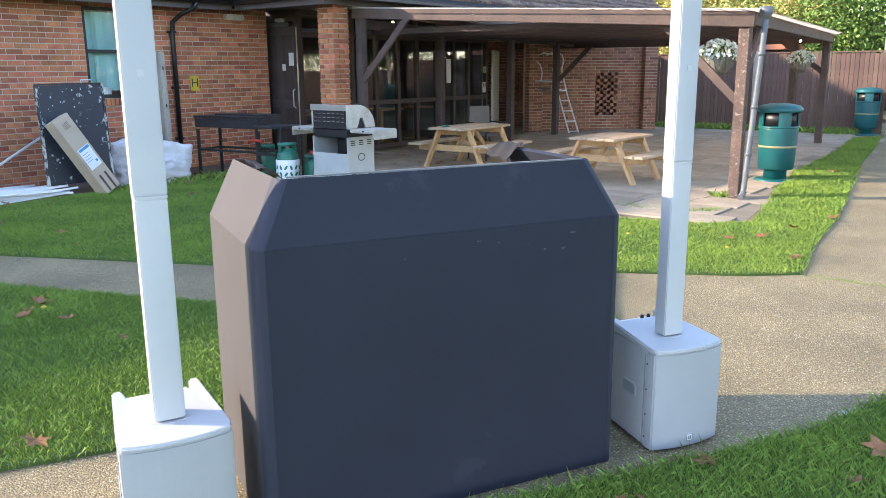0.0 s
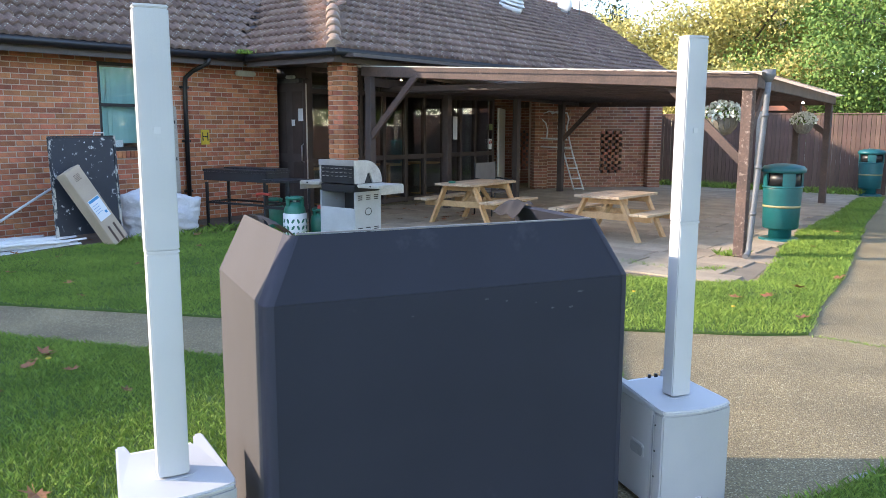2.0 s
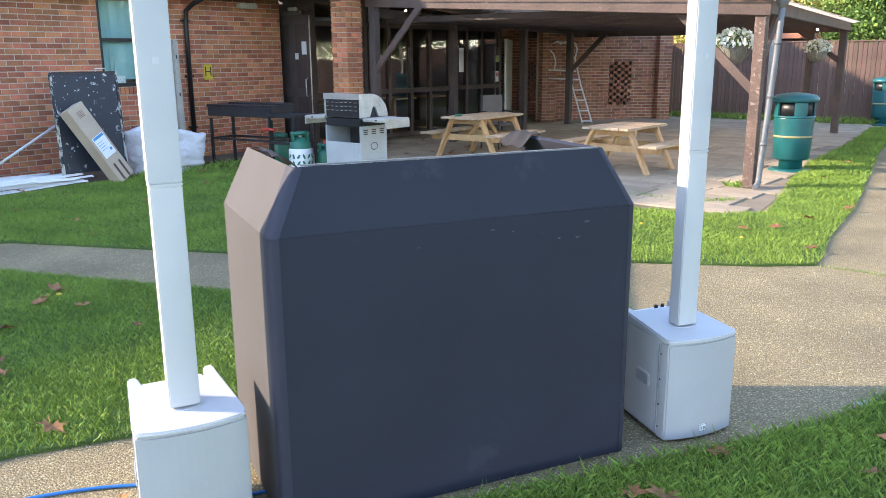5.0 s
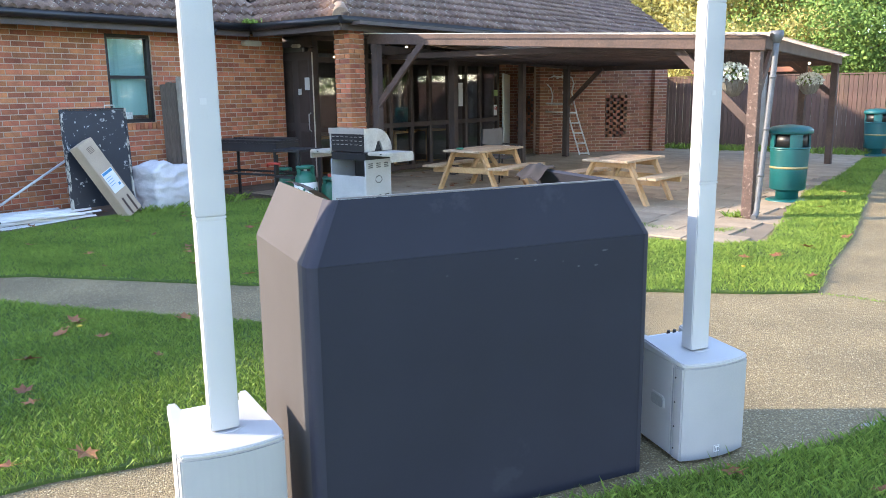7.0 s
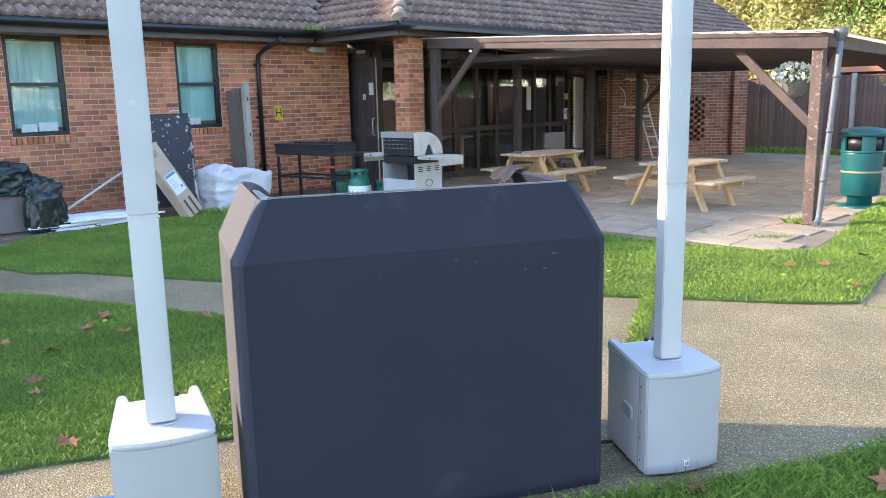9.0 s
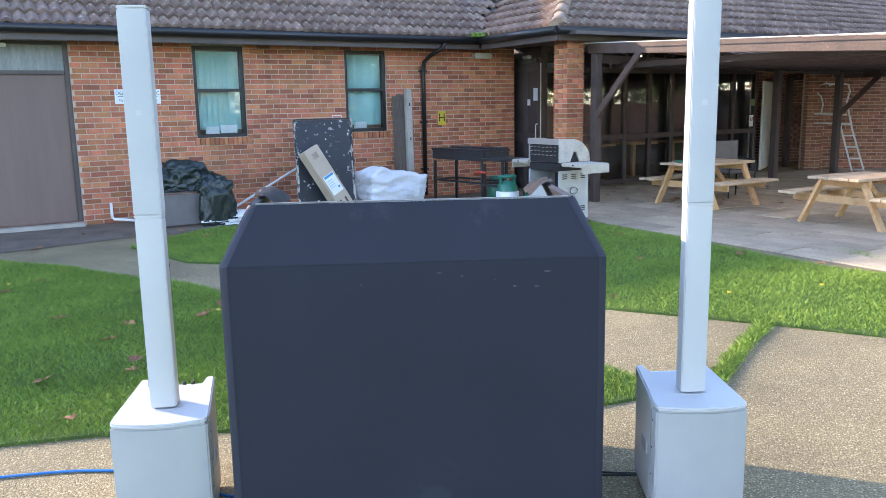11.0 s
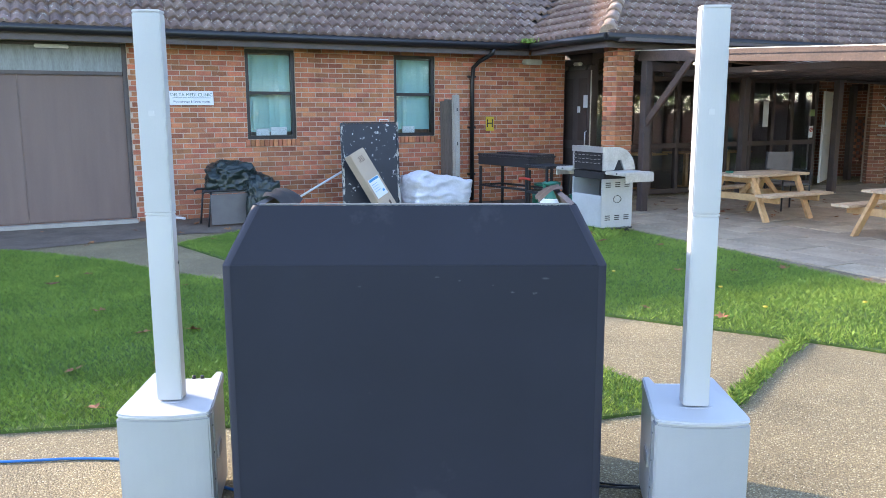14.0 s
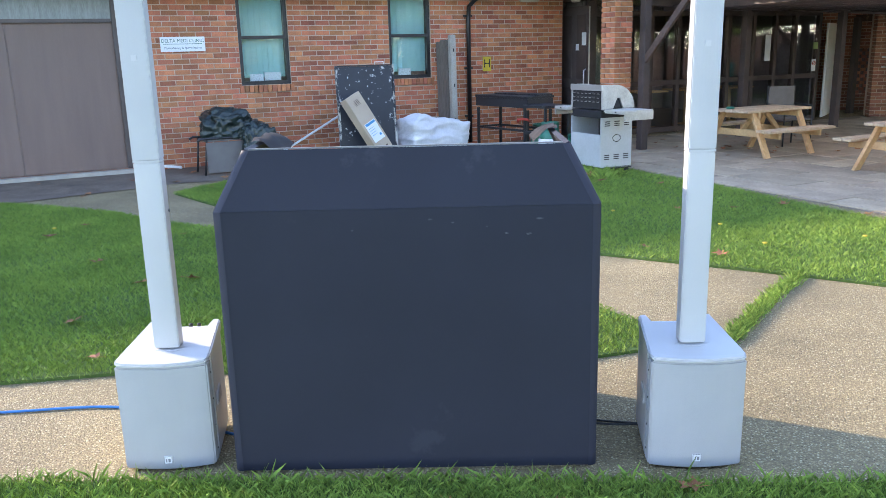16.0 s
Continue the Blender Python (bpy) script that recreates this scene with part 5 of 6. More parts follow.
tube(bm, [(A[0] + 0.2, A[1] + 0.04, PH + 0.02), (A[0] + 0.195, A[1] + 0.035, PH - 0.2), (A[0] + 0.115, A[1] - 0.02, 0.15), (A[0] + 0.115, A[1] - 0.04, 0.08), (A[0] + 0.115, A[1] - 0.14, 0.05)], 0.034, 12)
part("pipe", bm, GALV, gp)
bm = B()
lathe(bm, [(0.035, 0), (0.075, 0.07), (0.075, 0.14)], 14)
part("hopper", bm, GALV, gp, m=pose(A[0] + 0.2, A[1] + 0.04, PH - 0.02))
for z in (0.55, 1.1, 1.7):
    bm = B()
    lathe(bm, [(0.041, -0.02), (0.041, 0.02)], 12, (A[0] + 0.115 + 0.08 * (z - 0.15) / 1.75, A[1] - 0.02 + 0.055 * (z - 0.15) / 1.75))
    part("collar", bm, GALV, gp, m=pose(0, 0, z))


def hanging_basket(m, label):
    h = thing("hanging_basket", label, "hanging basket", m, group="hanging baskets")
    bm = B()
    lathe(bm, [(0.05, -0.2), (0.12, -0.17), (0.17, -0.09), (0.19, 0.0), (0.19, 0.015), (0.17, 0.015)], 18)
    bk = part("basket", bm, WICKER, h, "grey wicker bowl")
    bm = B()
    for i in range(16):
        a = 2 * math.pi * i / 16
        tube(bm, [(0.193 * math.cos(a), 0.193 * math.sin(a), 0.01), (0.172 * math.cos(a + .1), 0.172 * math.sin(a + .1), -0.09), (0.1 * math.cos(a), 0.1 * math.sin(a), -0.185)], 0.007, 5)
    part("weave", bm, WICKER, bk)
    for mt, nm, kk, lab in ((LEAF_G, "foliage", 160, "green trailing leaves"), (FLOWER, "blossom", 320, "white blossom heads")):
        v, f = [], []
        for i in range(kk):
            a, e = R.uniform(0, 6.28), R.uniform(-0.25, 1.45)
            rr = (0.235 if mt is FLOWER else 0.205) + R.uniform(-0.03, 0.03)
            c = Vector((rr * math.cos(a) * math.cos(e), rr * math.sin(a) * math.cos(e), 0.03 + 0.75 * rr * math.sin(e)))
            q = Euler((R.uniform(0, 6), R.uniform(0, 6), R.uniform(0, 6))).to_matrix()
            sz = R.uniform(0.016, 0.03) * (1.25 if mt is FLOWER else 1.0)
            k = len(v)
            for x, y, z in ((-1, 0, 0), (0, -0.8, 0.3), (1, 0, 0), (0, 0.8, 0.3), (0, 0, 0.7)):
                v.append(tuple(c + q @ Vector((x, y, z)) * sz))
            f += [(k, k + 1, k + 4), (k + 1, k + 2, k + 4), (k + 2, k + 3, k + 4), (k + 3, k, k + 4)]
        ob = new(nm, raw(nm, v, f, mt))
        ob.parent = h
        tagged(ob, lab, kind="stuff")
    for i in range(3):
        a = 2.1 * i
        bm = B()
        tube(bm, [(0.19 * math.cos(a), 0.19 * math.sin(a), 0.0), (0, 0, 0.42)], 0.004, 5)
        part("chain", bm, BLACK_STEEL, h)
    return h


hanging_basket(HOUSE @ pose(7.78, 10.12, 1.66), "hanging basket of white flowers under the pergola beam")
hanging_basket(HOUSE @ pose(6.95, 17.1, 1.62), "hanging basket of white flowers on the far pergola post")


# ---- litter bins ----
def litter_bin(m, material, label, square=False):
    b = thing("litter_bin", label, "litter bin", m)
    r = 0.255
    seg = 28
    bm = B()
    lathe(bm, [(0.27, 0.0), (0.28, 0.025), (0.24, 0.045)], seg)
    part("base", bm, material, b)
    bm = B()
    lathe(bm, [(0.15, 0.045), (0.15, 0.16), (0.2, 0.18)], seg)
    part("plinth", bm, material, b)
    bm = B()
    lathe(bm, [(0.21, 0.17), (0.235, 0.19), (0.245, 0.5), (r, 0.72), (r, 0.745)], seg)
    body = part("body", bm, material, b, "ribbed round container")
    for z in (0.47,):
        bm = B()
        lathe(bm, [(0.249, z), (0.251, z + 0.012), (0.2515, z + 0.03)], seg)
        part("band", bm, GOLD, body, "faded gold band")
    bm = B()
    lathe(bm, [(r + 0.004, 0.735), (r + 0.012, 0.745), (r + 0.006, 0.765)], seg)
    part("rim", bm, material, b)
    for a in (45, 135, 225, 315):
        bm = B()
        prism(bm, [((r + 0.004) * math.cos(radians(q)), (r + 0.004) * math.sin(radians(q))) for q in np.linspace(a - 19, a + 19, 6)] + [((r - 0.02) * math.cos(radians(q)), (r - 0.02) * math.sin(radians(q))) for q in np.linspace(a + 19, a - 19, 6)], 0.76, 0.96)
        part("hood_post", bm, material, b)
    bm = B()
    lathe(bm, [(r - 0.03, 0.762), (r - 0.035, 0.95)], seg)
    part("liner", bm, BLACK_PLASTIC, b, "dark inner liner")
    bm = B()
    lathe(bm, [(r + 0.02, 0.945), (r + 0.035, 0.96), (r + 0.035, 1.0), (r + 0.0, 1.035), (0.14, 1.06), (0.02, 1.07)], seg)
    part("hood", bm, material, b, "domed hood")
    return b


litter_bin(pose(4.62, 11.08, 0.0, 0, 0, 40), BIN_GREEN, "dark green round litter bin with a domed hood on the patio")
litter_bin(pose(9.6, 18.3, 0.0, 0, 0, 20), BIN_BLUE, "blue-green litter bin standing by the fence")


# ---- clutter along the brick wall ----
bd = thing("folded_table", "folded black table with chipped white paint standing upright on the soil", "folded table", HOUSE @ pose(1.2, 5.33, 0.0, 0, -3, 0))
bm = B()
box(bm, (-0.03, 0, 0.77), (0.03, 0.84, 1.26))
part("table_panel", bm, BOARD, bd, bevel=0.003)
for y in (-0.436, 0.436):
    bm = B()
    box(bm, (-0.025, y, 0.71), (0.05, 0.03, 1.42))
    part("edge_strip", bm, BOARD_EDGE, bd, "chipped pale-worn edge strip", bevel=0.003)
bm = B()
box(bm, (-0.025, 0, 1.412), (0.05, 0.84, 0.02))
part("top_strip", bm, BLACK_STEEL, bd)
rc = random.Random(12)
for k in range(30):
    a, z = rc.gauss(-0.02, 0.16) if k < 16 else rc.uniform(-0.38, 0.38), rc.gauss(1.12, 0.1) if k < 16 else rc.uniform(0.3, 1.35)
    w = rc.uniform(0.003, 0.01)
    bm = B()
    bm.faces.new([bm.verts.new((-0.0135, max(-0.4, min(0.4, a + w * rc.uniform(0.2, 1.6) * math.cos(q))), min(1.37, z + w * rc.uniform(0.2, 2.0) * math.sin(q)))) for q in np.linspace(0, 5.6, 8)])
    part("paint_chip", bm, PAPER, bd, "white chip in the black paint")
bm = B()
tube(bm, [(-0.02, 0.16, 1.42), (-0.02, 0.16, 1.46), (-0.02, 0.3, 1.46), (-0.02, 0.3, 1.42)], 0.008, 6)
part("carry_handle", bm, STEEL, bd)


def carton():
    bottom, top, out = Vector((1.6, 5.52, 0.07)), Vector((1.42, 5.03, 0.97)), Vector((1, 0.28, 0.12))
    z = (top - bottom).normalized()
    y = z.cross(out).normalized()
    x = y.cross(z)
    m = Matrix((x, y, z)).transposed().to_4x4()
    m.translation = bottom
    c = thing("long_carton", "long brown cardboard carton leaning on the folded table", "carton", HOUSE @ m)
    L, W, T = 1.09, 0.27, 0.17
    bm = B()
    box(bm, (-T / 2, 0, L / 2), (T, W, L))
    part("box_body", bm, CARTON, c, bevel=0.006)
    for y in (-0.05, 0.05):
        bm = B()
        box(bm, (0.0025, y, 0.13), (0.004, 0.03, 0.24))
        part("tape", bm, STAINED, c, "brown printed strip")
    bm = B()
    box(bm, (0.0025, 0.0, 0.5), (0.004, 0.2, 0.3))
    lb = part("paper_label", bm, PAPER, c, "white label with a blue heading")
    bm = B()
    box(bm, (0.006, 0.0, 0.625), (0.002, 0.18, 0.035))
    box(bm, (0.006, 0.06, 0.42), (0.002, 0.035, 0.035))
    for k in range(4):
        box(bm, (0.006, -0.03, 0.56 - 0.035 * k), (0.002, 0.1, 0.006))
    tagged(part("print", bm, BLUE, lb), kind="stuff")
    bm = B()
    for k in range(5):
        box(bm, (0.0025, 0.0, 0.93 + 0.018 * k), (0.002, 0.1, 0.006))
    tagged(part("print", bm, STAINED, c), kind="stuff")
    return c


carton()


def crumple(name, label, category, m, size, material, seed, bump=0.16, lobes=5):
    """A slumped sack: a sphere pressed flat below and creased by noise."""
    bm = B()
    bmesh.ops.create_icosphere(bm, subdivisions=5, radius=1)
    for v in bm.verts:
        p = v.co.copy()
        q = p * 1.7 + Vector((seed, 2 * seed, 0))
        k = 1 + bump * noise.noise(q * 1.3) * 1.6 + bump * 0.75 * (1 - 2 * abs(noise.noise(q * 2.6))) + bump * 0.4 * (1 - 2 * abs(noise.noise(q * 6.5)))
        p *= k
        sq = [math.copysign(abs(c) ** (0.5 if material is BAG_WHITE else 0.72), c) for c in p]
        v.co = Vector((sq[0] * size[0] / 2, sq[1] * size[1] / 2, max(0.0, (sq[2] + 0.78) / 1.78) * size[2]))
    return solid(name, bm, material, label, category, m, smooth=True)




def woven_bag():
    """A slack square bag: a cube of cloth, leaning, its top folded to a peak, creased all over."""
    bm = B()
    bmesh.ops.create_cube(bm, size=1.0)
    bmesh.ops.subdivide_edges(bm, edges=bm.edges[:], cuts=27, use_grid_fill=True)
    for v in bm.verts:
        x, y, z = v.co.x, v.co.y, v.co.z + 0.5
        belly = 1 + 0.16 * math.sin(math.pi * min(1, z * 1.15))
        top = 0.6 + 0.07 * math.exp(-((y + 0.24) / 0.12) ** 2) - 0.16 * max(0, y + 0.05) - 0.1 * max(0, -y - 0.36)
        v.co = Vector((x * 0.5 * belly + 0.03 * math.sin(8 * y + 5 * z) * z, y * 0.88 * (0.9 + 0.1 * belly) + 0.09 * z * (1 if y > 0 else -0.3), z * top))
    for k in range(7):
        bmesh.ops.smooth_vert(bm, verts=bm.verts[:], factor=0.5, use_axis_x=True, use_axis_y=True, use_axis_z=True)
    bm.normal_update()
    for v in bm.verts:
        p = Vector((v.co.x * 3.4, v.co.y * 2.6, v.co.z * 6)) + Vector((3, 6, 1))
        h = 0.022 * (1 - 3 * abs(noise.noise(p))) + 0.013 * (1 - 3 * abs(noise.noise(p * 2.3 + Vector((5, 0, 0))))) + 0.006 * (1 - 2 * abs(noise.noise(p * 5)))
        v.co += v.normal * h
        v.co.z = max(0.0, v.co.z)
    return solid("bulk_bag", bm, BAG_WHITE, "slumped white woven bulk bag with creased sides on the soil", "sack", HOUSE @ pose(1.15, 6.36, 0, 0, 0, 6), smooth=True)


woven_bag()

# upright timber and concrete posts
for d, w, h in ((0.17, 0.15, 1.74), (0.31, 0.12, 1.77), (0.43, 0.11, 1.76)):
    bm = B()
    box(bm, (0, 0, h / 2), (w, 0.045, h))
    solid("timber_board", bm, PLANK_GREY, "grey weathered timber plank standing on end by the wall", "plank", HOUSE @ pose(d, 7.03, 0, 0, -1.5, 0), 0.004, group="planks by the wall")
cp = thing("concrete_post", "pale concrete fence post standing against the wall", "post", HOUSE @ pose(0.57, 7.06, 0, 0, -1.5, 0))
bm = B()
box(bm, (0, 0, 0.92), (0.1, 0.1, 1.84))
part("shaft", bm, CONCRETE, cp, bevel=0.012)
for z in (0.5, 1.05, 1.6):
    bm = B()
    box(bm, (0.0505, 0, z), (0.004, 0.02, 0.05))
    part("bolt_hole", bm, BLACK_PLASTIC, cp)

# white plastic lengths on the ground and one leaning pole
for i in range(34):
    bm = B()
    a = R.uniform(-13, 13)
    ln = R.uniform(0.9, 1.5)
    prism(bm, [(-0.015, 0), (0.015, 0), (0.015, 0.006), (-0.009, 0.006), (-0.009, 0.022), (-0.015, 0.022)], -ln / 2, ln / 2, axis=1)
    solid("plastic_trim", bm, UPVC, "length of white plastic trim lying on the soil", "trim", HOUSE @ pose(0.98 + R.uniform(-0.3, 0.34), 4.38 + R.uniform(-0.2, 0.18), 0.012 + 0.014 * (i // 4), R.uniform(-2.5, 2.5), 0, a), group="pile of white plastic trims")
bm = B()
tube(bm, [tuple(Vector((0.75, 4.1, 0.2))), tuple(Vector((0.3, 5.5, 0.82)))], 0.017, 10)
solid("white_pole", bm, UPVC, "thin white pole propped between chair and board", "pole", HOUSE)


# folding chair with refuse sacks
def camp_chair():
    c = thing("garden_lounger", "dark grey fabric garden seat with bent metal legs", "garden seat", HOUSE @ pose(0.75, 3.42, 0, 0, 0, 4))
    for x in (-0.2, 0.25):
        bm = B()
        tube(bm, [(x, -0.55, 0.47), (x, -0.5, 0.5), (x, 0.45, 0.5), (x, 0.5, 0.47)], 0.016, 8)
        part("frame_rail", bm, BLACK_STEEL, c)
        for y in (-0.42, 0.4):
            bm = B()
            tube(bm, [(x, y, 0.5), (x + 0.02, y - 0.06, 0.0)], 0.014, 8)
            part("leg", bm, BLACK_STEEL, c)
    bm = B()
    box(bm, (0.03, 0.02, 0.47), (0.44, 0.9, 0.025))
    part("seat", bm, MESH_GREY, c, bevel=0.006)
    bm = B()
    box(bm, (0.27, -0.06, 0.24), (0.02, 0.76, 0.42))
    part("skirt", bm, MESH_GREY, c, "hanging grey fabric", bevel=0.004)
    return c


camp_chair()
crumple("refuse_sack", "shiny black-green refuse sack slumped on the garden seat", "refuse sack", HOUSE @ pose(0.76, 3.35, 0.482, 0, 0, 0), (0.5, 0.6, 0.36), BIN_BAG, 5, 0.3)
crumple("refuse_sack", "black-green refuse sack draped over the seat edge", "refuse sack", HOUSE @ pose(0.8, 3.62, 0.482, 0, 8, 0), (0.45, 0.46, 0.2), BIN_BAG, 11, 0.32)
crumple("refuse_sack", "black-green refuse sack hanging down in front of the garden seat", "refuse sack", HOUSE @ pose(1.14, 3.72, 0.0, 0, 0, 0), (0.2, 0.4, 0.6), BIN_BAG, 14, 0.34)
bm = B()
tube(bm, [(0.06, 2.5, 0.3), (0.06, 2.5, 0.1), (0.1, 2.52, 0.07), (0.35, 2.75, 0.06)], 0.02, 8)
solid("waste_pipe", bm, UPVC, "short white plastic waste pipe at the foot of the wall", "pipe", HOUSE)


# ---- signs ----
def text_obj(name, body, size, m, material, parent):
    cu = bpy.data.curves.new(name, "FONT")
    cu.body, cu.size, cu.align_x, cu.align_y, cu.extrude = body, size, "CENTER", "CENTER", 0.0008
    tmp = bpy.data.objects.new(name, cu)
    scene.collection.objects.link(tmp)
    dg = bpy.context.evaluated_depsgraph_get()
    me = bpy.data.meshes.new_from_object(tmp.evaluated_get(dg))
    bpy.data.objects.remove(tmp)
    me.materials.clear()
    me.materials.append(material)
    ob = new(name, me)
    ob.parent = parent
    ob.matrix_basis = m
    return ob


sg = thing("wall_sign", "white clinic sign with dark green lettering on the brick wall", "sign", HOUSE @ pose(0.022, 2.99, 1.775))
bm = B()
box(bm, (0, 0, 0), (0.018, 0.62, 0.205))
part("sign_plate", bm, PAPER, sg, bevel=0.003)
FACE = Matrix(((0, 0, 1, 0), (1, 0, 0, 0), (0, 1, 0, 0), (0, 0, 0, 1)))
text_obj("sign_text", "DELTA MEDI CLINIC", 0.066, Matrix.Translation((0.0105, 0, 0.045)) @ FACE, SIGN_GREEN, sg)
text_obj("sign_text", "Physiotherapy & Sports Injuries", 0.041, Matrix.Translation((0.0105, 0, -0.052)) @ FACE, INK, sg)
bm = B()
box(bm, (0.0105, 0, 0.003), (0.002, 0.54, 0.007))
part("rule", bm, SIGN_GREEN, sg)
hs_ = thing("hydrant_sign", "small yellow hydrant plate with a black letter H", "sign", HOUSE @ pose(0.016, 7.99, 1.36))
bm = B()
box(bm, (0, 0, 0), (0.01, 0.16, 0.24))
part("sign_plate", bm, YELLOW, hs_, bevel=0.002)
text_obj("sign_letter", "H", 0.2, Matrix.Translation((0.0065, 0, 0)) @ FACE, BLACK_PLASTIC, hs_)

# white panel, notices and chair by the glazing
for y, z, w, h, mt, lab in ((14.08, 1.5, 0.15, 0.5, PAPER, "tall white notice on the glazed wall"), (15.44, 1.52, 0.13, 0.14, YELLOW_GREEN, "small green safety notice on the glass"), (15.42, 1.13, 0.12, 0.24, PAPER, "small white and red prohibition notice on the glass")):
    bm = B()
    box(bm, (0.53, y, z), (0.006, w, h))
    solid("paper_notice", bm, mt, lab, "notice", HOUSE)
bm = B()
tube(bm, [(0.538, 15.42 + 0.04 * math.cos(a), 1.17 + 0.04 * math.sin(a)) for a in np.linspace(0, 2 * math.pi, 17)], 0.007, 6)
bar(bm, (0.538, 15.392, 1.142), (0.538, 15.448, 1.198), 0.006, 0.012)
solid("warning_symbol", bm, RED, "red ring with a bar on the white prohibition notice", "symbol", HOUSE)


def mesh_chair(m):
    c = thing("patio_chair", "grey mesh patio chair with a dark metal frame", "chair", m)
    bm = B()
    prism(bm, [(-0.24, 0.45), (0.24, 0.45), (0.22, 0.92), (-0.22, 0.92)], -0.008, 0.008, axis=1)
    part("backrest", bm, MESH_GREY, c, m=pose(0, 0.22, 0, 0, 0, 0))
    bm = B()
    box(bm, (0, 0, 0.43), (0.48, 0.46, 0.02))
    part("seat", bm, MESH_GREY, c, bevel=0.005)
    for x in (-0.24, 0.24):
        for y in (-0.22, 0.23):
            bm = B()
            tube(bm, [(x, y, 0), (x, y, 0.93 if y > 0 else 0.63)], 0.013, 8)
            part("leg", bm, BLACK_STEEL, c)
        bm = B()
        tube(bm, [(x, -0.22, 0.63), (x, 0.23, 0.65)], 0.014, 8)
        part("armrest", bm, BLACK_STEEL, c)
    return c


mesh_chair(HOUSE @ pose(3.36, 11.5, 0, 0, 0, 77))

# festoon bulbs under the eaves and pergola
for d, s, z in ((1.3, 10.5, 2.35), (1.4, 11.3, 2.38), (1.2, 12.1, 2.33), (0.3, 10.6, 2.3), (-0.4, 11.2, 2.25), (7.2, 16.0, 2.0)):
    b = thing("festoon_bulb", "small warm glowing festoon bulb on a dark cable", "lamp", HOUSE @ pose(d, s, z), group="festoon lights")
    bm = B()
    bmesh.ops.create_icosphere(bm, subdivisions=2, radius=0.022)
    part("bulb", bm, BULB, b, "glowing warm bulb", smooth=True)
    bm = B()
    tube(bm, [(0, 0, 0.02), (0, 0, 0.06), (0, 0, 2.56 - z if d < 2 else 0.12)], 0.008, 6)
    part("lamp_holder", bm, BLACK_PLASTIC, b)

# stacked furniture dimly seen inside
for k in range(4):
    bm = B()
    y = 10.6 + 1.15 * k
    box(bm, (-0.4, y, 0.72), (0.7, 0.7, 0.03))
    box(bm, (-0.4, y, 0.37), (0.08, 0.08, 0.7))
    box(bm, (-0.4, y, 0.02), (0.4, 0.4, 0.03))
    solid("bar_table", bm, PINE, "small wooden table inside the clubroom", "table", HOUSE, 0.004, group="clubroom tables")

# ---- back wall with honeycomb panels ----
BW0 = Vector((0.95, 19.85, 0))
bang = math.degrees(math.atan2(0.75, 4.3))
BACK = pose(BW0.x, BW0.y, 0, 0, 0, bang - 90)   # x out (towards the camera side), y along
BL, BH = 4.45, 2.2
P0 = 1.12                                        # where the nearer stretch of the wall begins
BACK_IN = BACK @ pose(-1.9, 0, 0)                # the recessed stretch behind it
bm = B()
wall_boxes(bm, -0.2, -0.004, P0, BL, 0, BH, [(2.92, 3.5, 0.37, 0.37 + 0.075 * 14)])
back_wall = solid("wall_back", bm, MORTAR, "weathered brick garden wall with honeycomb panels", "wall", BACK, kind="structure")
bricks(back_wall, brick_rects(BL - P0, BH, [(2.92 - P0, 3.5 - P0, 0.37, 0.37 + 0.075 * 14)]), Matrix.Translation((0, P0, 0)), BRICK_OLD)
bm = B()
wall_boxes(bm, -0.2, -0.004, -2.0, 2.6, 0, 2.5, [(1.12, 1.66, 0.37, 0.37 + 0.075 * 14)])
wall_in = solid("wall_recess", bm, MORTAR, "shaded brick wall of the covered passage with a honeycomb panel", "wall", BACK_IN, kind="structure")
bricks(wall_in, brick_rects(4.6, 2.5, [(3.12, 3.66, 0.37, 0.37 + 0.075 * 14)]), Matrix.Translation((0, -2.0, 0)), BRICK_OLD)
# added slab: blocks sun and sky so the passage stays in shade
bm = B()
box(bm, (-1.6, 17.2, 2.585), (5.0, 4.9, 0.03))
solid("ceiling_passage", bm, ROOM_DARK, "dark slab added over the passage to keep it shaded", "ceiling", HOUSE, kind="structure")
wp = thing("door_3", "white painted passage door standing open beside the glazing", "door", HOUSE @ pose(0.40, 15.93, 0, 0, 0, 120.0), kind="structure")
bm = B()
box(bm, (1.07, 0, 1.0), (2.14, 0.045, 1.94))
dl = part("door_leaf", bm, UPVC, wp, bevel=0.004)
bm = B()
tube(bm, [(0.06, -0.02, 1.05), (0.06, -0.07, 1.05), (0.18, -0.07, 1.05)], 0.01, 6)
part("door_handle", bm, STEEL, dl)
for wall_ob, a0, a1 in ((back_wall, 2.92, 3.5), (wall_in, 1.12, 1.66)):
    v = []
    for r in range(14):
        z = 0.375 + 0.075 * r
        o = 0.0 if r % 2 else 0.085
        q = a0 - 0.17 + o
        while q < a1:
            p0_, p1_ = max(a0, q), min(a1, q + 0.105)
            if p1_ - p0_ > 0.02:
                v.append((p0_, p1_, z, z + 0.072))
            q += 0.19
    bricks(wall_ob, v, Matrix(), BRICK_OLD, depth=0.1, label="honeycomb brickwork panel")
    # dark sheet in place of the shade seen through the honeycomb gaps
    bm = B()
    box(bm, (-0.4, (a0 + a1) / 2, 0.9), (0.02, a1 - a0 + 0.4, 1.4))
    solid("shade_backing", bm, FASCIA, "dark sheet standing in for shade behind the honeycomb brickwork", "wall", wall_ob.matrix_basis.copy(), kind="structure")
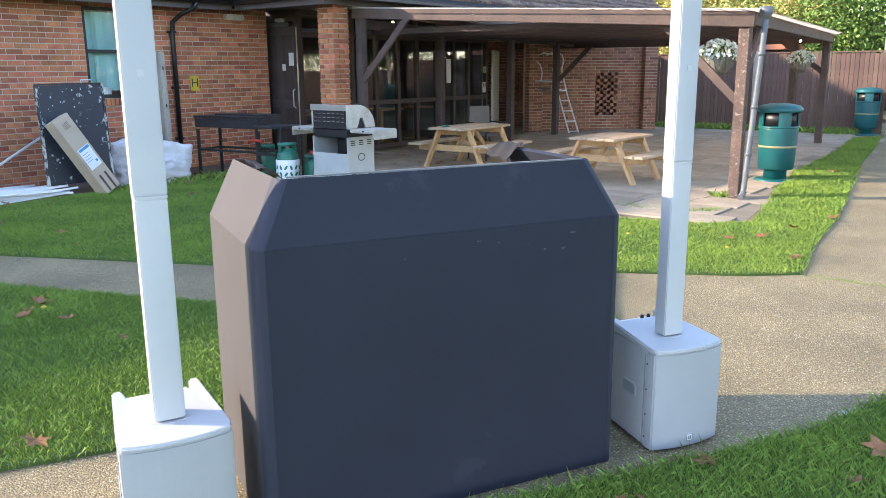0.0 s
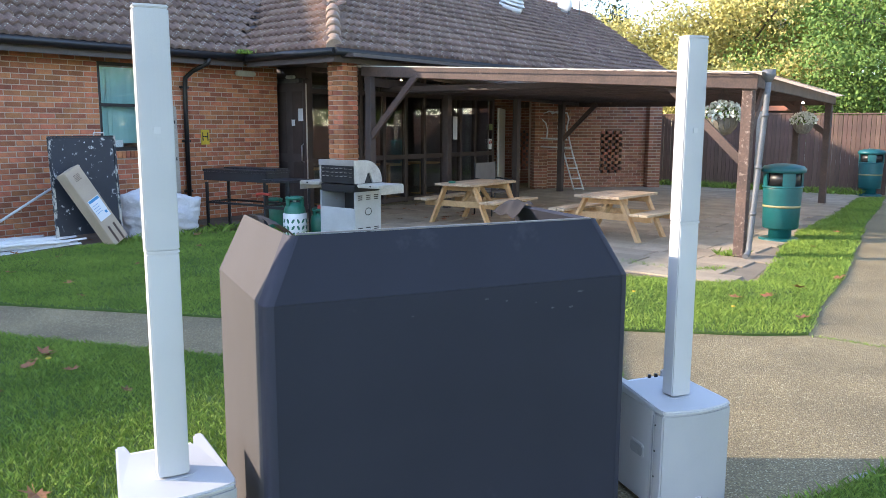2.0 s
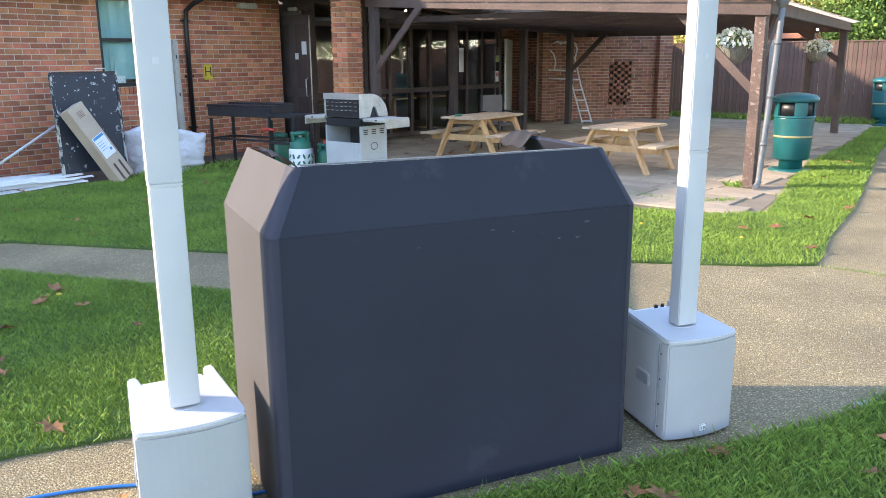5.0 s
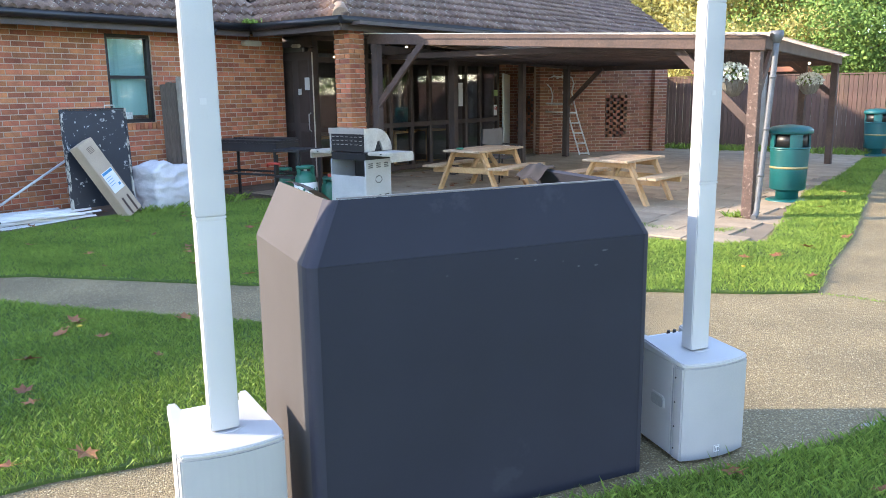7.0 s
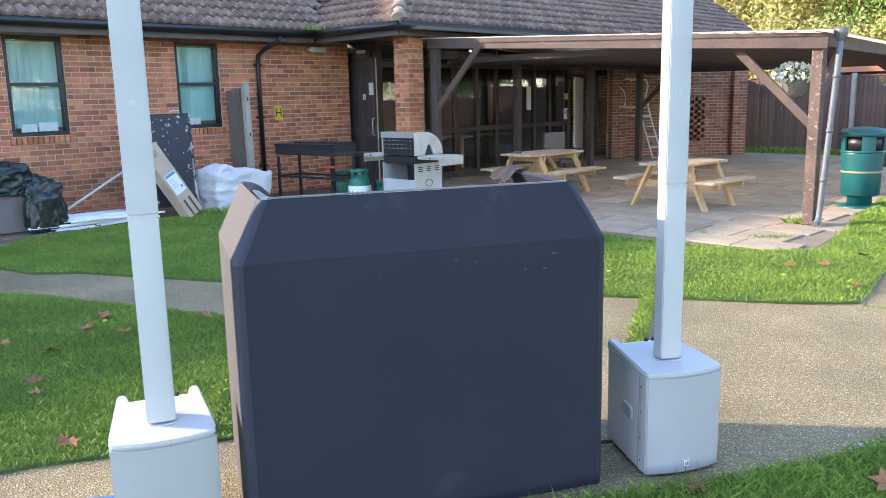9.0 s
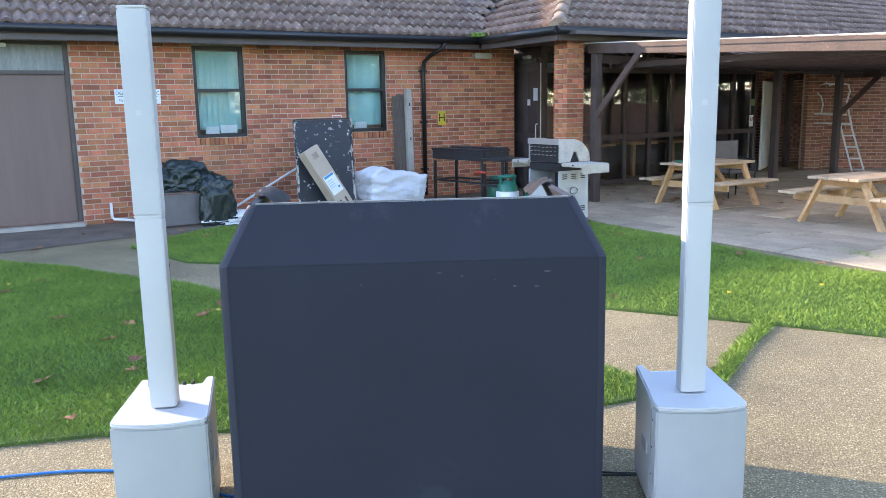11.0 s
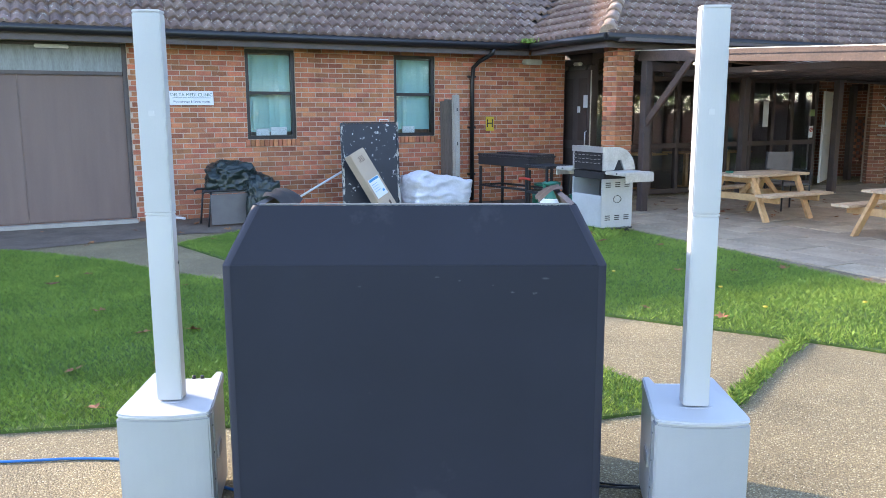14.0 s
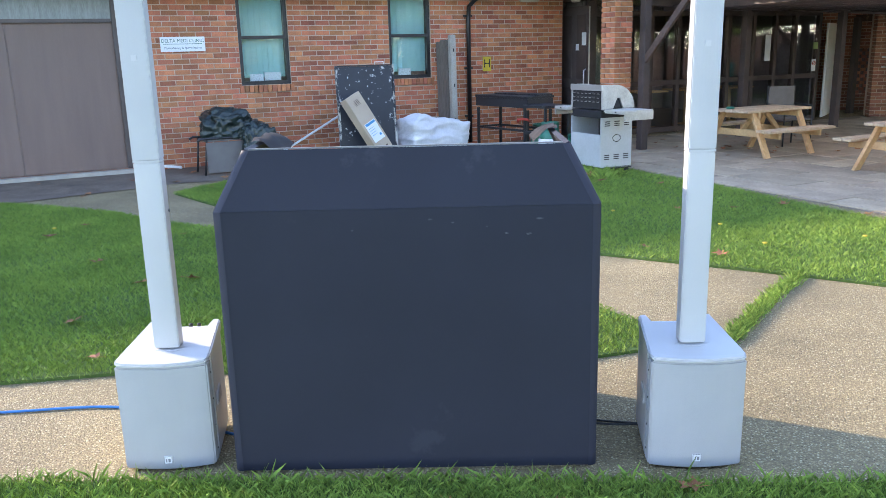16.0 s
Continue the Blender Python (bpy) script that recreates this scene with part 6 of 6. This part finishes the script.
for y0, y1, out in ((1.12, 1.45, 0.33), (4.12, 4.45, 0.22)):
    bm = B()
    box(bm, (out / 2, (y0 + y1) / 2, BH / 2), (out - 0.01, y1 - y0 - 0.012, BH))
    pier = solid("brick_pier", bm, MORTAR, "square brick pier of the garden wall", "pier", BACK, kind="structure")
    bricks(pier, brick_rects(y1 - y0, BH, []), Matrix.Translation((out, y0, 0)), BRICK_OLD)
    for sg_, yy in ((-1, y0), (1, y1)):
        fr4 = Matrix(((0, 1 * 1, 0, 0), (sg_, 0, 0, yy), (0, 0, 1, 0), (0, 0, 0, 1)))
        bricks(pier, brick_rects(out, BH, [], first=-0.1), fr4, BRICK_OLD)
# ladder frame leaning on the pier
ld = thing("white_ladder", "white tubular steel pool ladder leaning on the brick pier", "ladder", pose(2.72, 19.5, 0, 0, 0, 10))
for o in (0.0, 0.24):
    bm = B()
    tube(bm, [(o + 0.28, -0.25, 0.02), (o * 0.9 + 0.08, 0.0, 0.9), (o * 0.9 - 0.03, 0.15, 1.5), (o * 0.9 + 0.04, 0.22, 1.72), (o * 0.9 + 0.02, 0.3, 1.86), (o * 0.9 - 0.22, 0.32, 1.9), (o * 0.9 - 0.36, 0.34, 1.84)], 0.02, 8)
    part("stile", bm, UPVC, ld)
for k in range(5):
    t = k / 5
    bm = B()
    x = 0.27 - 0.26 * t
    tube(bm, [(x, -0.24 + 0.3 * t, 0.06 + 1.2 * t), (x + 0.25 - 0.04 * t, -0.24 + 0.3 * t, 0.06 + 1.2 * t)], 0.016, 8)
    part("rung", bm, UPVC, ld)

for pts in ([(-0.36, 0.34, 1.84), (-0.4, 0.34, 1.72), (-0.3, 0.3, 1.62), (-0.26, 0.26, 1.45), (-0.3, 0.2, 1.25)], [(-0.42, 0.3, 1.25), (0.2, 0.12, 1.22)], [(-0.42, 0.3, 1.05), (0.2, 0.1, 1.02)]):
    bm = B()
    tube(bm, pts, 0.018, 8)
    part("handrail", bm, UPVC, ld)

# ---- fence ----
fs, d0, d1, fh = 20.75, 1.6, 7.95, 1.84
fence = thing("fence", "tall dark brown close-boarded timber fence", "fence", HOUSE, kind="structure")
bw = 0.1
nb = int((d1 - d0) / bw)
fm = {}
for i in range(nb):
    hh = round(fh + R.uniform(-0.02, 0.02), 2)
    if hh not in fm:
        bm = B()
        box(bm, (0, 0, hh / 2), (bw - 0.006, 0.018, hh))
        fm[hh] = mesh("fence_board", bm, FENCE, 0.002, 1)
    ob = new("fence_board", fm[hh])
    ob.parent = fence
    ob.matrix_basis = pose(d0 + bw * (i + 0.5), fs + 0.008 * (i % 2), 0.0, 0, 0, R.uniform(-1, 1))
for z in (0.3, 1.5):
    bm = B()
    box(bm, ((d0 + d1) / 2, fs + 0.05, z), (d1 - d0, 0.05, 0.09))
    part("fence_rail", bm, FENCE, fence)
bm = B()
box(bm, ((d0 + d1) / 2, fs - 0.0, fh + 0.02), (d1 - d0, 0.06, 0.03))
part("capping", bm, FENCE, fence)
for d in (5.0, 8.05):
    bm = B()
    box(bm, (d, fs - 0.07, 0.96), (0.1, 0.1, 1.92))
    part("concrete_post", bm, CONCRETE, fence, "pale grey concrete fence post", bevel=0.012)
bm = B()
box(bm, (11.5, fs + 0.3, 0.75), (6.6, 0.05, 1.5))
solid("fence_far", bm, FENCE, "low brown fence beyond the path", "fence", HOUSE, kind="structure")
# shed roof and white house beyond the fence
sh = thing("garden_shed", "garden shed with an orange-brown shingled roof beyond the fence", "shed", HOUSE @ pose(4.15, 22.3, 0))
bm = B()
box(bm, (0, 0, 1.0), (2.2, 1.6, 2.0))
part("shed_wall", bm, FENCE, sh)
bm = B()
prism(bm, [(-1.0, 1.95), (1.0, 1.95), (0.0, 2.35)], -1.3, 1.3, axis=0)
part("shed_roof", bm, SHED_ORANGE, sh, "orange-brown shingled roof")
hh = thing("white_house", "distant white rendered house beyond the fence", "house", HOUSE @ pose(5.3, 38, 0))
bm = B()
box(bm, (0, 0, 1.7), (7, 5, 3.4))
part("house_wall", bm, HOUSE_WHITE, hh)
bm = B()
prism(bm, [(-2.9, 3.35), (2.9, 3.35), (0, 3.7)], -3.8, 3.8, axis=0)
part("house_roof", bm, TILE, hh)
# camera mast
ms = thing("camera_mast", "grey metal mast with a small box camera on top", "mast", HOUSE @ pose(7.35, 23.5, 0))
bm = B()
tube(bm, [(0, 0, 0), (0, 0, 3.25)], 0.06, 10, 0.045)
part("mast_pole", bm, GALV, ms)
bm = B()
box(bm, (0, 0, 3.3), (0.24, 0.16, 0.16))
part("camera_box", bm, PANEL_GREY, ms, bevel=0.01)
bm = B()
box(bm, (0, 0, 2.6), (0.16, 0.16, 0.14))
part("junction_box", bm, PANEL_GREY, ms, bevel=0.01)

# roof things
vent = thing("roof_vent", "white slatted roof ventilator on the tiled slope", "vent", HOUSE @ pose(-0.55, 17.75, 4.48, 0, 22, 0))
bm = B()
lathe(bm, [(0.3, 0), (0.32, 0.1), (0.3, 0.14)], 20)
part("vent_base", bm, UPVC, vent)
for k in range(4):
    bm = B()
    lathe(bm, [(0.34 - 0.04 * k, 0.17 + 0.085 * k), (0.36 - 0.04 * k, 0.185 + 0.085 * k), (0.29 - 0.05 * k, 0.24 + 0.085 * k)], 20)
    part("vent_ring", bm, UPVC, vent)
for d, s, h, label, dish in ((-1.2, 22.6, 1.6, "tall television aerial on the far roof ridge", False), (-1.0, 21.6, 0.95, "thin aerial with a satellite dish on the roof", True)):
    an = thing("roof_aerial", label, "aerial", HOUSE @ pose(d, s, 4.85))
    bm = B()
    tube(bm, [(0, 0, -0.3), (0, 0, h)], 0.022, 6)
    part("mast_pole", bm, GALV, an)
    bm = B()
    if dish:
        bmesh.ops.create_uvsphere(bm, u_segments=16, v_segments=8, radius=0.25, matrix=Matrix.Translation((-0.15, 0, 0.25)) @ Matrix.Diagonal((1, 0.25, 1, 1)))
        part("dish", bm, PANEL_GREY, an, "grey satellite dish", smooth=True)
    else:
        tube(bm, [(-0.4, 0, h - 0.1), (0.4, 0, h - 0.02)], 0.014, 6)
        for q in range(8):
            x = -0.38 + 0.1 * q
            tube(bm, [(x, -0.02, h - 0.28 + 0.02 * q), (x, 0.0, h + 0.12 - 0.01 * q)], 0.009, 5)
        part("array", bm, GALV, an)

# drain cover in the path
bm = B()
box(bm, (0, 0, 0.003), (0.16, 0.1, 0.006))
solid("drain_cover", bm, CONCRETE, "small worn drain cover set in the path", "drain cover", pose(1.92, 3.44, 0.0, 0, 0, 24))


# moss at the foot of the valley
vm = hw(EAVE_L + 0.1, HIP_S - 0.1, 0)
k = 260
mo = blades("moss_tuft", vm.x + rng.normal(0, 0.09, k), vm.y + rng.normal(0, 0.09, k), EAVE_Z + 0.0, 0.07, 0.014, "green moss and weeds growing in the gutter corner", 0.9)

# ---- fallen leaves ----
def leaf_mesh(seed):
    rr = random.Random(seed)
    bm = B()
    lob = []
    nlob = 5
    for i in range(nlob * 2 + 1):
        t = i / (nlob * 2)
        a = -2.5 + 5.0 * t
        r = (0.05 if i % 2 else 0.1) * (0.75 + 0.5 * (1 - abs(2 * t - 1))) * rr.uniform(0.85, 1.15)
        z = 0.012 + rr.uniform(0, 0.03) * (1.0 if i % 2 == 0 else 0.4)
        lob.append(bm.verts.new((r * math.sin(a), r * math.cos(a), z)))
    c = bm.verts.new((0, 0, 0.006))
    for a, b in zip(lob, lob[1:]):
        bm.faces.new((c, a, b))
    tube(bm, [(0, 0, 0.006), (0.01, -0.1, 0.012)], 0.002, 4)
    me = bpy.data.meshes.new("leaf")
    bm.to_mesh(me)
    bm.free()
    me.materials.append(LEAF_DRY)
    return me


LEAVES = [leaf_mesh(k) for k in range(6)]


def drop(x, y, z, s):
    ob = new("fallen_leaf", R.choice(LEAVES))
    ob.matrix_basis = pose(x, y, z, R.uniform(-14, 14), R.uniform(-14, 14), R.uniform(0, 360)) @ Matrix.Diagonal((s, s, s, 1))
    tagged(ob, "dry orange-brown fallen maple leaf on the ground", "leaf", "fallen leaves")


for x, y, s in ((0.62, 2.62, 0.6), (0.74, 2.6, 0.75), (1.05, 2.92, 0.6), (1.78, 2.98, 0.9), (1.55, 2.75, 0.5), (-1.18, 3.35, 0.8), (-1.1, 4.1, 0.6), (-2.4, 4.9, 0.6), (-2.7, 5.2, 0.6), (-1.9, 4.5, 0.4), (-3.1, 4.6, 0.6), (-2.0, 3.0, 0.5), (-1.2, 2.55, 0.35), (0.3, 2.45, 0.5)):
    drop(x, y, 0.035 if y > 3.1 or x > 0.5 else 0.05, s)
for poly, k, zz in ((LAWN_B, 22, 0.04), (LAWN_C, 48, 0.045)):
    got = 0
    while got < k:
        x, y = R.uniform(-6, 6), R.uniform(3, 12)
        if in_poly(np.array([x]), np.array([y]), poly)[0]:
            drop(x, y, zz, R.uniform(0.4, 0.8))
            got += 1
for k in range(40):
    p = hw(R.uniform(1.3, 4.5), R.uniform(9.8, 13.5), 0.02)
    drop(p.x, p.y, 0.02, R.uniform(0.4, 0.7))
for k in range(46):
    p = hw(R.uniform(0.4, 2.2), R.uniform(-0.5, 8.8), 0.012)
    drop(p.x, p.y, 0.014, R.uniform(0.3, 0.7))


# dandelions in the lawn
for x, y in ((0.6, 7.3), (1.0, 6.7), (-0.4, 7.6), (-5.0, 5.2), (-2.6, 5.0), (1.7, 7.2), (2.4, 6.6), (-1.6, 7.4)):
    dn = thing("dandelion", "small yellow dandelion flower in the grass", "flower", pose(x, y, 0.015), "dandelions")
    bm = B()
    lathe(bm, [(0.004, 0.055), (0.02, 0.063), (0.013, 0.07)], 10)
    part("flower_head", bm, YELLOW, dn, "yellow flower head")
    bm = B()
    tube(bm, [(0, 0, 0), (0, 0, 0.056)], 0.003, 5)
    part("stalk", bm, BLADE, dn)

# ---- trees ----
def tree(m, h, spread, material, label, seed, leaves=5000, leaf=0.16, bare=0.0, base=0.3):
    t = thing("tree", label, "tree", m)
    rr = random.Random(seed)
    bm = B()
    tube(bm, [(0, 0, -0.1), (0.05, 0.03, h * 0.3), (0.0, -0.05, h * 0.6), (0.05, 0, h * 0.85)], 0.035 * h, 8, 0.008 * h)
    tips = []
    for i in range(16):
        z = h * rr.uniform(base * 0.8, 0.75)
        a = rr.uniform(0, 6.28)
        ln = spread * rr.uniform(0.5, 1.0)
        p0_ = Vector((0, 0, z))
        p1_ = p0_ + Vector((math.cos(a) * ln * 0.5, math.sin(a) * ln * 0.5, h * 0.1))
        p2_ = p0_ + Vector((math.cos(a) * ln, math.sin(a) * ln, h * rr.uniform(0.12, 0.25)))
        tube(bm, [p0_, p1_, p2_], 0.012 * h, 6, 0.003 * h)
        tips += [p1_, p2_]
        for q in range(3):
            b2 = a + rr.uniform(-1, 1)
            p3_ = p2_ + Vector((math.cos(b2), math.sin(b2), rr.uniform(-0.1, 0.9))) * spread * rr.uniform(0.2, 0.4)
            tube(bm, [p1_.lerp(p2_, rr.uniform(0.3, 1)), p3_], 0.004 * h, 5, 0.0015 * h)
            tips.append(p3_)
    tips += [Vector((0, 0, h * 0.92)), Vector((spread * 0.2, 0, h * 0.85)), Vector((-spread * 0.2, 0.1, h * 0.88))]
    part("trunk", bm, BARK, t)
    g = np.random.default_rng(seed)
    leaves, leaf = int(leaves * 2.1), leaf * 0.78
    cl = np.array([p[:] for p in tips])
    n_cl = len(cl)
    pick = g.integers(0, n_cl, leaves)
    c = cl[pick] + g.normal(0, 1, (leaves, 3)) * np.array([spread * 0.17, spread * 0.17, h * 0.065])
    c[:, 2] = np.maximum(c[:, 2], h * 0.08)
    ax = g.normal(0, 1, (leaves, 3))
    ax /= np.linalg.norm(ax, axis=1)[:, None]
    bx = np.cross(ax, g.normal(0, 1, (leaves, 3)))
    bx /= np.linalg.norm(bx, axis=1)[:, None] + 1e-9
    s = leaf * g.uniform(0.5, 1.3, leaves)[:, None]
    v = np.stack([c - ax * s, c + bx * s * 0.55, c + ax * s, c - bx * s * 0.55], 1).reshape(-1, 3)
    f = (np.arange(leaves)[:, None] * 4 + np.arange(4)).tolist()
    ob = new("crown", raw("crown", v.tolist(), f, material))
    ob.parent = t
    tagged(ob, "loose uneven crown of small leaves")
    return t


tree(pose(8.6, 33, 0), 5.6, 2.6, LEAF_Y, "yellowing autumn tree beyond the fence", 1, 11000, 0.085)
tree(pose(11.2, 31, 0), 6.2, 2.8, LEAF_Y, "yellow-green autumn tree beyond the fence", 2, 13000, 0.085)
tree(pose(15.8, 29, 0), 9.8, 3.6, LEAF_G, "tall green leafy tree beyond the fence", 3, 16000, 0.09)
tree(pose(19.0, 28, 0), 9.5, 3.8, LEAF_G, "broad green tree at the edge of the grounds", 4, 10000, 0.1)
tree(pose(15.2, 36, 0), 10.0, 3.6, LEAF_Y, "high golden autumn tree behind the others", 5, 15000, 0.09)
tree(pose(10.9, 44, 0), 7.2, 3.6, LEAF_DARK, "dark cedar with drooping boughs", 6, 6000, 0.1)
tree(pose(8.6, 42, 0), 6.2, 2.4, LEAF_Y, "thin half-bare autumn tree", 7, 3200, 0.08)
tree(pose(9.3, 47, 0), 8.0, 1.2, LEAF_DARK, "narrow dark conifer behind the roof", 8, 3000, 0.1)
tree(pose(12.2, 27, 0), 4.6, 2.4, LEAF_G, "low green shrubby tree behind the fence", 9, 9000, 0.08, base=0.1)
tree(pose(9.2, 26.5, 0), 3.6, 2.0, LEAF_Y, "low yellow-green shrub behind the fence", 10, 7000, 0.08, base=0.1)
tree(pose(14.3, 25.5, 0), 5.6, 2.8, LEAF_G, "dense green shrub beside the path", 11, 11000, 0.08, base=0.1)
for i, (x, y) in enumerate(((24, -2), (26, 5), (25, 12), (27, 19), (24, -9))):
    tree(pose(x, y, 0), 6.5 + i % 3, 4.2, LEAF_G if i % 2 else LEAF_Y, "leafy boundary tree along the edge of the grounds", 30 + i, 6000, 0.2, base=0.08)
tree(pose(13.2, 34, 0), 8.0, 3.0, LEAF_Y, "leafy golden tree among the others", 12, 12000, 0.085)

# ---- paving slabs of the patio ----
patio = sheet("patio", [tuple(hw(d, s)[:2]) for d, s in ((0.9, 7.9), (8.85, 7.9), (8.3, 12.6), (8.1, 15.3), (7.9, 20.9), (-0.5, 20.9), (0.9, 15.2))], 0.004, JOINT, "sandy joints between patio slabs", "patio")
PATIO_POLY = [(0.9, 7.95), (8.75, 7.95), (8.25, 12.6), (8.05, 15.3), (7.8, 20.8), (0.9, 20.8)]
slab_mesh = {}


def slab(w, l):
    key = (round(w, 2), round(l, 2))
    if key not in slab_mesh:
        bm = B()
        box(bm, (0, 0, 0), (key[0] - 0.014, key[1] - 0.014, 0.03))
        slab_mesh[key] = mesh("paving_slab", bm, SLAB, 0.004, 1)
    return slab_mesh[key]


row = 0
s = 7.95
made = 0
while s < 20.6:
    lw = (0.45, 0.6, 0.45, 0.6, 0.75)[row % 5]
    d = 0.9 - 0.25 * (row % 3)
    while d < 8.7:
        w = R.choice((0.45, 0.6, 0.6, 0.75, 0.9))
        if in_poly(np.array([d + w / 2]), np.array([s + lw / 2]), PATIO_POLY)[0]:
            z = 0.004 + R.uniform(-0.003, 0.004)
            if made < 300:
                ob = new("paving_slab", slab(w, lw))
                ob.parent = patio
                ob.matrix_basis = HOUSE @ pose(d + w / 2, s + lw / 2, z, R.uniform(-0.3, 0.3), R.uniform(-0.3, 0.3), 0)
                made += 1
        d += w
    s += lw
    row += 1

# ---- bricks of the main wall and pillar, nearest as parts ----
bricks(wall_main, [(a0 - 3.0, a1 - 3.0, z0, z1) for a0, a1, z0, z1 in brick_rects(12.55, 2.6, [(h[0] + 3.0, h[1] + 3.0, h[2] - (0.11 if h[2] > 1 else 0), h[3]) for h in HOLES])],
       Matrix(), BRICK, pick=lambda a, z: 4.6 < a < 6.1 or 7.0 < a < 9.0)
rects = brick_rects(0.33, 2.56, [])
for fr4 in (Matrix.Translation((2.33, 8.88, 0)), Matrix(((0, 1, 0, 2.0), (-1, 0, 0, 8.88), (0, 0, 1, 0), (0, 0, 0, 1))), Matrix(((-1, 0, 0, 2.0), (0, -1, 0, 9.21), (0, 0, 1, 0), (0, 0, 0, 1)))):
    bricks(pillar, rects, fr4, BRICK, pick=lambda a, z: True, limit=120)
